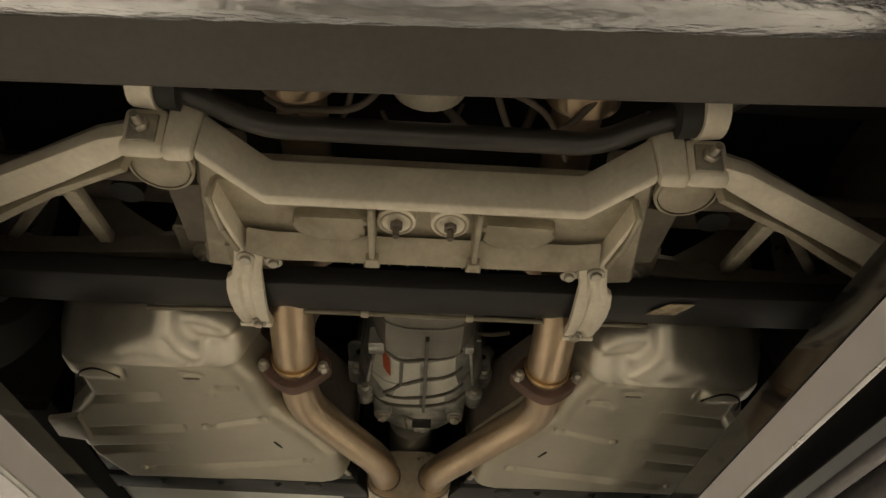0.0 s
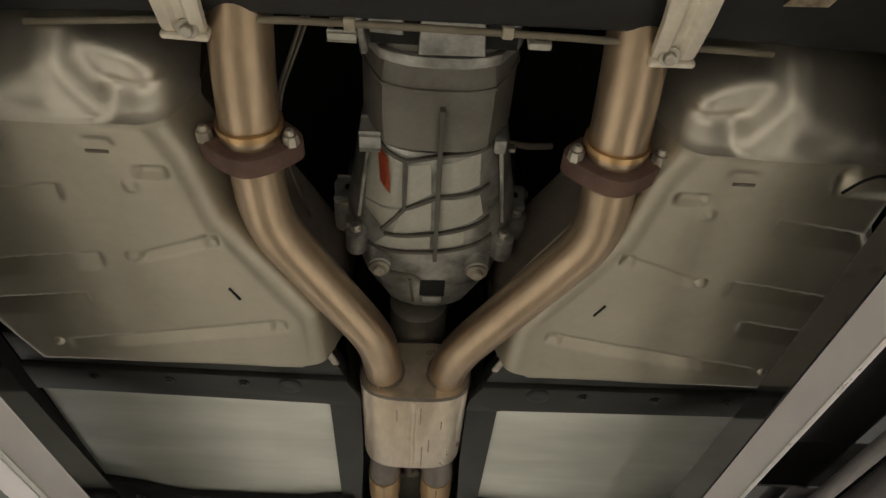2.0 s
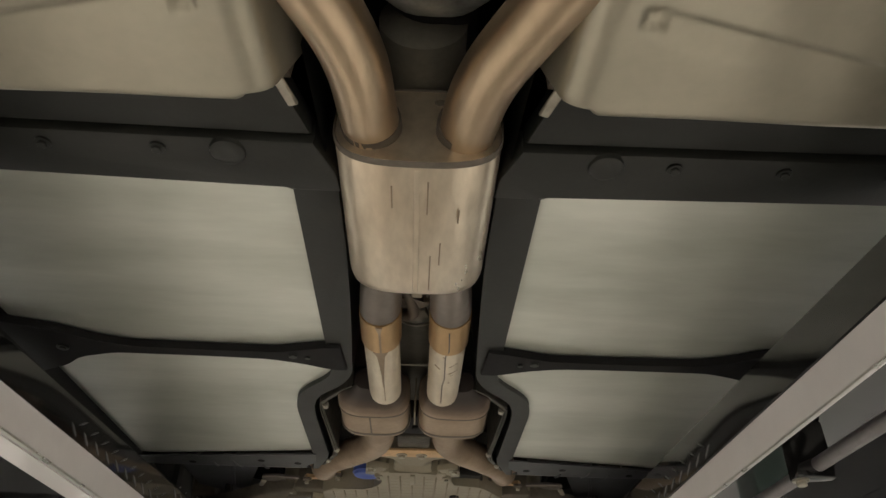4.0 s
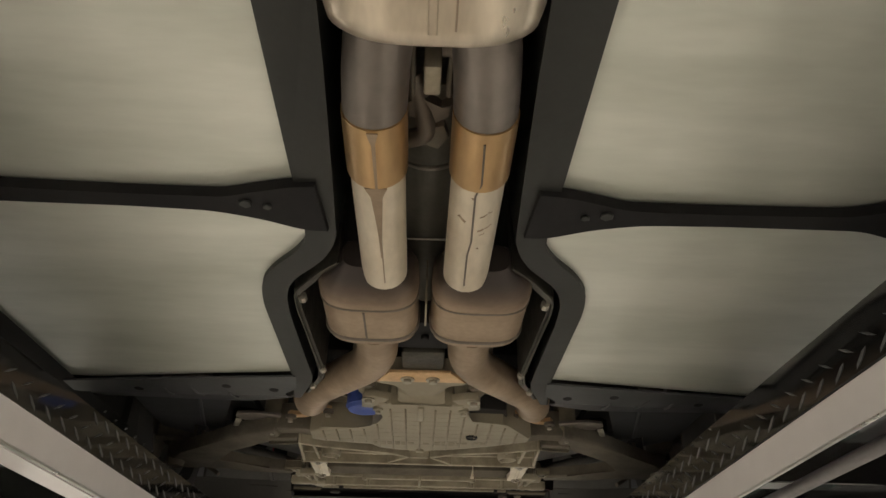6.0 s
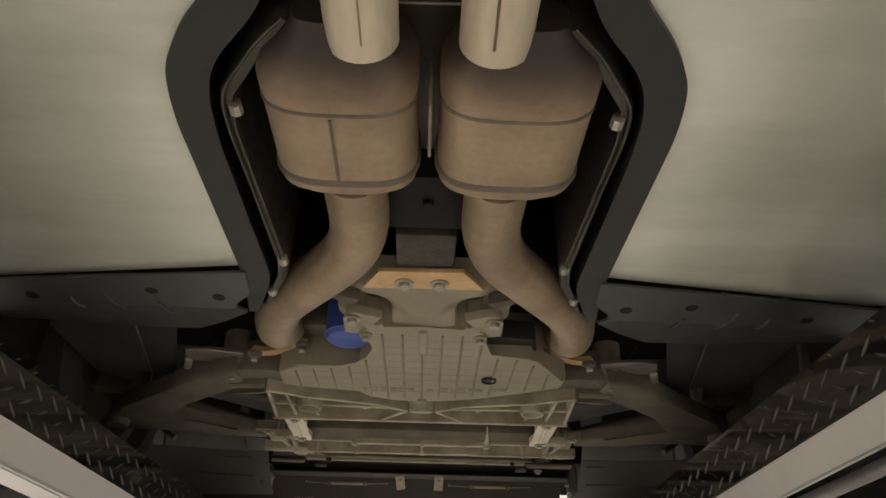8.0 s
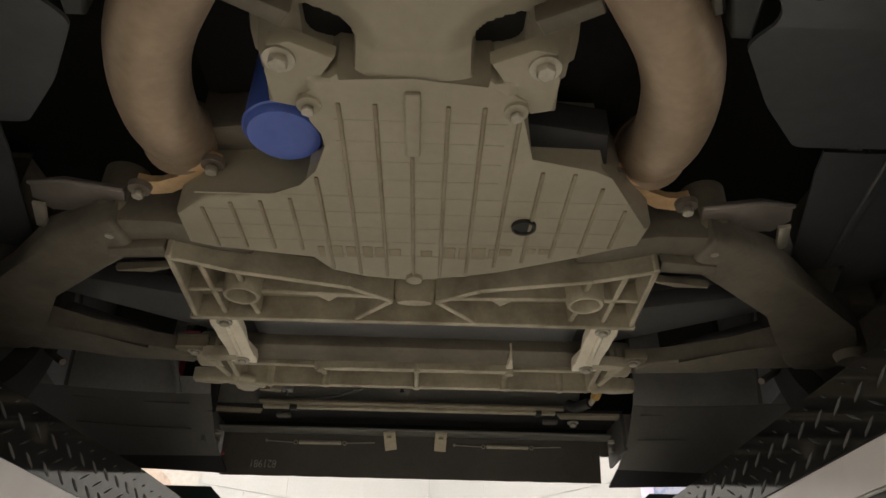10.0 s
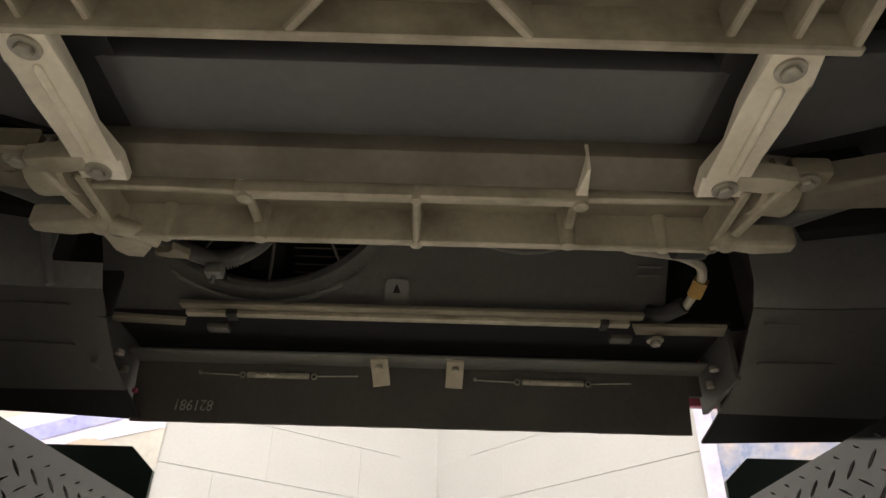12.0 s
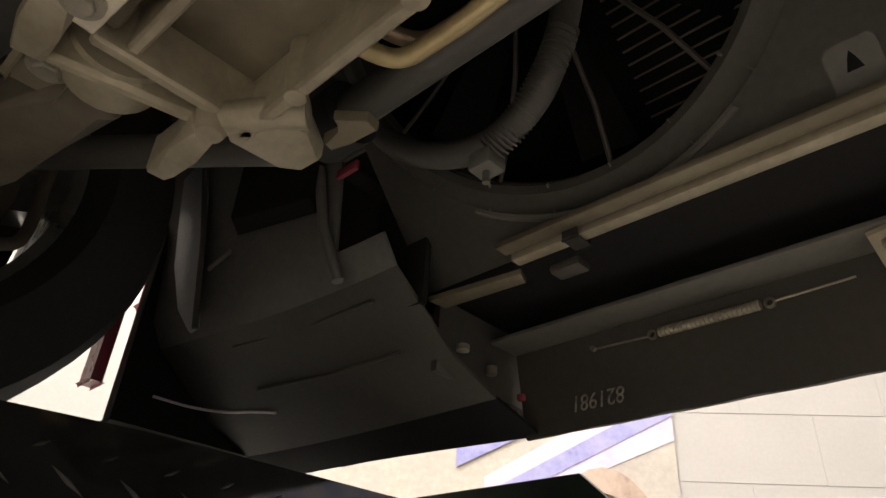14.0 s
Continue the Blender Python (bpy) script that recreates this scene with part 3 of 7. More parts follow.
for s in (-1, 1):
    arm = thing("rear_control_arm", (s * 0.45, 1.40, 1.97), "grey cast aluminium rear control arm with open braces", "control arm", "rear control arms")
    part("pivot_barrel", spin([(1.972, 0.026), (1.976, 0.032), (2.03, 0.033), (2.04, 0.030)], (s * 0.303, 1.324, 0), "z", 28), CAST, arm)
    part("barrel_ring", spin([(1.975, 0.0335), (1.976, 0.037), (1.982, 0.037), (1.983, 0.0335)], (s * 0.303, 1.324, 0), "z", 28, False), CAST, arm)
    # Web shade put into the materials: limb darker, rear flange in brighter casting.
    part("rear_limb", beam(mirror([(0.31, 1.288), (0.36, 1.305), (0.50, 1.382), (0.74, 1.52)], s), [0.040, 0.044, 0.050, 0.055], 1.975, 1.998), CAST, arm)
    part("rear_limb_flange", beam(mirror([(0.318, 1.270), (0.345, 1.281), (0.414, 1.318), (0.488, 1.356), (0.74, 1.49)], s), [0.022, 0.030, 0.034, 0.036, 0.040], 1.955, 1.976, 0.004), CAST_LIGHT, arm, "broad rear flange, paler than the web to carry its shade contrast")
    part("rear_limb_flange", beam(mirror([(0.335, 1.310), (0.433, 1.358), (0.512, 1.407), (0.74, 1.545)], s), 0.009, 1.955, 1.978, 0.002), CAST, arm)
    section([[(s * (0.418 + 0.044 * f - 0.010), 1.362 + 0.20 * f, 1.966 + 0.085 * f), (s * (0.418 + 0.044 * f + 0.010), 1.362 + 0.20 * f, 1.966 + 0.085 * f), (s * (0.418 + 0.044 * f + 0.008), 1.362 + 0.20 * f, 1.985 + 0.085 * f), (s * (0.418 + 0.044 * f - 0.008), 1.362 + 0.20 * f, 1.985 + 0.085 * f)] for f in (0, 1)], CAST, "brace", arm, "", 0.003)
    section([[(s * (0.445 + 0.15 * f - 0.008), 1.372 + 0.19 * f, 1.970 + 0.08 * f), (s * (0.445 + 0.15 * f + 0.008), 1.366 + 0.19 * f, 1.970 + 0.08 * f), (s * (0.445 + 0.15 * f + 0.008), 1.366 + 0.19 * f, 1.986 + 0.08 * f), (s * (0.445 + 0.15 * f - 0.008), 1.372 + 0.19 * f, 1.986 + 0.08 * f)] for f in (0, 1)], ARM, "brace", arm, "", 0.003)
    part("front_limb", beam(mirror([(0.33, 1.578), (0.42, 1.590), (0.56, 1.600), (0.74, 1.600)], s), 0.036, 2.045, 2.075), ARM, arm)
    part("bracket", box(s * 0.276, s * 0.342, 1.500, 1.588, 2.036, 2.10, 0.005), ARM, arm)
    part("pivot_bolt", hexbolt(s * 0.311, 1.553, 2.036, 0.013, 0.010, True, 0.010), ZINC, arm)
    part("toe_link", tube([(s * 0.36, 1.42, 2.06), (s * 0.80, 1.40, 2.05)], 0.013, 14), STEEL_DARK, arm)
    part("upright", box(s * 0.70, s * 0.76, 1.38, 1.56, 1.99, 2.24, 0.012), ARM, arm)
    part("toe_rod", tube([(s * 0.33, 1.16, 2.10), (s * 0.55, 1.20, 2.09), (s * 0.80, 1.24, 2.10)], 0.009, 12), STEEL_DARK, arm)
    part("brake_hose", tube([(s * 0.37, 1.20, 2.16), (s * 0.43, 1.235, 2.09), (s * 0.50, 1.22, 2.085), (s * 0.60, 1.28, 2.11), (s * 0.72, 1.30, 2.16)], 0.005, 10, 0.04), ARM, arm)
    part("upper_bar", box(s * 0.36, s * 0.70, 1.30, 1.325, 2.13, 2.16, 0.006), FRAME, arm)
    part("damper", tube([(s * 0.40, 1.45, 2.05), (s * 0.40, 1.42, 2.30)], 0.022, 16), FRAME, arm)

spring = thing("rear_leaf_spring", (0, 1.57, 1.98), "wide dark composite transverse leaf spring", "leaf spring")
st = []
for x, y0, y1, z in ((-0.80, 1.556, 1.662, 1.99), (-0.5, 1.546, 1.660, 1.983), (-0.21, 1.538, 1.640, 1.975), (0.21, 1.532, 1.636, 1.975), (0.5, 1.534, 1.650, 1.983), (0.80, 1.534, 1.650, 1.99)):
    st.append([(x, y0, z), (x, y1, z + 0.027), (x, y1, z + 0.057), (x, y0, z + 0.035)])
section(st, SPRING, "leaf", spring, "", 0.005)
part("edge_flange", tube([(-0.42, 1.668, 2.012), (-0.235, 1.650, 2.006), (-0.15, 1.644, 2.003), (0.0, 1.644, 2.003), (0.15, 1.646, 2.004), (0.235, 1.650, 2.006), (0.36, 1.656, 2.012)], 0.0040, 10, 0.03), CAST_DIRT_SHADE, spring, "pale plate edge along the leaf")
for bx in (-0.083, 0.078, -0.205, 0.212):
    part("flange_clip", box(bx - 0.006, bx + 0.006, 1.636, 1.650, 1.998, 2.008, 0.002), CAST, spring)
part("sticker", slab([(0.335, 1.590), (0.355, 1.548), (0.392, 1.546), (0.378, 1.588)], 1.9755, 1.9766), STICKER, spring, "worn cream paper sticker")
for v in spring.children[-1].data.vertices:
    v.co.z += 0.24 * (v.co.y - 1.545) + 0.0015
for s in (-1, 1):
    strap = thing("spring_strap", (s * 0.235, 1.55, 1.966), "pale cast retaining strap over the leaf spring", "strap", "rear spring straps")
    bm = bmesh.new()
    rows = []
    for y, xa, xb, z in ((1.440, 0.206, 0.242, 1.976), (1.462, 0.206, 0.244, 1.970), (1.490, 0.212, 0.249, 1.966), (1.506, 0.214, 0.253, 1.961), (1.511, 0.213, 0.260, 1.958), (1.535, 0.214, 0.264, 1.957), (1.566, 0.217, 0.266, 1.960), (1.605, 0.221, 0.267, 1.968), (1.646, 0.224, 0.267, 1.980), (1.656, 0.225, 0.266, 1.986)):
        mid_x = (xa + xb) / 2
        rows.append([bm.verts.new((s * xx, y, zz)) for xx, zz in ((xa, z + 0.012), (xa, z + 0.002), (xa + 0.004, z), (mid_x - 0.009, z), (mid_x - 0.004, z + 0.005), (mid_x + 0.004, z + 0.005), (mid_x + 0.009, z), (xb - 0.004, z), (xb, z + 0.002), (xb, z + 0.012))])
    part("strap", loft(bm, rows), CAST_LIGHT, strap)
    part("strap_foot", wall((s * 0.226, 1.657), (s * 0.266, 1.656), 0.008, 1.980, 2.004, 0.002), CAST_LIGHT, strap)
    part("neck", box(s * 0.206, s * 0.250, 1.455, 1.500, 1.9765, 2.02, 0.005), CAST, strap)
    part("strap_bolt", hexbolt(s * 0.240, 1.646, 1.981, 0.007, 0.006), ZINC, strap)
    part("strap_bolt", hexbolt(s * 0.231, 1.476, 1.970, 0.008, 0.005), ZINC, strap)

diff = thing("differential", (0, 1.5, 2.03), "dark finned differential housing above the subframe", "differential")
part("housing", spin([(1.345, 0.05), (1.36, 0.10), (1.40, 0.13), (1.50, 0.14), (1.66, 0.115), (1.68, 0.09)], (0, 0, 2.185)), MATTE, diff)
for k in range(9):
    part("fin", box(-0.10 + 0.026 * k, -0.097 + 0.026 * k, 1.465, 1.535, 2.012, 2.06, 0.001, 1), CAST_GREY, diff)
for s in (-1, 1):
    part("drive_shaft", tube([(s * 0.14, 1.56, 2.16), (s * 0.74, 1.56, 2.17)], 0.022, 18), STEEL_DARK, diff)

for s, rx in ((-1, 0.165), (1, 0.19)):
    tail = thing("tail_pipe", (s * rx, 1.1, 2.05), "tan stainless tail pipe above the anti-roll bar", "exhaust pipe", "tail pipes")
    part("pipe", tube([(s * rx, 1.62, 2.10), (s * rx, 1.25, 2.12), (s * (rx - 0.01), 1.10, 2.08), (s * 0.30, 0.98, 2.09)], 0.033, 22, 0.08), STEEL_BROWN, tail)
    part("collar", spin([(1.20, 0.036), (1.205, 0.046), (1.292, 0.047), (1.296, 0.050), (1.300, 0.047), (1.300, 0.040)], (s * rx, 0, 2.116), "y", 28), STEEL_TAN, tail, "tan clamp collar")
nose = thing("muffler_hanger", (0.0, 1.2, 2.08), "pale rounded cover behind the differential", "cover")
part("cover", spin([(1.18, 0.02), (1.19, 0.045), (1.22, 0.054), (1.28, 0.054), (1.30, 0.046), (1.305, 0.02)], (-0.003, 0.0, 2.116)), CAST_LIGHT, nose)
part("brake_line", tube([(-0.17, 1.30, 2.06), (-0.08, 1.27, 2.03), (-0.045, 1.24, 2.06), (-0.05, 1.2, 2.10)], 0.0045, 10, 0.03), STEEL_DARK, nose)
for a, b, c, d, r in (((-0.20, 1.30, 2.08), (-0.12, 1.318, 2.035), (-0.10, 1.30, 2.06), (-0.09, 1.25, 2.10), 0.004), ((0.07, 1.26, 2.10), (0.10, 1.315, 2.04), (0.16, 1.305, 2.05), (0.22, 1.25, 2.09), 0.0045), ((0.02, 1.31, 2.09), (0.06, 1.322, 2.045), (0.11, 1.325, 2.05), (0.13, 1.31, 2.10), 0.006), ((-0.06, 1.32, 2.09), (-0.04, 1.325, 2.04), (0.02, 1.32, 2.05), (0.04, 1.31, 2.10), 0.003)):
    part("brake_line", tube([a, b, c, d], r, 10, 0.03), STEEL_DARK, nose)
part("brake_line", tube([(0.17, 1.34, 2.04), (0.14, 1.28, 2.06), (0.05, 1.25, 2.08)], 0.004, 10, 0.03), STEEL_DARK, nose)

# ---- gearbox ----
gear = thing("transmission", (0.012, 1.9, 2.05), "grey ribbed cast transmission case with orange-red label", "transmission")
GX, GZ = 0.012, 2.175

CASE = [(1.60, 2.062, 0.056, 0.090), (1.70, 2.056, 0.062, 0.096), (1.75, 2.050, 0.068, 0.098), (1.80, 2.046, 0.068, 0.098), (1.842, 2.044, 0.066, 0.098), (1.85, 2.050, 0.062, 0.098), (1.90, 2.050, 0.064, 0.106),
        (1.95, 2.049, 0.068, 0.116), (2.00, 2.050, 0.074, 0.126), (2.05, 2.052, 0.082, 0.132), (2.08, 2.056, 0.084, 0.128), (2.12, 2.058, 0.080, 0.122), (2.16, 2.062, 0.072, 0.112), (2.20, 2.070, 0.058, 0.095), (2.225, 2.085, 0.042, 0.075), (2.24, 2.11, 0.030, 0.055)]
BELLY = ((0.0, 0.0), (0.45, 0.001), (0.75, 0.005), (1.0, 0.013))


def case_ring(bm, y, zb, w1, w2, out=0.0, down=0.0):
    """A cross-section of the gearbox: a gently rounded belly and sloping flanks."""
    half = [(w1 * f + out * f * 0.7, zb + rise - down * (1 - 0.2 * f)) for f, rise in BELLY] + [(w2 * 0.88 + out, zb + 0.046), (w2 + out, zb + 0.078), (w2 + out, 2.30)]
    return [bm.verts.new((GX - x, y, z)) for x, z in half[:0:-1]] + [bm.verts.new((GX + x, y, z)) for x, z in half]


def case_at(y):
    for a, b in zip(CASE, CASE[1:]):
        if a[0] <= y <= b[0]:
            t = (y - a[0]) / (b[0] - a[0])
            return [a[k] + (b[k] - a[k]) * t for k in range(1, 4)]
    return CASE[-1][1:]


def belly(x, y):
    """Height of the gearbox's underside at x, y."""
    zb, w1, w2 = case_at(y)
    u = abs(x - GX)
    return float(np.interp(u, [w1 * f for f, r in BELLY] + [w2 * 0.88, w2], [zb + r for f, r in BELLY] + [zb + 0.046, zb + 0.078]))


def case_band(y0, y1, out, down):
    bm = bmesh.new()
    bm = loft(bm, [case_ring(bm, y, *case_at((y0 + y1) / 2), out, down) for y in (y0, y1)])
    bmesh.ops.bevel(bm, geom=bm.edges[:], offset=0.0012, segments=1, affect="EDGES")
    return bm


def belly_rib(line, wide, deep):
    """A narrow ridge that follows the underside along a line of places."""
    bm = bmesh.new()
    rows = []
    for (xa, ya), (xb, yb) in zip(line, line[1:]):
        for k in range(5):
            x, y = xa + (xb - xa) * k / 4, ya + (yb - ya) * k / 4
            across = Vector((-(yb - ya), xb - xa)).normalized() * wide / 2
            z = belly(x, y)
            rows.append([bm.verts.new((x + across.x * f, y + across.y * f, z + h)) for f, h in ((-1, 0.008), (-0.8, -deep), (0.8, -deep), (1, 0.008))])
    return loft(bm, rows)


def belly_patch(corners, lift, thick, n=7):
    """A thin plate laid on the underside between four corners."""
    bm = bmesh.new()
    a, b, c, d = (Vector(p) for p in corners)
    grid = []
    for i in range(n):
        row = []
        for j in range(n):
            u, v = i / (n - 1), j / (n - 1)
            p = (a * (1 - u) + b * u) * (1 - v) + (d * (1 - u) + c * u) * v
            row.append(bm.verts.new((p.x, p.y, belly(p.x, p.y) - lift)))
        grid.append(row)
    for p, q in zip(grid, grid[1:]):
        for j in range(n - 1):
            bm.faces.new((p[j], q[j], q[j + 1], p[j + 1]))
    bmesh.ops.solidify(bm, geom=bm.faces[:], thickness=thick)
    return bm


bm = bmesh.new()
part("case", loft(bm, [case_ring(bm, *st) for st in CASE if st[0] > 1.849]), CAST_GREY, gear, "", 24)
bm = bmesh.new()
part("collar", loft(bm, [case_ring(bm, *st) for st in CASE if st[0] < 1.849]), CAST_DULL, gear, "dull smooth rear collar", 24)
part("rear_flange", case_band(1.708, 1.722, 0.010, 0.006), CAST_GREY, gear)
part("collar_band", case_band(1.752, 1.757, 0.003, 0.003), CAST_DULL, gear)
part("bell_flange", case_band(2.062, 2.072, 0.012, -0.004), CAST_GREY, gear)
part("nose_rib", belly_rib([(-0.05, 2.105), (-0.012, 2.108), (0.0, 2.120)], 0.006, 0.004), CAST_DULL, gear)
part("nose_rib", belly_rib([(-0.016, 2.12), (-0.010, 2.19)], 0.005, 0.003), CAST_DULL, gear)
part("rear_panel", slab([(GX - 0.022, 1.622), (GX + 0.044, 1.622), (GX + 0.050, 1.702), (GX - 0.026, 1.704)], 2.044, 2.07, 0.004), CAST_GREY, gear)
part("rear_panel", slab([(GX - 0.086, 1.624), (GX - 0.044, 1.624), (GX - 0.042, 1.682), (GX - 0.080, 1.680)], 2.046, 2.07, 0.004), CAST_GREY, gear)
part("rear_panel", slab([(GX + 0.062, 1.64), (GX + 0.088, 1.64), (GX + 0.086, 1.664), (GX + 0.064, 1.666)], 2.046, 2.07, 0.004), CAST_GREY, gear)
# Black box stands in for the shade between the rear panels.
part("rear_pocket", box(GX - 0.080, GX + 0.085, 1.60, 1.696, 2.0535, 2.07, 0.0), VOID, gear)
part("rear_rib", wall((GX - 0.098, 1.61), (GX - 0.086, 1.70), 0.008, 2.040, 2.09, 0.002), CAST_GREY, gear)
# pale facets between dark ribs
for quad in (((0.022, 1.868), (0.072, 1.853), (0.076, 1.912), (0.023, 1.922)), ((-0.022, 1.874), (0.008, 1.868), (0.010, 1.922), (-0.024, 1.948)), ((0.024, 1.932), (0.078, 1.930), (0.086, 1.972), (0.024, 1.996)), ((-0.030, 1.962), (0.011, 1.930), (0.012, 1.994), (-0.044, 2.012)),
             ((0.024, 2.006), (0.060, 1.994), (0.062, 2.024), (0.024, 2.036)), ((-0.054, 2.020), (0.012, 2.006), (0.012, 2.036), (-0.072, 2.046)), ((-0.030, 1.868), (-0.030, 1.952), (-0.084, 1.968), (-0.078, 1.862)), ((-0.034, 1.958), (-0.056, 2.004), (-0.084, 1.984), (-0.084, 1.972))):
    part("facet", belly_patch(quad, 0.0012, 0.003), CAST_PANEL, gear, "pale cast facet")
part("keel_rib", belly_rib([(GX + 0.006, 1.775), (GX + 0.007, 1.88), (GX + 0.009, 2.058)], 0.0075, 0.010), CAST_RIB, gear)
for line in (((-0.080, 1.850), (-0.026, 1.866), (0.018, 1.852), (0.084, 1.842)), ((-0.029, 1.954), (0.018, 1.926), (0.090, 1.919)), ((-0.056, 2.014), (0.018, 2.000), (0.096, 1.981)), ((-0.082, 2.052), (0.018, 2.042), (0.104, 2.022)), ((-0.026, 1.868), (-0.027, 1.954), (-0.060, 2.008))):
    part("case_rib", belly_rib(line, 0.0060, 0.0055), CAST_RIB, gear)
for s in (-1, 1):
    part("flank_rib", wall((GX + s * 0.088, 1.86), (GX + s * 0.106, 2.00), 0.006, 2.078, 2.12, 0.0015), CAST_GREY, gear)
    part("flange_ear", box(GX + s * 0.102, GX + s * 0.130, 1.705, 1.715, 2.085, 2.112, 0.003), CAST_PANEL, gear)
    part("ear_slot", box(GX + s * 0.110, GX + s * 0.126, 1.704, 1.716, 2.092, 2.102, 0.0), VOID, gear)
    part("side_lug", box(GX + s * 0.105, GX + s * 0.146, 2.018, 2.030, 2.130, 2.178, 0.004), CAST_GREY, gear)
    part("lug_hole", spin([(2.0165, 0.0005), (2.0165, 0.006), (2.020, 0.006)], (GX + s * 0.130, 0, 2.155), "y", 12), VOID, gear)
    part("flank_lug", box(GX + s * 0.094, GX + s * 0.122, 2.032, 2.060, 2.086, 2.130, 0.006), CAST_GREY, gear)
    part("flank_pad", box(GX + s * 0.076, GX + s * 0.094, 1.838, 1.862, 2.066, 2.10, 0.005), CAST_GREY, gear)
    part("bell_lug", spin([(2.042, 0.014), (2.045, 0.018), (2.10, 0.023)], (GX + s * 0.074, 2.074, 0), "z", 18), CAST_GREY, gear)
    part("bell_bolt", hexbolt(GX + s * 0.074, 2.074, 2.042, 0.010, 0.009), ZINC, gear, "bright bell bolt")
    for bx, bz in ((0.112, 2.082), (0.134, 2.130), (0.140, 2.18)):
        part("ring_lug", spin([(2.034, 0.013), (2.036, 0.017), (2.075, 0.017)], (GX + s * bx, 0, bz), "y", 14), CAST_GREY, gear)
        part("ring_bolt", spin([(2.024, 0.006), (2.026, 0.0085), (2.036, 0.009)], (GX + s * bx, 0, bz), "y", 8), ZINC, gear)
part("label", belly_patch(((-0.064, 1.856), (-0.049, 1.870), (-0.046, 1.930), (-0.061, 1.916)), 0.0045, 0.001), LABEL, gear, "small orange-red warning label")
part("drain_pocket", box(GX - 0.012, GX + 0.028, 2.120, 2.158, 2.0555, 2.07, 0.001), VOID, gear)
part("drain_boss", box(GX - 0.008, GX + 0.026, 2.162, 2.184, 2.056, 2.09, 0.004), CAST_GREY, gear)
part("tail_collar", spin([(2.225, 0.05), (2.23, 0.055), (2.30, 0.055), (2.31, 0.05)], (GX, 0, 2.16)), MATTE, gear)
part("selector_lever", tube([(GX + 0.10, 1.90, 2.14), (GX + 0.135, 1.905, 2.14), (GX + 0.17, 1.91, 2.15)], 0.005, 10), STEEL_DARK, gear)
part("lever_knob", box(GX + 0.104, GX + 0.114, 1.895, 1.903, 2.120, 2.134, 0.002), ZINC, gear, "bright lever end")
for k in range(2):
    part("cable", tube([(-0.118 - 0.006 * k, 1.62, 2.07), (-0.143 - 0.006 * k, 1.693, 2.07), (-0.188 - 0.004 * k, 1.80, 2.075), (-0.190, 1.912, 2.085), (-0.168, 2.02, 2.09)], 0.0022, 8, 0.04), ARM, gear)

# ---- fuel tanks ----

TANK_BODY = [(0.335, 1.59), (0.318, 1.70), (0.312, 1.752), (0.292, 1.80), (0.274, 1.905), (0.212, 2.02), (0.172, 2.10), (0.166, 2.195), (0.182, 2.212), (0.595, 2.214), (0.635, 2.10), (0.63, 1.98), (0.552, 1.865), (0.548, 1.775), (0.545, 1.72), (0.525, 1.59)]


def off_outline(X, Y, poly):
    """Distance from an outline, negative within it."""
    dist = np.full(X.shape, 9.0)
    inside = np.zeros(X.shape, bool)
    for (xa, ya), (xb, yb) in zip(poly, poly[1:] + poly[:1]):
        dx, dy = xb - xa, yb - ya
        t = np.clip(((X - xa) * dx + (Y - ya) * dy) / (dx * dx + dy * dy), 0, 1)
        dist = np.minimum(dist, np.hypot(X - xa - t * dx, Y - ya - t * dy))
        cross = ((ya > Y) != (yb > Y)) & (X < (xb - xa) * (Y - ya) / ((yb - ya) if yb != ya else 1e-9) + xa)
        inside ^= cross
    return np.where(inside, -dist, dist)


def smooth_step(v):
    v = np.clip(v, 0, 1)
    return v * v * (3 - 2 * v)


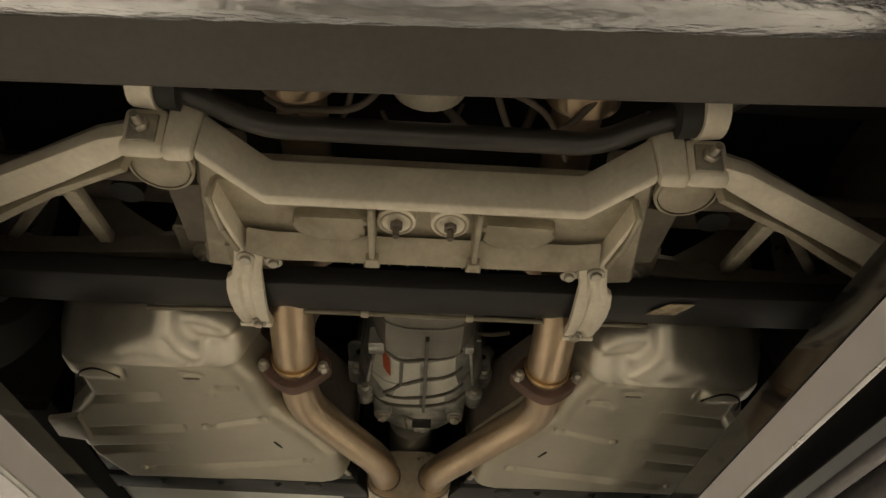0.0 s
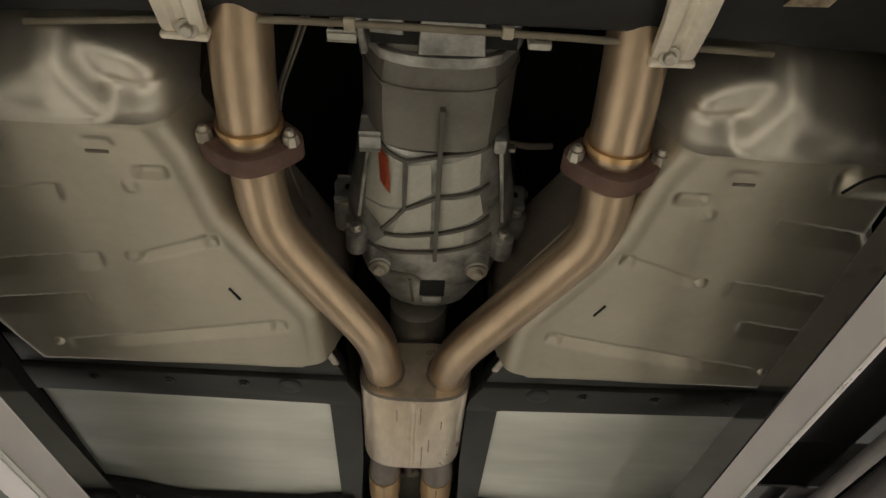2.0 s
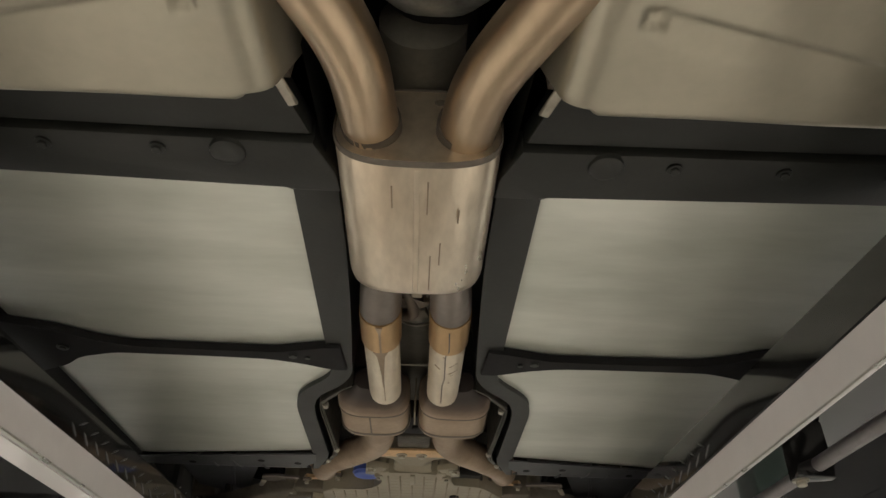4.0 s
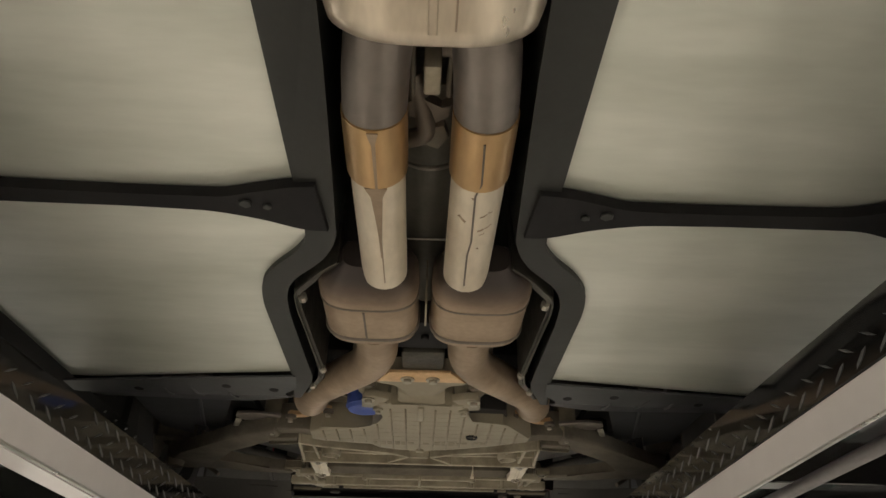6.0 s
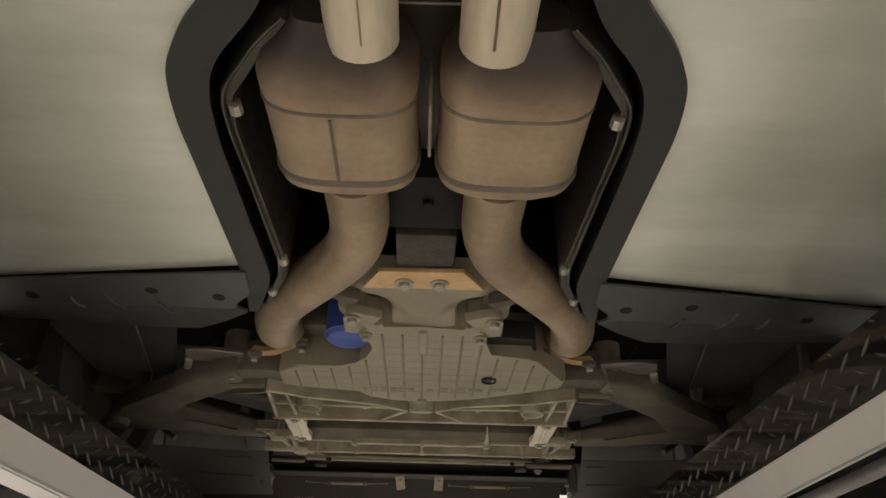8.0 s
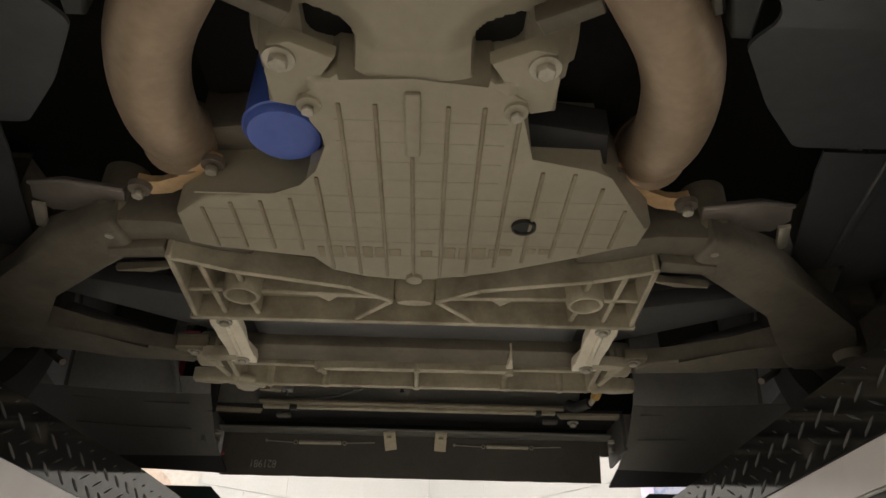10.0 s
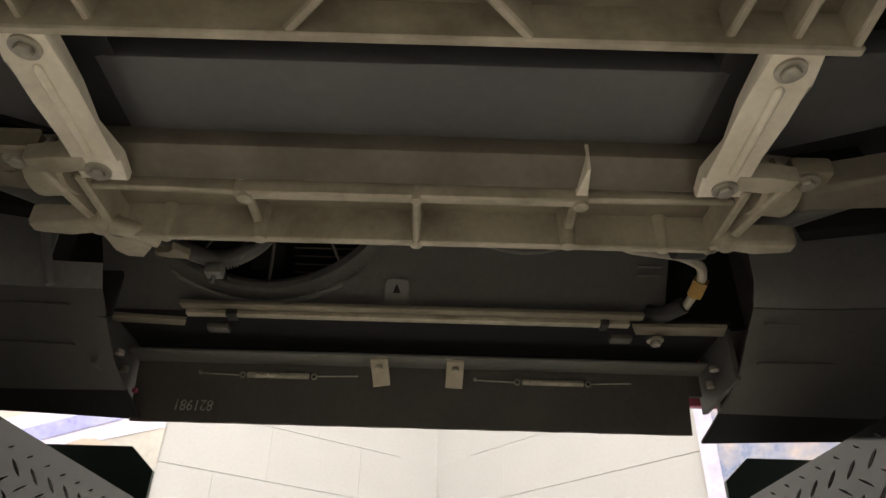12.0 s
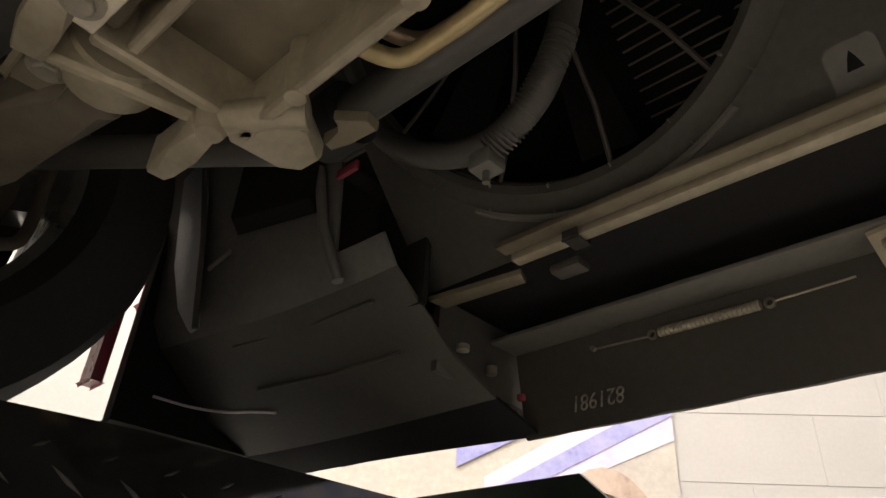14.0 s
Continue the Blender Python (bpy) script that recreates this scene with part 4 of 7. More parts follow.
def pressed_shell(s, flat):
    """The tank's lower pressing: flat, ribs pressed inward, rolled edges and a bulging shoulder behind."""
    x1d, y1d = np.arange(0.118, 0.6701, 0.004), np.arange(1.604, 2.2321, 0.004)
    X, Y = np.meshgrid(x1d, y1d)
    d = np.maximum(off_outline(X, Y, TANK_BODY) + 0.006, 0)
    steep = np.where((X > 0.50) & (Y > 1.79) | (Y > 2.205), 2.4, 1.0)
    roll_r = 0.040
    e = d * steep
    edge = np.where(e < 0.030, roll_r - np.sqrt(np.maximum(roll_r ** 2 - np.minimum(e, 0.030) ** 2, 0)), 0.01354 + (e - 0.030) * 2.6)
    # shoulder: a shelf, then a steep climb towards the spring with a flat lens in it
    back = np.maximum(1.750 - Y, 0)
    bow = np.interp(X, [0.30, 0.345, 0.362, 0.385, 0.41, 0.45, 0.49, 0.53, 0.56], [0.004, 0.006, 0.030, 0.064, 0.066, 0.052, 0.036, 0.012, 0.004])
    hump = 0.004 * smooth_step(back / 0.005) + 0.10 * back + 1.8 * (0.5 * (back - bow) + 0.5 * np.sqrt((back - bow) ** 2 + 0.00012)) - 1.8 * 0.0012
    radius = np.hypot((X - 0.341) / 0.045, (back - 0.053 - 0.29 * (X - 0.341)) / 0.017)
    lens = 0.040 + 0.25 * (back - 0.053) + 0.09 * np.maximum(radius - 1, 0)
    hump = np.where(radius < 3, 0.5 * (hump + lens - np.sqrt((hump - lens) ** 2 + 0.00001)), hump)
    for cx, cy, wx, wy, h in ((0.44, 1.732, 0.022, 0.008, 0.0035), (0.40, 1.722, 0.012, 0.010, -0.003), (0.475, 1.72, 0.016, 0.010, -0.004), (0.36, 1.745, 0.016, 0.006, 0.003)):
        hump += h * np.exp(-((X - cx) / wx) ** 2 - ((Y - cy) / wy) ** 2)
    Z = 1.96 + edge + hump * smooth_step(back / 0.004)
    soft = Z.copy()
    for _ in range(4):
        soft[1:-1, 1:-1] = (soft[1:-1, 1:-1] * 2 + soft[:-2, 1:-1] + soft[2:, 1:-1] + soft[1:-1, :-2] + soft[1:-1, 2:]) / 6
    Z = np.where(Y < 1.744, soft, Z)
    # ribs and notches pressed into the flat
    for xa, xb, ya, slope, width, depth in ((0.430, 0.70, 1.838, 0.16, 0.034, 0.009), (0.417, 0.70, 1.960, 0.17, 0.036, 0.010), (0.464, 0.70, 2.050, 0.17, 0.036, 0.010), (0.205, 0.540, 2.098, 0.19, 0.030, 0.007), (0.268, 0.372, 1.918, 0.40, 0.022, 0.007)):
        behind = Y - ya - slope * (X - xa)
        ramp = smooth_step(behind / 0.006) * np.clip(1 - behind / width, 0, 1)
        Z += depth * ramp * smooth_step((X - xa) / 0.010) * smooth_step((xb - X) / 0.010)
    for cx, cy, wx, wy, h in ((0.316, 1.814, 0.022, 0.010, 0.007), (0.345, 1.838, 0.009, 0.010, -0.003), (0.270, 1.930, 0.010, 0.012, 0.006), (0.366, 1.772, 0.022, 0.007, 0.003), (0.205, 2.110, 0.012, 0.012, 0.006)):
        Z += h * smooth_step(2 - 2 * np.maximum(np.abs(X - cx) / wx, np.abs(Y - cy) / wy))
    ring = np.hypot(X - 0.519, Y - 1.792)
    Z -= 0.004 * smooth_step((0.036 - ring) / 0.006) * smooth_step((1.80 - Y) / 0.02)
    Z += 0.010 * np.exp(-((X - 0.481) / 0.008) ** 2 - ((Y - 1.772) / 0.018) ** 2)
    Z += 0.0006 * np.sin(X * 31 + 2 * s) * np.sin(Y * 27 + s)
    rows, cols = X.shape
    idx = np.arange(rows * cols).reshape(rows, cols)
    gy, gx = np.gradient(d, 0.004)
    length = np.hypot(gx, gy) + 1e-9
    over = np.clip(d - 0.052, 0, 0.008)
    verts = np.stack([s * (X - over * gx / length), Y - over * gy / length, Z - over * 2.6], -1).reshape(-1, 3)
    keep = np.minimum(np.minimum(d[:-1, :-1], d[1:, :-1]), np.minimum(d[:-1, 1:], d[1:, 1:])) < 0.052
    is_flat = Y[:-1, :-1] >= 1.748
    keep &= is_flat == flat
    faces = np.stack([idx[:-1, :-1], idx[:-1, 1:], idx[1:, 1:], idx[1:, :-1]], -1)[keep]
    me = bpy.data.meshes.new("tmp")
    me.from_pydata(verts.tolist(), [], faces.tolist())
    bm = bmesh.new()
    bm.from_mesh(me)
    bpy.data.meshes.remove(me)
    bmesh.ops.delete(bm, geom=[v for v in bm.verts if not v.link_faces], context="VERTS")
    return bm


for s in (-1, 1):
    tank = thing("fuel_tank", (s * 0.4, 1.95, 1.96), "tan-grey moulded fuel tank with pressed ribs and silver shielded shoulder", "fuel tank", "fuel tanks")
    lo = mirror([(0.272, 1.78), (0.244, 1.905), (0.180, 2.02), (0.138, 2.10), (0.134, 2.214), (0.60, 2.222), (0.645, 2.10), (0.64, 1.98), (0.565, 1.865), (0.55, 1.78)], s)
    hi = mirror([(0.262, 1.70), (0.236, 1.905), (0.172, 2.02), (0.130, 2.10), (0.126, 2.214), (0.62, 2.222), (0.68, 2.10), (0.68, 1.95), (0.62, 1.83), (0.58, 1.70)], s)
    part("shell", pressed_shell(s, True), TANK, tank, "", 60)
    part("shoulder_shield", pressed_shell(s, False), FOIL, tank, "bare silver dented shoulder", 60)
    # Upper half in one tone darker than the tan lower shell.
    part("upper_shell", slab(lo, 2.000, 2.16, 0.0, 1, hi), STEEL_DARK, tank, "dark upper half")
    part("dimple", spin([(1.954, 0.004), (1.956, 0.008), (1.962, 0.012)], (s * 0.380, 1.966, 0), "z", 16), TANK, tank)
    part("dimple", spin([(1.954, 0.003), (1.956, 0.006), (1.962, 0.009)], (s * 0.550, 2.166, 0), "z", 16), TANK, tank)
    part("drain_slot", box(s * 0.355, s * 0.381, 1.7825, 1.7865, 1.9585, 1.9665, 0.0), STEEL_DARK, tank, "dark drain slot")
    part("drain_slot", wall((s * 0.263, 2.028), (s * 0.253, 2.050), 0.003, 1.9585, 1.9625, 0), VOID, tank)
    part("hook_slot", tube([(s * 0.556, 1.820, 1.9600), (s * 0.555, 1.795, 1.9585), (s * 0.542, 1.768, 1.9575), (s * 0.519, 1.757, 1.9575), (s * 0.499, 1.766, 1.9575), (s * 0.486, 1.790, 1.9595)], 0.0018, 8, 0.014), VOID, tank, "dark curled corner slot")
    part("support_ear", slab(mirror([(0.60, 1.93), (0.66, 1.95), (0.665, 2.02), (0.61, 2.04)], s), 1.952, 1.962, 0.003), TANK, tank)
    part("tab", slab(mirror([(0.165, 2.06), (0.19, 2.035), (0.20, 2.05), (0.178, 2.078)], s), 1.985, 1.989, 0.001), ZINC, tank, "bare metal tab")
    for piece in tank.children:
        for v in piece.data.vertices:
            v.co.y += 0.010 + 0.020 * min(1.0, max(0.0, (v.co.y - 2.08) / 0.134))

# ---- exhaust ----


def flange_plate(cx, cy, cz, rx, rz, thick):
    """An oblong two-bolt flange: a rounded lozenge standing across the pipe."""
    n = 48
    bm = bmesh.new()
    rings = []
    for y, k in ((-0.5, 0.93), (-0.42, 1.0), (0.42, 1.0), (0.5, 0.93)):
        ring = []
        for i in range(n):
            a = 2 * math.pi * i / n
            c, w = math.cos(a), math.sin(a)
            bulge = rz * (1 - 0.55 * abs(c) ** 1.6)
            ring.append(bm.verts.new((cx + c * rx * k, cy + y * thick, cz + math.copysign(abs(w) ** 0.8, w) * bulge * k)))
        rings.append(ring)
    return loft(bm, rings)


ypipe = thing("y_pipe", (0, 1.95, 1.985), "heat-tinted tan steel Y-shaped exhaust pipe pair", "exhaust pipe")
for s, px, bend in ((-1, 0.200, (0.201, 1.928)), (1, 0.219, (0.233, 1.922))):
    part("upper_pipe", tube([(s * px, 1.46, 2.10), (s * px, 1.60, 2.048), (s * px, 1.70, 2.004), (s * (px + 0.003), 1.792, 1.994)], 0.0345, 30, 0.06), STEEL_TAN, ypipe)
    part("branch", tube([(s * (px + 0.004), 1.788, 1.993), (s * bend[0], bend[1], 1.988), (s * 0.064, 2.195 if s < 0 else 2.230, 1.992), (s * 0.052, 2.340, 2.008)], 0.0325, 30, 0.05), STEEL_TAN, ypipe)
    fx = px + 0.004
    part("flange", flange_plate(s * fx, 1.802, 1.994, 0.061, 0.047, 0.030), RUST, ypipe, "rusty brown bolted flange")
    for bx in (-0.049, 0.049):
        part("flange_bolt", spin([(1.770, 0.004), (1.772, 0.006), (1.776, 0.0065), (1.777, 0.009), (1.784, 0.010), (1.790, 0.010)], (s * (fx + bx), 0, 1.985), "y", 8), ZINC, ypipe)
    part("weld", tube([(s * (px + 0.002), 1.768, 1.996), (s * (px + 0.002), 1.776, 1.9955)], 0.0385, 28), STEEL_GOLD, ypipe)
    part("weld", tube([(s * (fx + 0.0005), 1.818, 1.992), (s * (fx + 0.001), 1.826, 1.992)], 0.0325, 28), STEEL_BROWN, ypipe)
    part("socket", tube([(s * 0.0545, 2.305, 2.006), (s * 0.052, 2.338, 2.010)], 0.0345, 26), STEEL_DARK, ypipe)


def oval(rows, cx, cz, rx, rz, power=2.6, segs=36):
    """A body with a rounded oblong section: rows of (y, scale)."""
    bm = bmesh.new()
    rings = []
    for y, k in rows:
        ring = []
        for i in range(segs):
            a = 2 * math.pi * i / segs
            c, n = math.cos(a), math.sin(a)
            ring.append(bm.verts.new((cx + math.copysign(abs(c) ** (2 / power), c) * rx * k, y, cz + math.copysign(abs(n) ** (2 / power), n) * rz * k)))
        rings.append(ring)
    for a, b in zip(rings, rings[1:]):
        for k in range(segs):
            bm.faces.new((a[k], a[(k + 1) % segs], b[(k + 1) % segs], b[k]))
    bm.faces.new(rings[0][::-1])
    bm.faces.new(rings[-1])
    return bm


res = thing("resonator", (0, 2.42, 1.957), "pale tan oval steel exhaust resonator", "resonator")
part("shell", oval([(2.319, 0.985), (2.323, 1.0), (2.585, 1.0), (2.600, 0.975), (2.607, 0.9)], 0.0, 2.013, 0.096, 0.057, 3.0), STEEL_PALE, res)
part("rear_cap", oval([(2.334, 0.45), (2.333, 0.90), (2.328, 0.965), (2.318, 0.985), (2.316, 1.000), (2.319, 1.012), (2.326, 1.012)], 0.0, 2.013, 0.096, 0.057, 3.0), STEEL_DARK, res, "sooty end cap")
for x0, ya, yb in ((0.012, 2.35, 2.41), (0.030, 2.47, 2.52), (0.018, 2.50, 2.585), (-0.03, 2.36, 2.40), (0.05, 2.40, 2.425)):
    part("scratch", box(x0, x0 + 0.0018, ya, yb, 1.9555, 1.9575, 0.0, 1), STEEL_BROWN, res, "thin brown scratch")
part("seam", box(-0.004, 0.004, 2.33, 2.59, 1.9545, 1.959, 0.001, 1), STEEL_PALE, res)
for s in (-1, 1):
    mid = thing("front_exhaust_pipe", (s * 0.058, 2.85, 1.967), "pale straight steel exhaust pipe with golden sleeve and grey elbow", "exhaust pipe", "front exhaust pipes")
    part("elbow", tube([(s * 0.044, 2.60, 2.05), (s * 0.054, 2.668, 2.012), (s * 0.057, 2.730, 2.001)], 0.0335, 24, 0.04), STEEL_GREY, mid, "sooty grey elbow")
    part("sleeve", tube([(s * 0.057, 2.722, 2.001), (s * 0.0575, 2.815, 2.0)], 0.0345, 26), STEEL_GOLD, mid, "golden brown sleeve")
    part("pipe", tube([(s * 0.0575, 2.80, 2.0), (s * 0.057, 3.05, 2.0)], 0.0315, 26), PIPE_PALE, mid)
    if s > 0:
        part("weld_seam", tube([(0.056, 2.735, 1.9664), (0.0585, 2.80, 1.9662), (0.0535, 2.826, 1.9684), (0.0555, 2.92, 1.9684), (0.0525, 2.95, 1.9684), (0.0535, 3.03, 1.9684)], 0.0012, 6), STEEL_DARK, mid, "dark cracked seam")
        for xa, ya, xb, yb, r in ((0.062, 2.868, 0.070, 2.863, 0.0016), (0.071, 2.861, 0.076, 2.862, 0.0012), (0.038, 2.872, 0.046, 2.880, 0.0022), (0.061, 2.896, 0.068, 2.893, 0.0020), (0.069, 2.893, 0.077, 2.889, 0.0015), (0.064, 2.905, 0.070, 2.903, 0.0010), (0.063, 2.934, 0.065, 2.936, 0.0016), (0.050, 2.83, 0.054, 2.832, 0.0014)):
            za, zb = (2.0 - math.sqrt(0.0315 ** 2 - (x - 0.057) ** 2) + r * 0.55 for x in (xa, xb))
            part("rust_smear", tube([(xa, ya, za), ((xa + xb) / 2, (ya + yb) / 2 + 0.001, (za + zb) / 2 - 0.0002), (xb, yb, zb)], r, 6), STEEL_BROWN, mid)
    else:
        part("drip_stain", slab([(-0.063, 2.724), (-0.051, 2.724), (-0.0545, 2.740), (-0.0550, 2.816), (-0.0575, 2.816), (-0.0585, 2.742)], 1.9648, 1.9662), STEEL_BROWN, mid, "dark drip stain")
        part("drip_stain", slab([(-0.070, 2.818), (-0.045, 2.818), (-0.0505, 2.834), (-0.0520, 2.87), (-0.0540, 2.92), (-0.0550, 2.965), (-0.0570, 2.965), (-0.0585, 2.91), (-0.0610, 2.87), (-0.0640, 2.834)], 1.9681, 1.9700), STEEL_BROWN, mid)
        part("weld_seam", tube([(-0.0555, 2.90, 1.9684), (-0.0545, 3.03, 1.9684)], 0.0009, 6), STEEL_BROWN, mid)
    cat = thing("catalytic_converter", (s * 0.082, 3.14, 1.962), "brown box-shaped steel catalytic converter", "catalytic converter", "catalytic converters")
    cxp = -0.082 if s < 0 else 0.084
    part("can", oval([(3.085, 0.99), (3.09, 1.0), (3.222, 1.0), (3.226, 0.99)], cxp, 2.013, 0.073, 0.049, 3.2, 40), STEEL_BROWN, cat)
    part("rear_cone", oval([(3.028, 0.46), (3.045, 0.62), (3.065, 0.9), (3.082, 1.004), (3.104, 1.004), (3.106, 0.99)], cxp, 2.013, 0.073, 0.049, 3.2, 40), SOOT, cat, "sooty inlet cone")
    part("seam_band", oval([(3.107, 1.0), (3.108, 1.020), (3.111, 1.020), (3.112, 1.0)], cxp, 2.013, 0.073, 0.049, 3.2, 40), STEEL_DARK, cat)
    if s < 0:
        part("upright_seam", box(cxp - 0.008, cxp - 0.005, 3.115, 3.205, 1.9625, 1.966, 0.0), STEEL_DARK, cat)
    part("rim", oval([(3.205, 1.0), (3.207, 1.035), (3.212, 1.040), (3.216, 1.0)], cxp, 2.013, 0.073, 0.049, 3.2, 40), STEEL_DARK, cat)
    part("front_cone", oval([(3.218, 1.0), (3.235, 0.9), (3.255, 0.55), (3.262, 0.47)], cxp, 2.013, 0.073, 0.049, 2.8, 40), STEEL_BROWN, cat)
    head = thing("exhaust_head_pipe", (s * 0.18, 3.5, 1.98), "dull brown bent exhaust pipe with orange-tinted collector flange", "exhaust pipe", "head pipes")
    part("pipe", tube([(s * 0.080, 3.245, 2.008), (s * 0.080, 3.40, 2.012), (s * 0.241 + 0.003, 3.64, 2.036), (s * 0.261 + 0.003, 3.77, 2.05), (s * 0.256 + 0.002, 3.87, 2.13)], 0.0365, 28, 0.13), STEEL_BROWN, head)
    part("flange", beam(mirror([(0.324, 3.866), (0.309, 3.874), (0.290, 3.872), (0.264, 3.858), (0.238, 3.836), (0.221, 3.815)], s), [0.020, 0.024, 0.022, 0.017, 0.013, 0.018], 2.053, 2.064, 0.003), RUST_ORANGE, head, "thin curved orange-tinted flange")
    part("flange_ring", tube([(s * 0.266, 3.815, 2.085), (s * 0.264, 3.835, 2.10)], 0.044, 26), STEEL_BROWN, head)
    for bx, by in ((0.2215, 3.818), (0.318, 3.867)):
        part("flange_washer", spin([(2.047, 0.004), (2.046, 0.0125), (2.053, 0.0135)], (s * bx, by, 0), "z", 18), STEEL_DARK, head)
        part("flange_stud", hexbolt(s * bx, by, 2.046, 0.007, 0.008, False), ZINC, head)

# ---- floor ----
panel_plan = [(0.152, 2.405), (0.68, 2.398), (0.70, 3.505), (0.64, 3.510), (0.243, 3.452), (0.242, 3.20), (0.240, 3.135), (0.232, 3.087), (0.209, 3.046), (0.173, 3.005), (0.154, 2.970), (0.152, 2.935)]
flange_plan = [(0.098, 2.400), (0.155, 2.405), (0.156, 2.84), (0.155, 2.938), (0.158, 2.972), (0.177, 3.003), (0.213, 3.044), (0.236, 3.085), (0.243, 3.125), (0.246, 3.16), (0.246, 3.470), (0.262, 3.575), (0.246, 3.575), (0.208, 3.47), (0.211, 3.19), (0.207, 3.13), (0.198, 3.095), (0.184, 3.070), (0.140, 3.020), (0.117, 2.968), (0.110, 2.84), (0.102, 2.68), (0.098, 2.55)]


def eased(plan, radius, keep=()):
    """A plan outline with its corners eased, but for those kept sharp."""
    out = []
    n = len(plan)
    for i, p in enumerate(plan):
        if i in keep:
            out.append(p)
            continue
        a, b, c = (Vector((*q, 0)) for q in (plan[i - 1], p, plan[(i + 1) % n]))
        r = min(radius, (b - a).length * 0.45, (c - b).length * 0.45)
        u, w = b + (a - b).normalized() * r, b + (c - b).normalized() * r
        for k in range(5):
            t = k / 4
            v = u * (1 - t) ** 2 + b * 2 * t * (1 - t) + w * t * t
            out.append((v.x, v.y))
    return out


panel_plan = eased(panel_plan, 0.035, (0, 1, 2, 3, 4))
flange_tail = flange_plan[12:]
flange_plan = eased(flange_plan, 0.03, (0, 1, 10, 11, 12))
brace_plan = eased([(0.130, 2.843), (0.160, 2.845), (0.205, 2.857), (0.240, 2.868), (0.355, 2.868), (0.505, 2.864), (0.558, 2.846), (0.610, 2.815), (0.700, 2.785), (0.700, 2.985), (0.640, 2.951), (0.606, 2.916), (0.535, 2.892), (0.360, 2.893), (0.262, 2.897), (0.205, 2.911), (0.156, 2.932), (0.124, 2.936)], 0.02, (0, 8, 9, 17))
for s in (-1, 1):
    pan_s = thing("floor_panel", (s * 0.4, 2.9, 2.004), "smooth grey composite floor panel framed by black rails", "floor panel", "floor panels")
    part("sheet", slab(mirror(panel_plan, s), 2.004, 2.02), FLOORPAN, pan_s)
    rail = thing("frame_crossmember", (s * 0.4, 2.3, 1.99), "black coated frame crossmember with two steps", "frame rail", "frame rails")
    part("upper_step", slab(mirror([(0.158, 2.240), (0.68, 2.236), (0.68, 2.322), (0.122, 2.330), (0.140, 2.272)], s), 2.0, 2.03, 0.006), FRAME, rail)
    part("lower_step", slab(mirror([(0.120, 2.334), (0.68, 2.326), (0.68, 2.404), (0.157, 2.408), (0.156, 2.422), (0.094, 2.422), (0.098, 2.385)], s), 1.9925, 2.03, 0.006), FRAME, rail)
    part("grommet", spin([(1.988, 0.008), (1.987, 0.016), (1.989, 0.020), (1.994, 0.022)], (s * 0.22, 2.352, 0), "z", 20), FRAME, rail)
    for k in range(3):
        part("rail_bolt", hexbolt(s * (0.30 + 0.13 * k), 2.35, 1.992, 0.006, 0.004), FRAME, rail)
    part("corner_clip", wall((s * 0.15, 2.222), (s * 0.135, 2.268), 0.012, 1.988, 1.994, 0.002), ZINC, rail, "bare metal clip")
    fl = thing("tunnel_flange", (s * 0.13, 2.9, 1.995), "black coated tunnel flange flaring round the converter", "tunnel flange", "tunnel flanges")
    part("flange", slab(mirror(flange_plan, s), 1.994, 2.004, 0.003), FRAME, fl)
    bm = bmesh.new()
    path = mirror([(0.118, 2.20), (0.108, 2.39)] + [p for p in reversed(flange_tail)], s)
    cols = [[bm.verts.new((x, y, 2.0)), bm.verts.new((x - s * 0.006, y, 2.09)), bm.verts.new((x - s * 0.022, y, 2.24))] for x, y in path]
    for a, b in zip(cols, cols[1:]):
        for k in range(2):
            bm.faces.new((a[k], a[k + 1], b[k + 1], b[k]))
    bmesh.ops.solidify(bm, geom=bm.faces[:], thickness=0.004)
    part("tunnel_side", bm, FRAME, fl)
    part("heat_shield", slab(mirror([(0.122, 3.030), (0.150, 3.055), (0.196, 3.120), (0.199, 3.17), (0.191, 3.43), (0.197, 3.47), (0.236, 3.555), (0.229, 3.560), (0.188, 3.474), (0.183, 3.43), (0.191, 3.17), (0.188, 3.125), (0.145, 3.062), (0.118, 3.037)], s), 1.999, 2.12, 0.003), SHIELD, fl, "dull folded heat shield")
    part("shield_edge", tube(mirror([(0.122, 3.030, 1.998), (0.150, 3.057, 1.997), (0.195, 3.120, 1.996), (0.1975, 3.171, 1.996), (0.188, 3.43, 1.997), (0.195, 3.47, 1.998)], s), 0.0018, 8, 0.02), SHIELD, fl, "rolled edge of the shield")
    for bx, by in ((0.1855, 3.142), (0.1865, 3.428), (0.216, 3.515)):
        part("shield_bolt", spin([(-0.008, 0.004), (-0.007, 0.007), (0.006, 0.007)], (s * bx, by, 2.0), "y", 8), ZINC, fl)
    cb = thing("floor_cross_brace", (s * 0.4, 2.88, 1.99), "thin black brace with widened bolted ends across the floor panel", "brace", "floor braces")
    part("bar", slab(mirror(brace_plan, s), 1.986, 2.001, 0.003), MATTE, cb)
    part("bar_bolt", hexbolt(s * 0.215, 2.875, 1.986, 0.0085, 0.003, False), FRAME, cb)
    part("bar_slot", hexbolt(s * 0.190, 2.880, 1.986, 0.0055, 0.003, False), FRAME, cb)
    part("bar_bolt", hexbolt(s * 0.62, 2.876, 1.986, 0.007, 0.003), FRAME, cb)
    lip = thing("floor_front_shield", (s * 0.45, 3.6, 1.99), "dark grey sheet shield at the floor front with punched holes", "shield", "floor end shields")
    bm = bmesh.new()
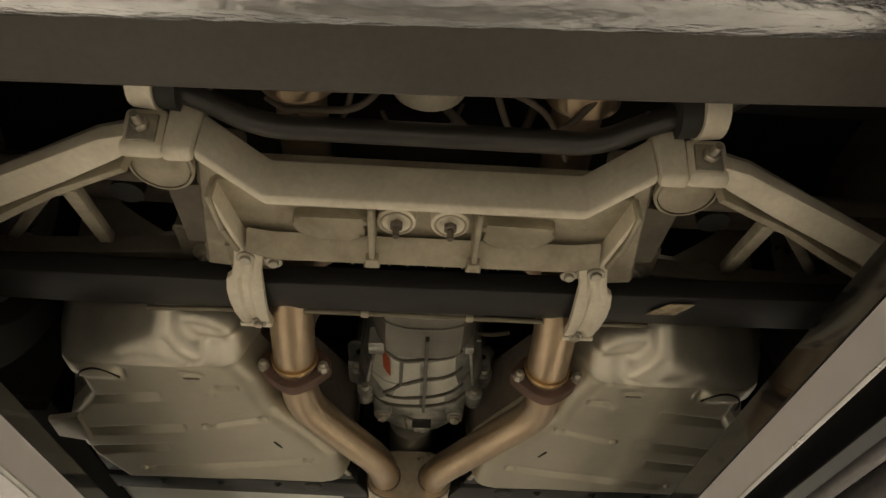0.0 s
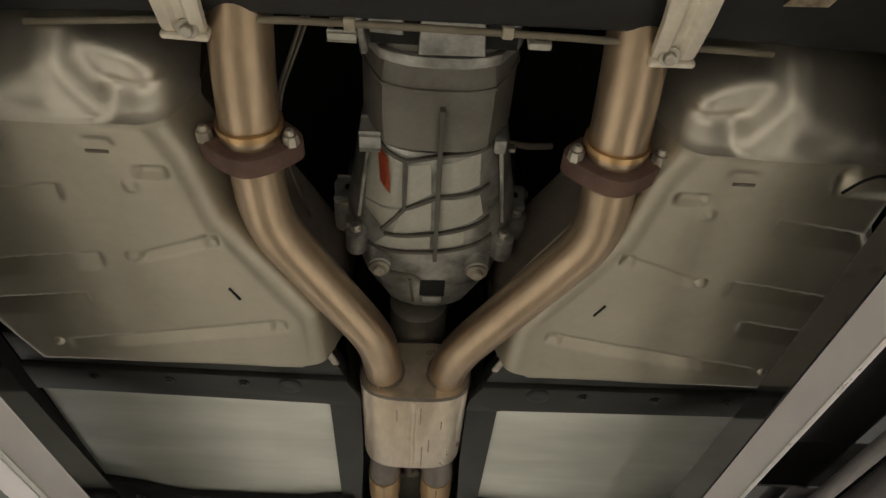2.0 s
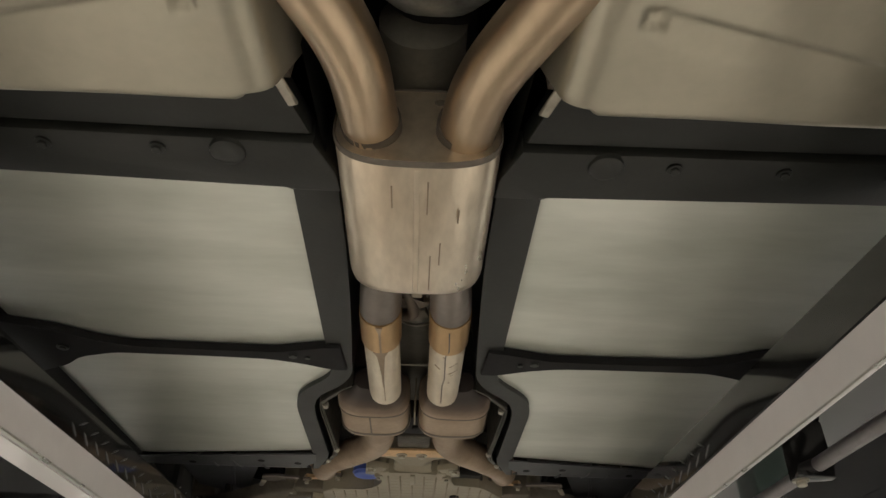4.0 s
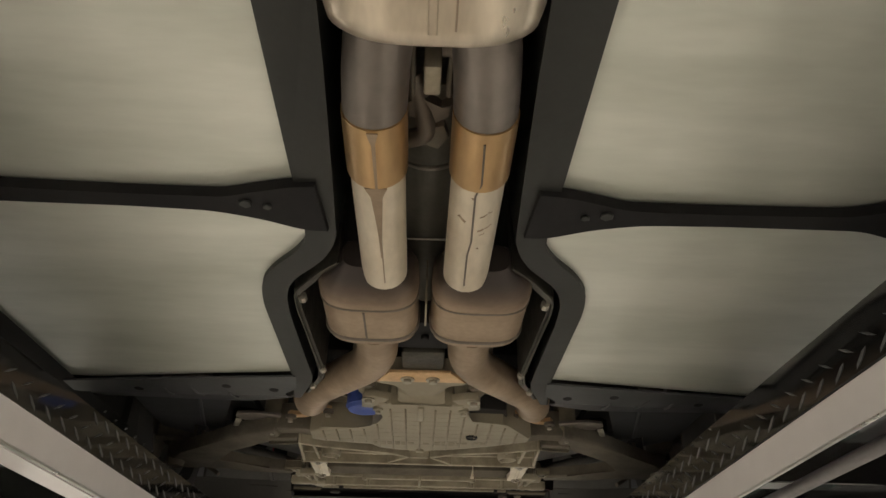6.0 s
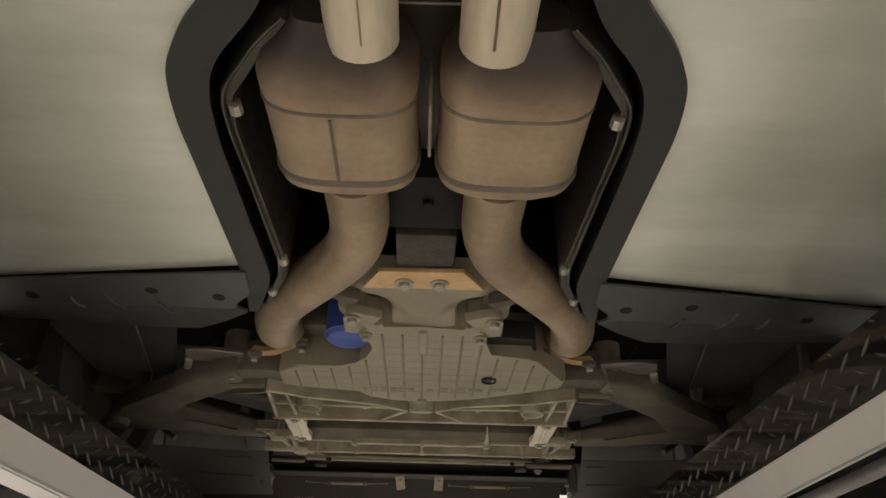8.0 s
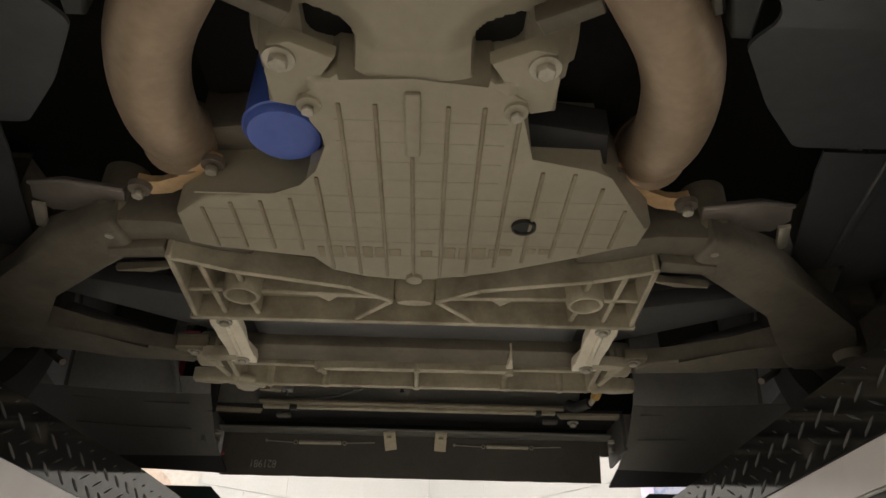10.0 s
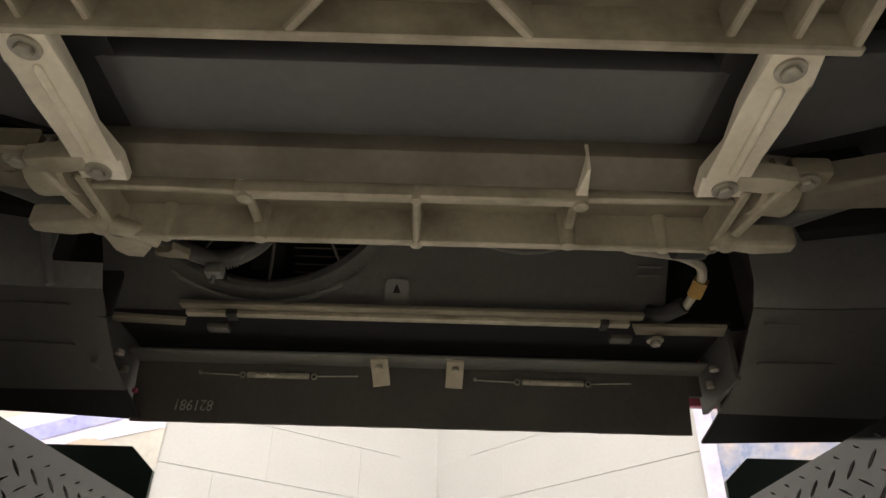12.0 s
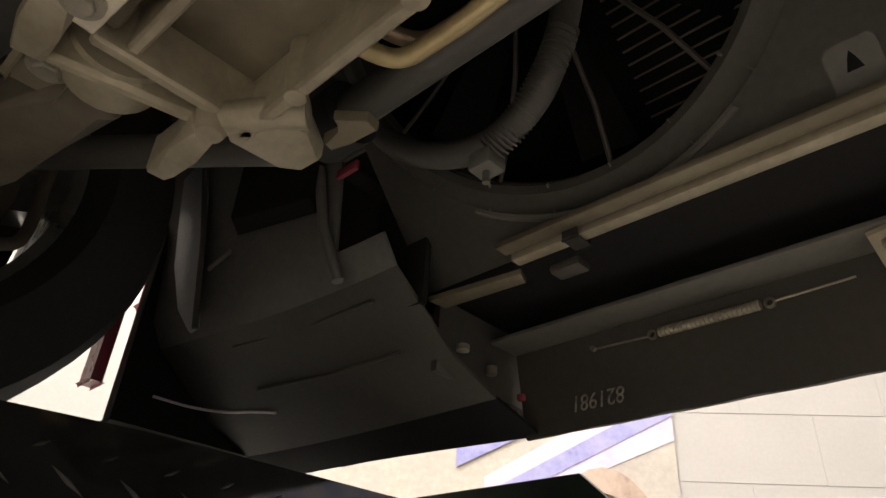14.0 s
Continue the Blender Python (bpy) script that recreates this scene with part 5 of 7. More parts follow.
    lip_plan = eased([(0.240, 3.452), (0.450, 3.476), (0.700, 3.508), (0.700, 3.700), (0.575, 3.724), (0.526, 3.757), (0.395, 3.760), (0.324, 3.676), (0.263, 3.585), (0.276, 3.548), (0.246, 3.515)], 0.012, (0, 1, 2, 3))
    grow(bm, slab(mirror(lip_plan, s), 1.992, 1.996))
    bmesh.ops.bisect_plane(bm, geom=bm.verts[:] + bm.edges[:] + bm.faces[:], plane_co=(0, 3.56, 0), plane_no=(0, 1, 0))
    for v in bm.verts:
        v.co.z += 0.29 * max(0.0, v.co.y - 3.56)
    part("sheet", bm, SHEET_DARK, lip)
    for hx, hy in ((0.293, 3.526), (0.384, 3.512), (0.563, 3.539)):
        # Holes are black discs on the sheet, their shade given by colour.
        part("punched_hole", spin([(1.9913, 0.001), (1.9913, 0.0090), (1.993, 0.0090)], (s * hx, hy, 0), "z", 16), VOID, lip, "black disc for the dark of a punched hole")
    for xa, ya, xb, yb in ((0.510, 3.538, 0.508, 3.580), (0.457, 3.522, 0.447, 3.582), (0.385, 3.546, 0.378, 3.588)):
        part("pressed_crease", tube([(s * xa, ya, 1.9925), (s * (xa + xb) / 2, (ya + yb) / 2, 1.9912), (s * xb, yb, 1.9965)], 0.0025, 8), SHEET_DARK, lip)
    part("wheelhouse_panel", slab(mirror([(0.452, 3.795), (0.461, 3.833), (0.531, 4.057), (0.601, 4.033), (0.626, 4.112), (0.690, 4.05), (0.690, 3.795)], s), 2.075, 2.079), SHEET_DARK, lip)
    part("panel_fold", wall((s * 0.53, 3.80), (s * 0.575, 4.03), 0.010, 2.0705, 2.0755, 0.002), SHEET_DARK, lip)

tunnel = thing("torque_tube", (0, 2.8, 2.08), "dark steel torque tube in the tunnel", "torque tube")
part("tube", spin([(2.25, 0.03), (2.26, 0.052), (3.45, 0.052), (3.47, 0.05)], (0, 0, 2.125), "y", 28), CAST_DULL, tunnel)
part("clamp_ring", spin([(2.905, 0.052), (2.906, 0.055), (2.911, 0.055), (2.912, 0.052)], (0, 0, 2.125), "y", 28), ZINC, tunnel)
part("bracket", box(-0.03, 0.02, 2.74, 2.79, 2.052, 2.09, 0.006), ARM, tunnel)
part("pale_block", box(-0.008, 0.010, 2.690, 2.730, 2.026, 2.06, 0.003), CAST, tunnel, "pale cast block")
for s in (-1, 1):
    part("link_pivot", spin([(-0.010, 0.006), (-0.009, 0.014), (0.009, 0.014), (0.010, 0.006)], (s * 0.019, 2.665 + 0.01 * s, 2.045), "x", 16), STEEL_DARK, tunnel)
    part("link_arm", wall((s * 0.021, 2.62), (s * 0.019, 2.74), 0.006, 2.035, 2.06, 0.002), ARM, tunnel)
part("fork", slab([(-0.026, 2.752), (-0.008, 2.742), (0.012, 2.762), (0.024, 2.752), (0.022, 2.772), (0.006, 2.784), (-0.004, 2.770), (-0.024, 2.776)], 2.036, 2.052, 0.003), STEEL_DARK, tunnel)
part("fork_plate", slab([(-0.014, 2.79), (0.016, 2.782), (0.022, 2.802), (0.010, 2.824), (-0.010, 2.812)], 2.032, 2.042, 0.003), ARM, tunnel)
part("bracket", tube([(-0.02, 2.72, 2.05), (0.0, 2.80, 2.035), (-0.035, 2.83, 2.05)], 0.011, 12, 0.02), STEEL_DARK, tunnel)
part("tunnel_roof", box(-0.25, 0.25, 2.15, 3.60, 2.245, 2.255, 0), VOID, tunnel)
part("partition", box(0.0012, 0.0044, 3.100, 3.175, 1.974, 2.05, 0.001), CAST_DIRT_SHADE, tunnel, "pale strip between the converters")
part("cross_rod", tube([(-0.06, 3.060, 2.06), (0.06, 3.058, 2.06)], 0.0016, 8), ZINC, tunnel)
part("mount_block", slab([(-0.05, 3.28), (0.05, 3.28), (0.058, 3.39), (-0.058, 3.39)], 2.03, 2.10, 0.006), MATTE, tunnel)
part("mount_bolt", hexbolt(0.003, 3.327, 2.03, 0.008, 0.008, False), MATTE, tunnel)
part("bell_plate", box(-0.040, 0.042, 3.398, 3.48, 2.026, 2.12, 0.006), SHIELD, tunnel)

# ---- engine ----
pan = thing("oil_pan", (0, 3.82, 2.012), "dusty cast aluminium oil pan with wide wings and ribs", "oil pan")
pan_plan = [(-0.066, 3.642), (-0.098, 3.668), (-0.107, 3.684), (-0.090, 3.699), (-0.081, 3.718), (-0.079, 3.739), (-0.086, 3.759), (-0.106, 3.773), (-0.114, 3.808), (-0.150, 3.818), (-0.225, 3.827), (-0.268, 3.864), (-0.270, 3.925), (-0.238, 3.937), (-0.118, 3.941), (-0.106, 3.982), (-0.062, 3.998), (0.0, 4.0), (0.066, 3.992), (0.104, 3.966), (0.193, 3.934), (0.266, 3.904), (0.270, 3.862), (0.198, 3.778), (0.190, 3.757), (0.112, 3.755), (0.104, 3.67), (0.068, 3.645), (0.0, 3.652)]
part("sump", slab(pan_plan, 2.012, 2.10, 0.007), PAN, pan)
part("wing", slab([(-0.10, 3.77), (-0.235, 3.79), (-0.235, 3.83), (-0.10, 3.83)], 2.075, 2.14, 0.006), ARM, pan)
part("wing", slab([(0.105, 3.72), (0.195, 3.735), (0.205, 3.79), (0.105, 3.78)], 2.035, 2.07, 0.006), SPRING, pan)


def pan_span(x):
    """Front and rear ends of the sump's flat at x."""
    hits = []
    n = len(pan_plan)
    for i in range(n):
        (xa, ya), (xb, yb) = pan_plan[i], pan_plan[(i + 1) % n]
        if (xa - x) * (xb - x) < 0:
            hits.append(ya + (yb - ya) * (x - xa) / (xb - xa))
    return min(hits), max(hits)


for k in range(-7, 8):
    x = 0.0333 * k - 0.001
    y0, y1 = pan_span(x)
    if abs(x) < 0.1:
        y0 = 3.665
    elif -0.12 < x < 0:
        y0 = 3.775
    part("rib", box(x - 0.0021, x + 0.0021, y0 + 0.012, y1 - 0.010, 2.0098, 2.0145, 0.0012, 2), PAN_RIB, pan)
for k in range(9):
    y = 3.70 + 0.030 * k
    half = 0.088 if y < 3.80 else 0.235
    half = 0.10 if y > 3.93 else half
    part("cross_rib", box(-0.074 if y < 3.80 else -half, half, y - 0.0012, y + 0.0012, 2.0116, 2.0145, 0.0002, 1), PAN, pan)
part("centre_rib", box(-0.007, 0.007, 3.66, 3.745, 2.007, 2.014, 0.002), PAN, pan)
part("drain_hole", spin([(2.0105, 0.001), (2.0105, 0.0105), (2.0075, 0.0115), (2.0075, 0.0138), (2.0135, 0.0145)], (0.125, 3.866, 0), "z", 24), SPRING, pan, "dark drain plug recess")
part("nose_boss", spin([(2.006, 0.006), (2.007, 0.010), (2.02, 0.012), (2.05, 0.012)], (0.0, 3.992, 0), "z", 18), PAN, pan)
for x0, x1, y0, y1 in ((-0.116, -0.108, 3.922, 3.946), (-0.103, -0.086, 3.920, 3.946), (-0.082, -0.070, 3.921, 3.944), (-0.062, -0.050, 3.920, 3.945), (-0.047, -0.036, 3.921, 3.944), (-0.030, -0.016, 3.924, 3.940),
                       (0.008, 0.022, 3.926, 3.938), (0.036, 0.050, 3.917, 3.942), (0.054, 0.064, 3.918, 3.943), (0.070, 0.086, 3.916, 3.942), (0.090, 0.097, 3.918, 3.940), (0.103, 0.118, 3.917, 3.932), (0.136, 0.146, 3.914, 3.926), (0.150, 0.163, 3.914, 3.926)):
    part("cast_marking", box(x0, x1, y0, y1, 2.0112, 2.0135, 0.0006, 1), PAN_RIB, pan, "unreadable cast marking")
for s in (-1, 1):
    part("rear_ear", slab(mirror([(0.066, 3.630), (0.102, 3.612), (0.122, 3.616), (0.128, 3.645), (0.131, 3.684), (0.108, 3.690), (0.090, 3.664)], s), 2.016, 2.032, 0.004), PAN, pan)
    part("ear_bolt", hexbolt(s * 0.113, 3.630, 2.016, 0.009, 0.008), ZINC, pan)
    part("ear_boss", spin([(2.008, 0.007), (2.009, 0.011), (2.02, 0.012)], (s * 0.094, 3.680, 0), "z", 16), PAN, pan)
    part("ear_bolt", hexbolt(s * 0.094, 3.680, 2.008, 0.0065, 0.005, False), ZINC, pan)
bell = thing("bell_housing", (0, 3.55, 2.04), "smooth grey cast bell housing with tan cover plate and two bolts", "bell housing")
def bell_shell():
    X, Y = np.meshgrid(np.linspace(-0.15, 0.15, 121), np.linspace(3.520, 3.672, 63))
    front = 3.546 + 0.9 * np.maximum(np.abs(X) - 0.098, 0)
    seat = smooth_step((Y - 3.628) / 0.026)
    Z = 2.027 + 0.8 * np.maximum(np.abs(X) - 0.085, 0) ** 1.3 * 2 + 1.6 * np.maximum(front - Y, 0)
    Z += 0.012 * smooth_step((np.abs(X) - 0.025) / 0.08) * smooth_step((Y - 3.55) / 0.06) * (1 - seat)
    for k in (-1, 1):
        u, v = (k * X - 0.0745) / 0.0205, (Y - 3.6265 + 0.30 * (k * X - 0.0745)) / 0.0205
        r = (u ** 4 + v ** 4) ** 0.25
        Z += 0.05 * smooth_step((1.12 - r) / 0.16)
        Z += 0.010 * smooth_step((2.3 - np.hypot(u * 0.9, v + 0.5)) / 1.6) * (1 - seat)
    Z -= 0.0142 * seat * (np.abs(X) < 0.14)
    rows, cols = X.shape
    idx = np.arange(rows * cols).reshape(rows, cols)
    faces = np.stack([idx[:-1, :-1], idx[:-1, 1:], idx[1:, 1:], idx[1:, :-1]], -1)[Z[:-1, :-1] < 2.12]
    me = bpy.data.meshes.new("tmp")
    me.from_pydata(np.stack([X, Y, Z], -1).reshape(-1, 3).tolist(), [], faces.tolist())
    bm = bmesh.new()
    bm.from_mesh(me)
    bpy.data.meshes.remove(me)
    return bm


part("housing", bell_shell(), PAN, bell)
for s in (-1, 1):
    # Black sheet in each vent stands in for the shade inside.
    part("vent_pocket", slab(mirror([(0.050, 3.606), (0.099, 3.594), (0.099, 3.648), (0.050, 3.656)], s), 2.064, 2.070), VOID, bell, "black sheet for the shade in the scooped vent opening")
    part("cover_bolt", hexbolt(s * 0.0255 - 0.0035, 3.516, 2.020, 0.009, 0.007), ZINC, bell)
    part("side_bracket", slab(mirror([(0.10, 3.595), (0.15, 3.57), (0.156, 3.585), (0.11, 3.61)], s), 2.03, 2.05, 0.003), ARM, bell)
part("cover_plate", slab([(-0.065, 3.486), (0.056, 3.483), (0.089, 3.533), (-0.091, 3.536)], 2.020, 2.027, 0.002), RUST_ORANGE, bell, "tan heat-tinted cover plate")
oilf = thing("oil_filter", (-0.142, 3.79, 2.045), "blue painted spin-on oil filter beside the oil pan", "oil filter")
part("can", spin([(2.047, 0.012), (2.044, 0.028), (2.045, 0.036), (2.051, 0.0405), (2.058, 0.0415), (2.16, 0.0415), (2.17, 0.038)], (-0.130, 3.748, -0.014), "z", 40), BLUE, oilf)
part("crimp_ring", spin([(2.052, 0.041), (2.053, 0.0428), (2.057, 0.0428), (2.058, 0.041)], (-0.130, 3.748, -0.014), "z", 40), BLUE, oilf)
block_e = thing("engine_block", (0, 3.9, 2.12), "dark engine block above the oil pan", "engine")
# Block coloured near black for the shade above the pan.
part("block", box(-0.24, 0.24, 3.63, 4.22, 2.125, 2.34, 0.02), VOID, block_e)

# ---- front subframe ----
fc = thing("front_subframe", (0, 4.04, 2.012), "dusty cast aluminium front engine cradle with crossed ribs and round bosses", "subframe")
# Pocket floor: shade between the ribs is put into the darker material.
part("ceiling_web", slab([(-0.30, 3.965), (-0.205, 4.0), (-0.08, 4.032), (0.08, 4.03), (0.205, 3.995), (0.30, 3.965), (0.311, 4.119), (-0.313, 4.121)], 2.045, 2.075, 0.0), CAST_DIRT_SHADE, fc)
Z0, Z1 = 2.010, 2.048
for s in (-1, 1):
    ribs = [((0.305, 3.960), (0.232, 3.990)), ((0.232, 3.990), (0.088, 4.024)), ((0.088, 4.024), (0.033, 4.058)), ((0.305, 3.958), (0.314, 4.120)),
            ((0.033, 4.060), (0.210, 4.052)), ((0.258, 4.052), (0.309, 4.051)), ((0.230, 4.078), (0.226, 4.118)), ((0.230, 4.026), (0.232, 3.992)),
            ((0.033, 4.062), (0.083, 4.116)), ((0.275, 3.975), (0.273, 4.118))]
    for i, (a, b) in enumerate(ribs):
        deep = Z0 if i < 4 or i == 8 else Z0 + 0.006
        part("rib", wall((s * a[0], a[1]), (s * b[0], b[1]), 0.008, deep, Z1, 0.002), CAST, fc)
    part("round_boss", spin([(2.040, 0.001), (2.040, 0.0165), (2.010, 0.0185), (2.0075, 0.020), (2.0075, 0.0235), (2.011, 0.0255), (2.05, 0.028)], (s * 0.2335, 4.050, 0), "z", 28), CAST, fc, "round hollow boss")
    part("web_gusset", slab(mirror([(0.10, 4.060), (0.145, 4.058), (0.12, 4.085)], s), 2.02, 2.046, 0.003), CAST, fc)
    part("shoulder", slab(mirror([(0.20, 3.945), (0.30, 3.915), (0.365, 3.915), (0.372, 3.975), (0.305, 3.962), (0.21, 3.99)], s), 2.035, 2.10, 0.008), ARM, fc)
    part("mount_pad", slab(mirror([(0.31, 3.952), (0.385, 3.962), (0.392, 3.985), (0.315, 3.980)], s), 2.022, 2.036, 0.005), ARM, fc)
    part("bush", spin([(2.062, 0.010), (2.052, 0.020), (2.050, 0.024), (2.058, 0.027), (2.12, 0.028)], (s * 0.372, 3.935, 0), "z", 24), CAST_DIRT_SHADE, fc)
    part("bush_nut", hexbolt(s * 0.372, 3.935, 2.050, 0.0115, 0.010, True, 0.016), ZINC, fc, "bright flanged nut on a stud")
    part("side_bracket", slab(mirror([(0.345, 3.884), (0.410, 3.868), (0.452, 3.876), (0.462, 3.905), (0.448, 3.930), (0.415, 3.930), (0.406, 3.966), (0.398, 3.950), (0.390, 3.905), (0.352, 3.908)], s), 2.058, 2.064, 0.0015), STEEL_GREY, fc, "bent grey sheet bracket")
    part("bracket_edge", tube([(s * 0.345, 3.883, 2.057), (s * 0.410, 3.867, 2.057), (s * 0.452, 3.874, 2.058)], 0.003, 8), STEEL_GREY, fc)
    part("bracket_leg", slab(mirror([(0.448, 3.912), (0.462, 3.908), (0.478, 3.955), (0.466, 3.962)], s), 2.050, 2.056, 0.002), ZINC, fc, "bright bent end tab")
    part("pad_lip", beam(mirror([(0.318, 4.006), (0.350, 4.016), (0.394, 4.018)], s), [0.008, 0.010, 0.008], 2.024, 2.034, 0.003), CAST_DIRT_SHADE, fc, "scuffed pale lower edge of the mount")
    part("stay", tube([(s * 0.335, 4.05, 2.10), (s * 0.41, 4.03, 2.09), (s * 0.46, 4.02, 2.16)], 0.007, 10, 0.02), RUBBER, fc)
part("front_wall", wall((-0.318, 4.123), (0.316, 4.120), 0.009, 2.008, 2.05, 0.002), CAST, fc)
knot = part("centre_knot", spin([(2.010, 0.008), (2.011, 0.014), (2.02, 0.016), (2.05, 0.018)], (0.0, 4.062, 0), "z", 20), CAST, fc)
knot.data.transform(Matrix.Translation((0, 4.062, 0)) @ Matrix.Diagonal((1.7, 0.55, 1, 1)) @ Matrix.Translation((0, -4.062, 0)))

for s in (-1, 1):
    strap = thing("subframe_strap", (s * 0.283, 4.22, 2.02), "pressed pale steel strap between the subframe beams", "strap", "front subframe straps")
    part("strap", slab(mirror([(0.257, 4.124), (0.299, 4.122), (0.305, 4.159), (0.298, 4.200), (0.300, 4.241), (0.306, 4.300), (0.263, 4.303), (0.258, 4.272), (0.265, 4.232), (0.259, 4.186)], s), 2.014, 2.026, 0.004), CAST_LIGHT, strap)
    part("groove", wall((s * 0.280, 4.163), (s * 0.283, 4.262), 0.008, 2.009, 2.017, 0.003), CAST_LIGHT, strap)
    part("strap_bolt", hexbolt(s * 0.279, 4.142, 2.014, 0.0075, 0.005), ZINC, strap)
    part("strap_bolt", hexbolt(s * 0.284, 4.286, 2.014, 0.0075, 0.005), ZINC, strap)

FSPRING = surface("grey_composite_spring", (0.098, 0.099, 0.102), (0.125, 0.123, 0.116), 0.45, 0.0, 6, 100, 0.6, 0.05)
fspring = thing("front_leaf_spring", (0, 4.2, 2.05), "smooth dark grey composite front leaf spring", "leaf spring")
section([[(x, y0, z), (x, y1, z), (x, y1, z + 0.03), (x, y0, z + 0.03)] for x, y0, y1, z in ((-0.62, 4.19, 4.25, 2.12), (-0.36, 4.18, 4.300, 2.075), (-0.25, 4.188, 4.322, 2.056), (0.25, 4.186, 4.322, 2.056), (0.36, 4.18, 4.300, 2.075), (0.62, 4.19, 4.25, 2.12))], FSPRING, "leaf", fspring)
for s in (-1, 1):
    part("rubber_pad", box(s * 0.25, s * 0.30, 4.155, 4.30, 2.058, 2.10, 0.006), RUBBER, fspring)

xm = thing("front_crossmember", (0, 4.35, 2.02), "dusty cast aluminium front crossmember with shallow ribbed pockets", "crossmember")
# Pocket floors again darkened by colour for the shade between ribs.
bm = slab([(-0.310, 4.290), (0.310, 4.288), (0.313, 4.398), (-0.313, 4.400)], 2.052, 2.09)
part("web", bm, CAST_DIRT_SHADE, xm)
section([[(x, 4.272, 2.036), (x, 4.309, 2.024), (x, 4.313, 2.052), (x, 4.277, 2.07)] for x in (-0.306, 0.306)], ARM, "rear_slope", xm)
walls = [((-0.310, 4.394), (0.310, 4.391), 0.009, 2.012), ((-0.164, 4.319), (0.160, 4.317), 0.012, 2.014), ((-0.310, 4.320), (-0.164, 4.324), 0.008, 2.020), ((0.160, 4.321), (0.310, 4.318), 0.008, 2.020),
         ((-0.310, 4.304), (-0.310, 4.394), 0.009, 2.016), ((0.310, 4.301), (0.310, 4.391), 0.009, 2.016), ((0.003, 4.316), (0.002, 4.394), 0.007, 2.012), ((-0.164, 4.313), (-0.162, 4.394), 0.010, 2.028), ((0.158, 4.310), (0.159, 4.392), 0.010, 2.028)]
for a, b, th, zlow in walls:
    part("rib", wall(a, b, th, zlow, 2.056, 0.002), CAST, xm)
for bx, by, r in ((-0.160, 4.321, 0.008), (0.159, 4.319, 0.008), (0.003, 4.317, 0.006), (-0.160, 4.391, 0.008), (0.159, 4.388, 0.008), (0.002, 4.394, 0.007), (-0.258, 4.394, 0.007), (0.258, 4.391, 0.007)):
    part("boss", spin([(2.0105, r * 0.6), (2.0115, r * 0.9), (2.016, r), (2.056, r * 1.35)], (bx, by, 0), "z", 16), CAST, xm)
for bx, by in ((-0.052, 4.336), (0.225, 4.332)):
    part("core_plug", spin([(2.034, 0.005), (2.035, 0.009), (2.054, 0.010)], (bx, by, 0), "z", 14), CAST, xm)
part("fin", slab([(0.1570, 4.272), (0.1600, 4.272), (0.1650, 4.312), (0.1535, 4.312)], 2.020, 2.05, 0.001), CAST_LIGHT, xm)
for s in (-1, 1):
    part("end_rib", wall((s * 0.322, 4.376), (s * 0.340, 4.292), 0.010, 2.014, 2.056, 0.003), CAST, xm)
    part("front_lip", wall((s * 0.306, 4.393), (s * 0.326, 4.374), 0.012, 2.012, 2.050, 0.003), CAST, xm)
    part("end_lug", beam(mirror([(0.318, 4.374), (0.350, 4.377), (0.378, 4.377), (0.388, 4.377)], s), [0.020, 0.018, 0.020, 0.014], 2.008, 2.032, 0.006), CAST, xm)
    if s < 0:
        part("end_lug", slab(mirror([(0.318, 4.384), (0.326, 4.392), (0.324, 4.428), (0.314, 4.440), (0.296, 4.441), (0.280, 4.420), (0.284, 4.396)], s), 2.014, 2.030, 0.006), CAST, xm)
        part("end_lug", tube([(s * 0.318, 4.378, 2.020), (s * 0.290, 4.396, 2.021), (s * 0.272, 4.412, 2.022)], 0.010, 16), CAST, xm)
        part("lug_hook", slab(mirror([(0.286, 4.441), (0.270, 4.444), (0.249, 4.447), (0.247, 4.437), (0.262, 4.423), (0.267, 4.434), (0.283, 4.432)], s), 2.018, 2.026, 0.002), CAST_DIRT_SHADE, xm)
    part("knot", spin([(2.007, 0.004), (2.0075, 0.008), (2.014, 0.011), (2.05, 0.015)], (s * 0.319, 4.377, 0), "z", 18), CAST, xm)
    part("bracket_bar", beam(mirror([(0.290, 4.278), (0.320, 4.278), (0.346, 4.281)], s), [0.022, 0.022, 0.018], 2.012, 2.030, 0.005), CAST, xm)
    part("bush_housing", tube([(s * 0.322, 4.318, 2.046), (s * 0.362, 4.325, 2.048)], 0.030, 24), CAST, xm)
    part("bush_cap", box(s * 0.350, s * 0.390, 4.281, 4.308, 2.032, 2.052, 0.005), CAST_DIRT_SHADE, xm)
    part("bush_bolt", hexbolt(s * 0.367, 4.295, 2.032, 0.008, 0.005), ZINC, xm)

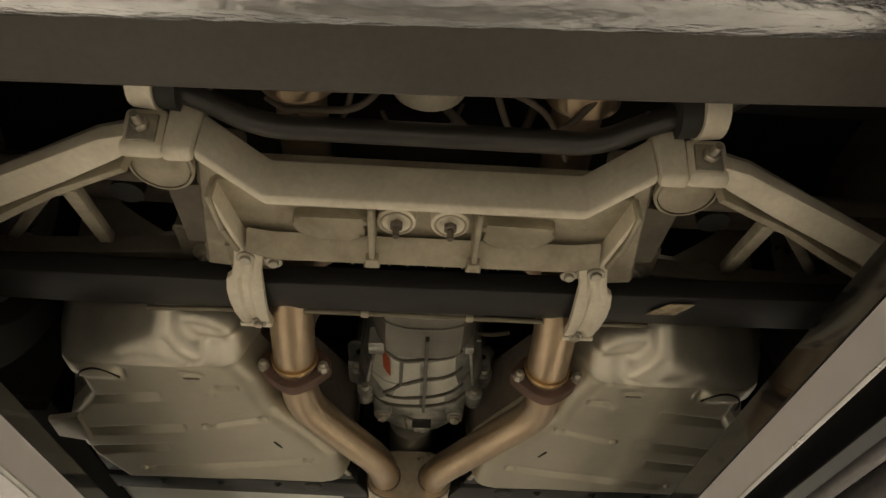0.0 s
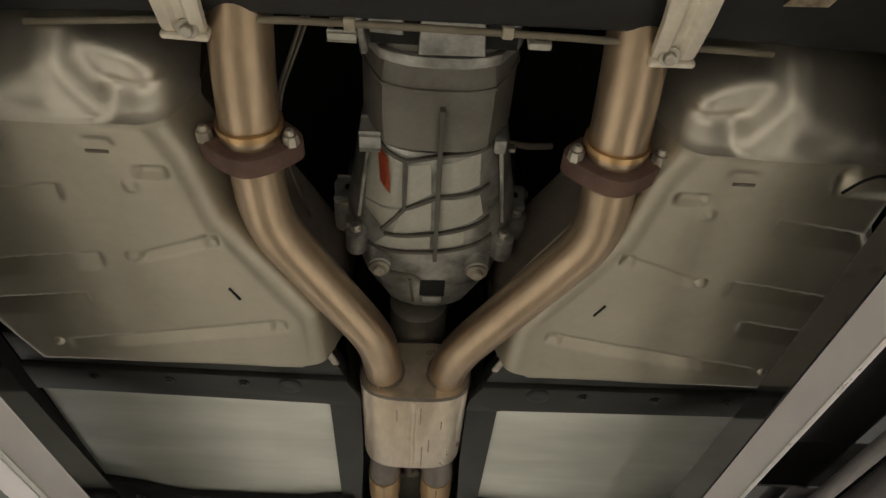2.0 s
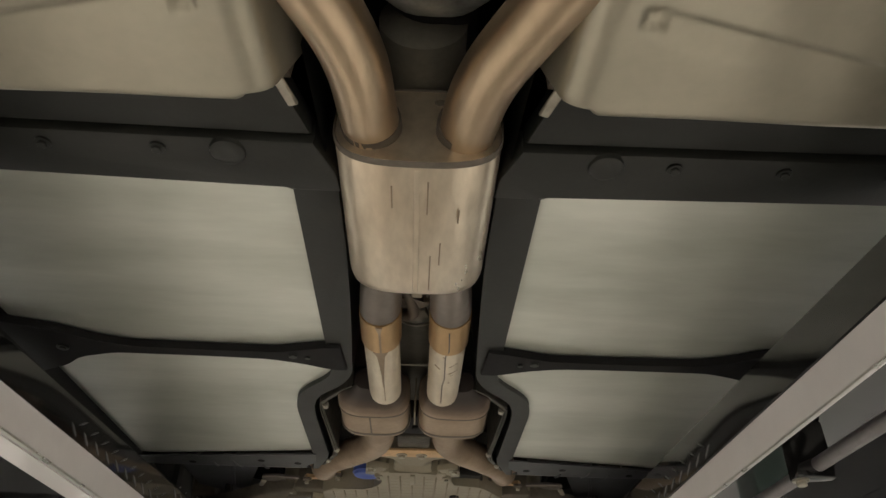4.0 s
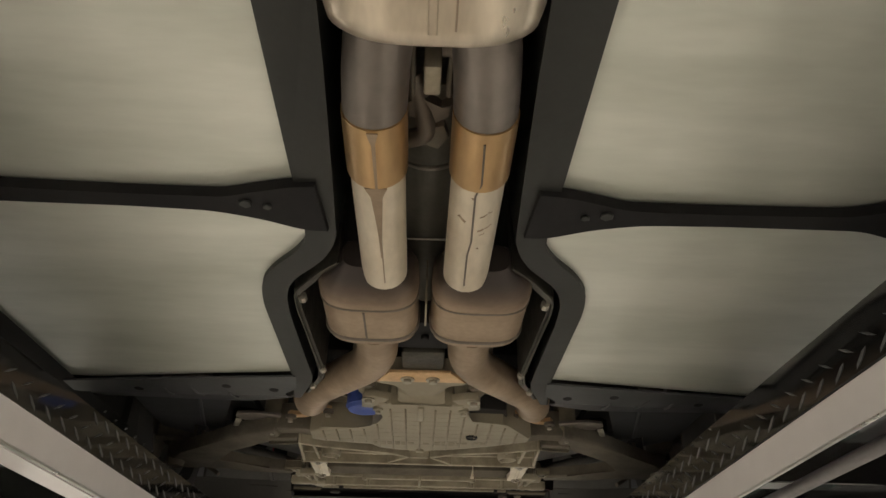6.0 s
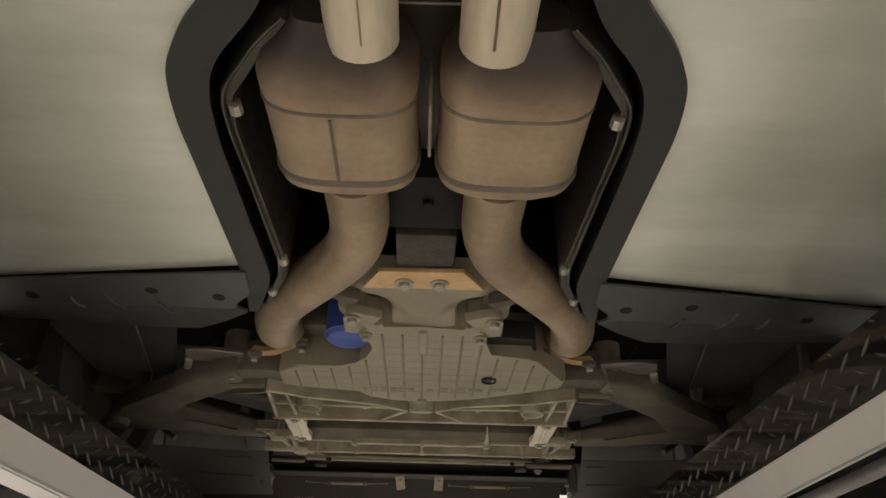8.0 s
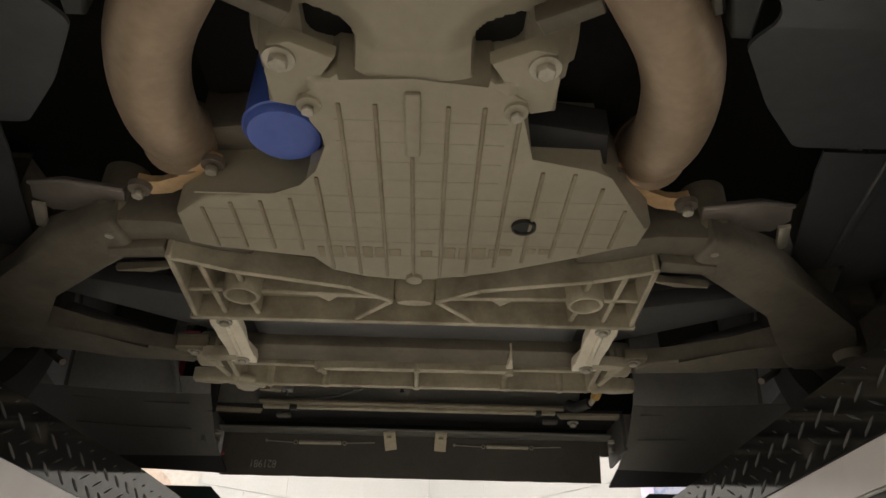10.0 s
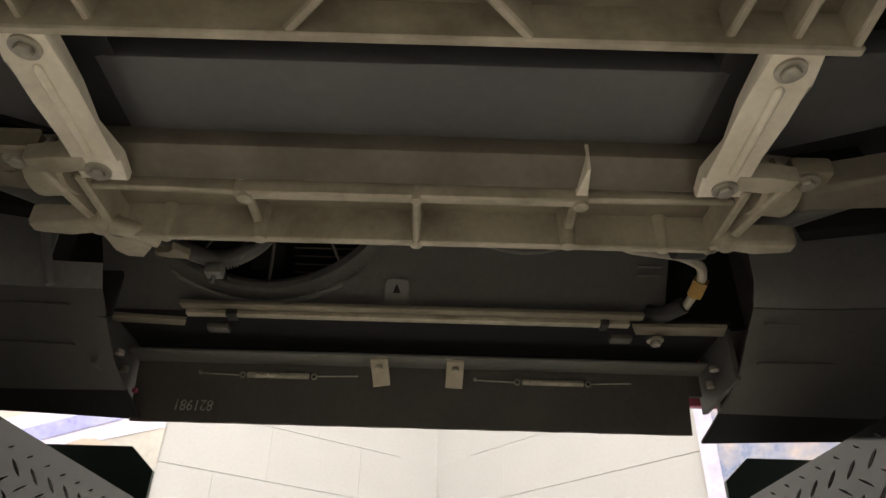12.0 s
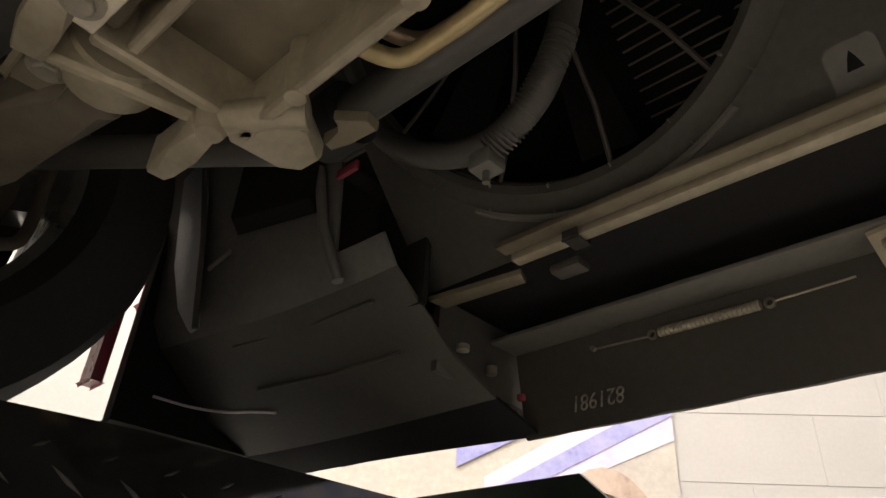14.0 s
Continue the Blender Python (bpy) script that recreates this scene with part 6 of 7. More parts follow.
for s in (-1, 1):
    lca = thing("front_control_arm", (s * 0.5, 4.2, 2.03), "grimy cast aluminium A-shaped front lower control arm", "control arm", "front control arms")
    part("rear_limb", slab(mirror([(0.350, 3.980), (0.362, 3.905), (0.396, 3.915), (0.462, 3.951), (0.548, 4.037), (0.655, 4.130), (0.705, 4.19), (0.725, 4.25), (0.70, 4.30), (0.64, 4.302), (0.605, 4.27), (0.588, 4.225), (0.568, 4.176), (0.510, 4.102), (0.405, 3.996)], s), 2.026, 2.062, 0.012, 3), ARM, lca)
    part("front_limb", slab(mirror([(0.368, 4.306), (0.44, 4.281), (0.520, 4.238), (0.566, 4.196), (0.61, 4.19), (0.66, 4.25), (0.655, 4.300), (0.608, 4.284), (0.570, 4.305), (0.500, 4.322), (0.378, 4.344)], s), 2.0275, 2.058, 0.010, 3), ARM, lca)
    part("ball_joint", spin([(2.010, 0.012), (2.012, 0.022), (2.03, 0.026), (2.08, 0.026)], (s * 0.695, 4.22, 0), "z", 20), ARM, lca)
    part("knuckle", box(s * 0.68, s * 0.73, 4.16, 4.27, 2.08, 2.32, 0.012), ARM, lca)
    part("end_link", tube([(s * 0.60, 4.335, 2.02), (s * 0.66, 4.37, 2.06), (s * 0.68, 4.37, 2.16)], 0.006, 10, 0.03), STEEL_DARK, lca)

sway = thing("front_anti_roll_bar", (0, 4.455, 2.06), "black front anti-roll bar behind the fan shroud", "anti-roll bar")
part("bar", tube([(-0.62, 4.33, 2.12), (-0.42, 4.446, 2.095), (-0.36, 4.461, 2.074), (0.36, 4.461, 2.074), (0.42, 4.446, 2.095), (0.62, 4.33, 2.12)], 0.0145, 16, 0.05), LINER, sway)
for s in (-1, 1):
    part("bush", tube([(s * 0.30, 4.461, 2.074), (s * 0.335, 4.461, 2.074)], 0.024, 20), RUBBER, sway)

# ---- radiator and shroud ----
SHROUD_Y, SHROUD_Z, SLOPE = 4.70, 2.082, radians(50)


def on_shroud(u, v, w=0.0):
    """A place on the tilted shroud: u across, v up the slope, w out towards the rear."""
    c, s = math.cos(SLOPE), math.sin(SLOPE)
    return Vector((u, SHROUD_Y - v * c - w * s, SHROUD_Z + v * s - w * c))


shroud = thing("fan_shroud", (0, 4.66, 2.08), "black plastic radiator fan shroud with round openings", "fan shroud")
FAN_U, FAN_V, FAN_R = -0.228, 0.247, 0.200
LEFT, RIGHT, UP = -0.46, 0.36, 0.47
angles = sorted([2 * math.pi * k / 48 for k in range(48)] + [math.atan2(v - FAN_V, u - FAN_U) % (2 * math.pi) for u, v in ((LEFT, 0.0), (RIGHT, 0.0), (RIGHT, UP), (LEFT, UP))])
bm = bmesh.new()
rays = []
for a in angles:
    c, n = math.cos(a), math.sin(a)
    far = min((((RIGHT if c > 0 else LEFT) - FAN_U) / c) if abs(c) > 1e-6 else 9, (((UP if n > 0 else 0.0) - FAN_V) / n) if abs(n) > 1e-6 else 9)
    rays.append((bm.verts.new(on_shroud(FAN_U + c * FAN_R, FAN_V + n * FAN_R)), bm.verts.new(on_shroud(FAN_U + c * far, FAN_V + n * far))))
for k in range(len(rays)):
    a, b = rays[k], rays[(k + 1) % len(rays)]
    bm.faces.new((a[0], a[1], b[1], b[0]))
bmesh.ops.solidify(bm, geom=bm.faces[:], thickness=0.004)
part("sheet", bm, GREYPLASTIC, shroud)


def ring_lip(u, v, r, w, thick, lo=0, hi=360):
    n = 40
    pts = [on_shroud(u + math.cos(radians(lo + (hi - lo) * k / n)) * r, v + math.sin(radians(lo + (hi - lo) * k / n)) * r, w) for k in range(n + 1)]
    return tube(pts, thick, 8, cap=False)


bm = bmesh.new()
loft_rows = [(0.0, -0.012), (0.001, 0.006), (0.008, 0.011), (0.020, 0.009), (0.028, 0.001)]
band = [[bm.verts.new(on_shroud(FAN_U + math.cos(radians(a)) * (FAN_R + r), FAN_V + math.sin(radians(a)) * (FAN_R + r), w)) for r, w in loft_rows] for a in range(175, 371, 5)]
for a, b in zip(band, band[1:]):
    for k in range(4):
        bm.faces.new((a[k], b[k], b[k + 1], a[k + 1]))
bmesh.ops.solidify(bm, geom=bm.faces[:], thickness=0.002)
part("opening_lip", bm, GREYPLASTIC, shroud, "dusty rounded lip of the fan opening")
part("outer_lip", ring_lip(FAN_U, FAN_V, FAN_R + 0.031, 0.0, 0.004, 235, 300), GREYPLASTIC, shroud)
for a0, bend in ((205, 10), (240, 12), (272, 14), (303, 14), (335, 12)):
    pts = [on_shroud(FAN_U + math.cos(radians(a0 + bend * (1 - f))) * FAN_R * f, FAN_V + math.sin(radians(a0 + bend * (1 - f))) * FAN_R * f, -0.006) for f in (0.22, 0.5, 0.75, 1.0)]
    part("strut", tube(pts, 0.0024, 8), BLACK, shroud)
part("pressed_ring", ring_lip(0.150, 0.250, 0.150, -0.0020, 0.0042, 225, 320), GREYPLASTIC, shroud)
for k in range(9):
    a = radians(205 + 17 * k)
    p, q2 = on_shroud(FAN_U + math.cos(a) * FAN_R, FAN_V + math.sin(a) * FAN_R, 0.008), on_shroud(FAN_U + math.cos(a) * (FAN_R + 0.028), FAN_V + math.sin(a) * (FAN_R + 0.028), 0.004)
    part("lip_rib", tube([p, q2], 0.0014, 6), GREYPLASTIC, shroud)
bm = bmesh.new()
outer = [(-0.050, 0.006), (-0.016, 0.006), (-0.016, 0.050), (-0.020, 0.056), (-0.046, 0.056), (-0.050, 0.050)]
loft(bm, [[bm.verts.new(on_shroud(u, v, w)) for u, v in outer] for w in (0.0005, 0.0025)])
part("key_tab", bm, GREYPLASTIC, shroud)
bm = bmesh.new()
loft(bm, [[bm.verts.new(on_shroud(u, v, w)) for u, v in ((-0.0390, 0.035), (-0.0280, 0.035), (-0.0310, 0.044), (-0.0335, 0.049), (-0.0360, 0.044))] for w in (0.0022, 0.0031)])
part("key_slot", bm, VOID, shroud, "dark key-shaped slot")
inset = part("slot", spin([(-0.001, 0.001), (-0.001, 0.005), (0.001, 0.005)], (0, 0, 0), "z", 14), VOID, shroud)
inset.data.transform(Matrix.Translation(on_shroud(0.143, 0.120, 0.0015)) @ Matrix.Rotation(-SLOPE, 4, "X"))
for k in range(2):
    a, b = on_shroud(0.316, 0.071 + 0.013 * k, 0.003), on_shroud(0.350, 0.072 + 0.013 * k, 0.003)
    part("vent_bar", tube([a, b], 0.002, 6), GREYPLASTIC, shroud)

fan = thing("cooling_fan", tuple(on_shroud(FAN_U, FAN_V, -0.03)), "black cooling fan in the shroud opening", "fan")
part("hub", tube([on_shroud(FAN_U, FAN_V, -0.02), on_shroud(FAN_U, FAN_V, -0.06)], 0.045, 24), MATTE, fan)
for k in range(7):
    a = 2 * math.pi * k / 7 + 0.25
    bm = bmesh.new()
    corners = [(0.050, -0.18, -0.03), (0.190, -0.16, -0.025), (0.193, 0.10, -0.045), (0.050, 0.16, -0.05)]
    vs = [bm.verts.new(on_shroud(FAN_U + math.cos(a + da) * rr, FAN_V + math.sin(a + da) * rr, w)) for rr, da, w in corners]
    bm.faces.new(vs)
    bmesh.ops.solidify(bm, geom=bm.faces[:], thickness=0.003)
    part("blade", bm, MATTE, fan)
rad = thing("radiator", (0, 4.74, 2.1), "dark radiator core with fine pale fin edges", "radiator")
bm = bmesh.new()
vs = [bm.verts.new(on_shroud(u, v, -0.09)) for u, v in ((-0.45, -0.02), (0.40, -0.02), (0.40, 0.47), (-0.45, 0.47))]
bm.faces.new(vs)
bmesh.ops.solidify(bm, geom=bm.faces[:], thickness=0.02)
part("core", bm, VOID, rad)
for s in (-1, 1):
    part("side_plate", box(s * 0.37, s * 0.498, 4.735, 4.742, 2.0925, 2.355, 0.001), VOID, rad)
for k in range(24):
    v = 0.02 + 0.013 * k
    part("fin_edge", tube([on_shroud(-0.20, v, -0.085), on_shroud(0.02, v, -0.085)], 0.0014, 4), STEEL_DARK, rad)

hose = thing("coolant_hose", (-0.25, 4.57, 2.06), "dusty ribbed black hose sagging before the fan", "hose")
HOSE = [(-0.40, 4.55, 2.19), (-0.385, 4.56, 2.160), (-0.325, 4.56, 2.107), (-0.258, 4.56, 2.083), (-0.212, 4.56, 2.104), (-0.185, 4.555, 2.155), (-0.165, 4.545, 2.22)]
part("hose", tube(HOSE, 0.0115, 14, 0.06), LINER, hose)
for k in range(26):
    f = k / 25
    a, b, c = (Vector(HOSE[n]) for n in (3, 4, 5))
    at = a * (1 - f) ** 2 + (b + Vector((0.0, 0, -0.010))) * 2 * f * (1 - f) + c * f * f
    way = ((b - a) * (1 - f) + (c - b) * f).normalized() * 0.0008
    part("hose_ring", tube([at - way, at + way], 0.0126, 14), LINER, hose)
part("hose_tee", box(-0.272, -0.250, 4.550, 4.570, 2.062, 2.078, 0.003), GREYPLASTIC, hose)
part("hose_nipple", tube([(-0.261, 4.56, 2.063), (-0.261, 4.56, 2.052)], 0.003, 8), GREYPLASTIC, hose)
lines = thing("cooler_line", (-0.2, 4.47, 2.04), "yellow-tan metal cooler line looped under the anti-roll bar", "pipe")
part("line", tube([(-0.236, 4.384, 2.066), (-0.233, 4.412, 2.050), (-0.222, 4.436, 2.049), (-0.175, 4.438, 2.049), (-0.128, 4.435, 2.049), (-0.103, 4.425, 2.050), (-0.098, 4.409, 2.054), (-0.097, 4.384, 2.068)], 0.0060, 12, 0.012), STRAW, lines)
part("line", tube([(-0.228, 4.384, 2.076), (-0.224, 4.421, 2.065), (-0.212, 4.444, 2.064), (-0.172, 4.446, 2.064), (-0.132, 4.443, 2.064), (-0.112, 4.429, 2.066), (-0.108, 4.384, 2.080)], 0.0055, 12, 0.012), STEEL_BROWN, lines, "dull brown inner run of the line")
acl = thing("air_conditioning_line", (0.38, 4.6, 2.1), "pale metal pipe with brass union nut", "pipe")
part("pipe", tube([(0.225, 4.475, 2.110), (0.26, 4.52, 2.096), (0.343, 4.55, 2.106), (0.377, 4.572, 2.105), (0.383, 4.592, 2.098), (0.382, 4.612, 2.092)], 0.0066, 14, 0.015), PALETAPE, acl)
part("union_nut", tube([(0.383, 4.596, 2.097), (0.381, 4.622, 2.089)], 0.0112, 6), BRASS, acl, "brass union nut")
part("nipple", tube([(0.381, 4.620, 2.090), (0.373, 4.65, 2.080)], 0.006, 12), PALETAPE, acl)
part("elbow", tube([(0.372, 4.642, 2.083), (0.350, 4.675, 2.082), (0.335, 4.688, 2.094)], 0.0115, 12, 0.02), RUBBER, acl, "black rubber elbow")

# ---- lower rail and air dam ----
lr = thing("radiator_support_rail", (0, 4.71, 2.07), "dusty pale-grey steel support rail under the radiator", "rail")
part("rail", box(-0.340, 0.322, 4.664, 4.681, 2.075, 2.082, 0.002), CAST_DIRT_SHADE, lr)
part("rail_lip", box(-0.335, 0.305, 4.6815, 4.695, 2.069, 2.0785, 0.002), CAST, lr)
for s, plan in ((-1, [(-0.449, 4.690), (-0.339, 4.702), (-0.346, 4.720), (-0.446, 4.713)]), (1, [(0.307, 4.682), (0.443, 4.677), (0.448, 4.707), (0.319, 4.709)])):
    part("end_bracket", slab(plan, 2.066, 2.072, 0.002), CAST_DIRT_SHADE, lr, "thin grimy end bracket")
    part("bracket_foot", box(s * 0.295 - 0.014, s * 0.295 + 0.018, 4.704, 4.724, 2.057, 2.066, 0.003), BLACK, lr)
    part("rail_clip", box(s * 0.262, s * 0.274, 4.678, 4.699, 2.066, 2.080, 0.002), RUBBER, lr)
part("bracket_bolt", hexbolt(0.348, 4.713, 2.062, 0.008, 0.008), ZINC, lr)
# Matte black here gives the recess its shade by colour.
part("closing_panel", box(-0.46, 0.46, 4.700, 4.842, 2.086, 2.092, 0.001), MATTE, lr)

dam = thing("air_dam", (0, 4.85, 1.965), "black rubber front air dam with springs and cream tabs", "air dam")
bm = bmesh.new()
cols = []
for i in range(33):
    x = -0.452 + 0.886 * i / 32
    wob = 0.0012 * math.sin(i * 1.9)
    cols.append([bm.verts.new((x, y, z)) for y, z in ((4.839, 2.058), (4.857 + wob, 1.966 + 0.0008 * math.sin(i * 2.3)), (4.862 + wob, 1.966), (4.850, 2.058))])
for a, b in zip(cols, cols[1:]):
    for k in range(4):
        bm.faces.new((a[k], a[(k + 1) % 4], b[(k + 1) % 4], b[k]))
bm.faces.new(cols[0][::-1])
bm.faces.new(cols[-1])
part("flap", bm, BLACK, dam)
part("top_rail", box(-0.455, 0.455, 4.796, 4.847, 2.0585, 2.064, 0.002), GREYPLASTIC, dam, "dusty dark top rail")
part("back_wall", box(-0.455, 0.455, 4.836, 4.846, 2.0645, 2.0855, 0.001), MATTE, dam)
for x, lean in ((-0.0765, 9), (0.044, -3)):
    hang = Matrix.Translation((x + 0.0135, 0, 2.056)) @ Matrix.Rotation(radians(-lean), 4, "Y") @ Matrix.Translation((-x - 0.0135, 0, -2.056))
    tab = bmesh.new()
    side = [(4.800, 2.0580), (4.800, 2.0540), (4.803, 2.0515), (4.8285, 2.0220), (4.8320, 2.0230), (4.810, 2.0580)]
    loft(tab, [[tab.verts.new((u, y, z)) for y, z in side] for u in (x, x + 0.0015, x + 0.0255, x + 0.027)])
    tab.transform(hang)
    part("tab", tab, CREAM, dam, "cream plastic tab")
    part("tab_eye", spin([(2.0440, 0.001), (2.0433, 0.0035), (2.0427, 0.0055), (2.0480, 0.0058)], (x + 0.0135, 4.8075, 0), "z", 16), PALETAPE, dam)
for x0 in (-0.350, 0.090):
    part("wire", tube([(x0, 4.840, 2.041), (x0 + 0.065, 4.838, 2.038)], 0.0012, 6), ZINC, dam)
    part("wire", tube([(x0 + 0.185, 4.838, 2.039), (x0 + 0.252, 4.840, 2.042)], 0.0012, 6), ZINC, dam)
    for hx in (x0 + 0.068, x0 + 0.182):
        part("hook", spin([(-0.0015, 0.0032), (-0.0015, 0.0052), (0.0015, 0.0052), (0.0015, 0.0032)], (hx, 4.838, 2.0385), "y", 12, False), ZINC, dam)
    part("coil_spring", tube([(x0 + 0.076, 4.837, 2.0385), (x0 + 0.174, 4.837, 2.0385)], 0.0046, 12), PALETAPE, dam, "pale coil spring")
    for k in range(22):
        part("coil", spin([(-0.0009, 0.0044), (0, 0.0055), (0.0009, 0.0044)], (x0 + 0.079 + 0.0044 * k, 4.837, 2.0385), "x", 10, False), PALETAPE, dam)
    part("wire_end", spin([(-0.003, 0.001), (-0.003, 0.003), (0.002, 0.003)], (x0, 4.839, 2.041), "y", 10), ZINC, dam)

# chalk number, written upside down on the flap
txt = bpy.data.curves.new("chalk_number", "FONT")
txt.body = "821981"
txt.size, txt.extrude = 0.026, 0.0003
txt_ob = new("chalk_text", txt)
bpy.context.view_layer.update()
me = bpy.data.meshes.new_from_object(txt_ob.evaluated_get(bpy.context.evaluated_depsgraph_get()))
bpy.data.objects.remove(txt_ob)
me.transform(Matrix.Translation((-0.322, 4.8475, 1.998)) @ Matrix.Rotation(radians(-8.5), 4, "X") @ Matrix.Rotation(radians(90), 4, "X") @ Matrix.Rotation(radians(180), 4, "Z") @ Matrix.Diagonal((0.80, 1.0, 1, 1)))
bm = bmesh.new()
bm.from_mesh(me)
part("chalk_number", bm, CHALK, dam, "faint chalk number 821981 written upside down")

for s in (-1, 1):
    ln = thing("wheel_liner", (s * 0.6, 4.7, 1.98), "black plastic wheel-arch liner beside the air dam", "wheel liner", "wheel liners")
    bm = bmesh.new()
    grid = []
    fwd = 0.0 if s < 0 else 0.036
    prof = [(4.862 + fwd, 1.969), (4.848 + fwd, 1.968), (4.785 + fwd * 0.6, 1.984), (4.72, 2.01), (4.63, 2.08), (4.61, 2.11), (4.60, 2.22), (4.57, 2.36)]
    for i in range(13):
        x = (0.436 if s < 0 else 0.462) + (0.426 if s < 0 else 0.40) * i / 12
        t = i / 12
        grid.append([bm.verts.new((s * x, y - 0.034 * t ** 1.6, z + 0.012 * math.sin(3 * t + k) * 0.4)) for k, (y, z) in enumerate(prof)])
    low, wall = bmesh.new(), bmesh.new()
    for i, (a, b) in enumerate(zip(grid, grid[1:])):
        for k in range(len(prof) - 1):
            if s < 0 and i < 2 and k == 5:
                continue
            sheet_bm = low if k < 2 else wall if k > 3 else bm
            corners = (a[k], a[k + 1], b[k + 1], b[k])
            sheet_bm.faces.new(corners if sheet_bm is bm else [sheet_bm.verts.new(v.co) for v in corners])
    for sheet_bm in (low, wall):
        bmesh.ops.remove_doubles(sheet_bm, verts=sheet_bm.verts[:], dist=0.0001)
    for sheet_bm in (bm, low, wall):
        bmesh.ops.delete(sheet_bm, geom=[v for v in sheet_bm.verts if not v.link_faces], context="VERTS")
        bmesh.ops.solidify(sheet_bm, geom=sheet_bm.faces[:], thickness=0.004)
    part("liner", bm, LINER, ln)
    # Light from the wheel opening is put into the panel's paler colour.
    part("upper_panel", wall, LINER_WALL, ln, "upright panel of the liner, side light put into its grey")
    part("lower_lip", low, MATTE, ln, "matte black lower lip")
    part("outer_cover", box(s * 0.850, s * 0.866, 4.560, 4.84, 1.980, 2.36, 0.003), VOID, ln)
    # Strip made pale by colour for the light past the tyre.
    section([[(s * xx, yy, z), (s * (xx + ww), yy + 0.12 * ww, z), (s * (xx + ww), yy + 0.006 + 0.12 * ww, z), (s * xx, yy + 0.006, z)] for xx, yy, z, ww in ((0.716, 4.576, 2.070, 0.022), (0.714, 4.566, 2.11, 0.062), (0.715, 4.555, 2.178, 0.091), (0.724, 4.546, 2.25, 0.088), (0.735, 4.537, 2.31, 0.074))], LINER_LIT, "edge_strip", ln, "outer strip of the liner, outside light put into its pale colour", 0.002)
    part("strip_joint", tube([(s * 0.712, 4.574, 2.066), (s * 0.711, 4.555, 2.178), (s * 0.731, 4.535, 2.31)], 0.004, 8), BLACK, ln)
    part("panel_rib", tube([(s * 0.710, 4.570, 2.142), (s * 0.682, 4.580, 2.162)], 0.003, 8), LINER_WALL, ln)
    part("upper_cover", slab(mirror([(0.52, 4.575), (0.63, 4.545), (0.655, 4.57), (0.54, 4.60)], s), 2.165, 2.30, 0.006), VOID, ln, "black upper cover")
    for zz, yy in ((2.062, 4.650), (2.022, 4.695)):
        part("crease", tube([(s * 0.48, yy - 0.006, zz - 0.004), (s * 0.60, yy - 0.004, zz), (s * 0.72, yy - 0.020, zz + 0.002)], 0.0022, 8), LINER, ln)
    # Added pale bead in place of a gap that lets bright wall show.
    part("edge_bead", tube([(s * 0.715, 4.702, 2.002), (s * 0.752, 4.694, 2.008), (s * 0.80, 4.684, 2.013), (s * 0.835, 4.654, 2.017), (s * 0.848, 4.604, 2.021)], 0.0019, 8, 0.02), LIFT_GREY, ln, "pale bead added for the slit of light at the liner edge")
    bm = slab(mirror([(0.456, 4.715), (0.464, 4.715), (0.468, 4.862), (0.460, 4.866)], s), 2.002, 2.084, 0.002)
    part("side_wall", bm, LINER, ln)
    if s > 0:
        part("corner_plate", box(0.4345, 0.4555, 4.842, 4.850, 2.024, 2.084, 0.002), BLACK, ln)
    if s < 0:
        part("reflector", box(-0.506, -0.472, 4.592, 4.598, 2.192, 2.204, 0.002), RED, ln, "small pinkish-red reflector")
        # Unseen bracket, added to carry the reflector.
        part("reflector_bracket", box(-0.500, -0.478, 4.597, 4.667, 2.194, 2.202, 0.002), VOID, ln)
        # Black sheet put behind the liner opening in place of its shade.
        part("recess", box(-0.515, -0.430, 4.664, 4.672, 2.05, 2.36, 0.002), VOID, ln, "black sheet added behind the opening for its shade")
        part("post", tube([(-0.530, 4.586, 2.215), (-0.512, 4.592, 2.13), (-0.492, 4.606, 2.068)], 0.006, 10), LINER_WALL, ln)
    bm = bmesh.new()
    prof = [(4.93, 2.04), (4.74, 2.05), (4.70, 2.12), (4.69, 2.36), (4.93, 2.36)]
    lo = [bm.verts.new((s * 0.50, y, z)) for y, z in prof]
    hi = [bm.verts.new((s * 0.512, y, z)) for y, z in prof]
    bm.faces.new(lo)
    bm.faces.new(hi[::-1])
    for i in range(5):
        bm.faces.new((lo[i], hi[i], hi[(i + 1) % 5], lo[(i + 1) % 5]))
    part("inner_wall", bm, BLACK, ln)
    part("push_pin", spin([(1.985, 0.004), (1.986, 0.007), (1.992, 0.007)], (s * 0.434, 4.729, 0.036), "z", 12), ZINC, ln)
    part("push_pin", spin([(1.975, 0.004), (1.976, 0.006), (1.985, 0.006)], (s * 0.452, 4.796, 0.046), "z", 12), ZINC, ln)
    part("bumper_return", box(s * (0.47 if s < 0 else 0.51), s * 0.86, 4.870 + fwd, 4.93, 2.012, 2.10, 0.006), BLACK, ln)
    if s < 0:
        part("red_corner", box(-0.4535, -0.4455, 4.841, 4.849, 2.006, 2.014, 0.002), RED, ln, "small red painted corner")

# ---- wheels ----


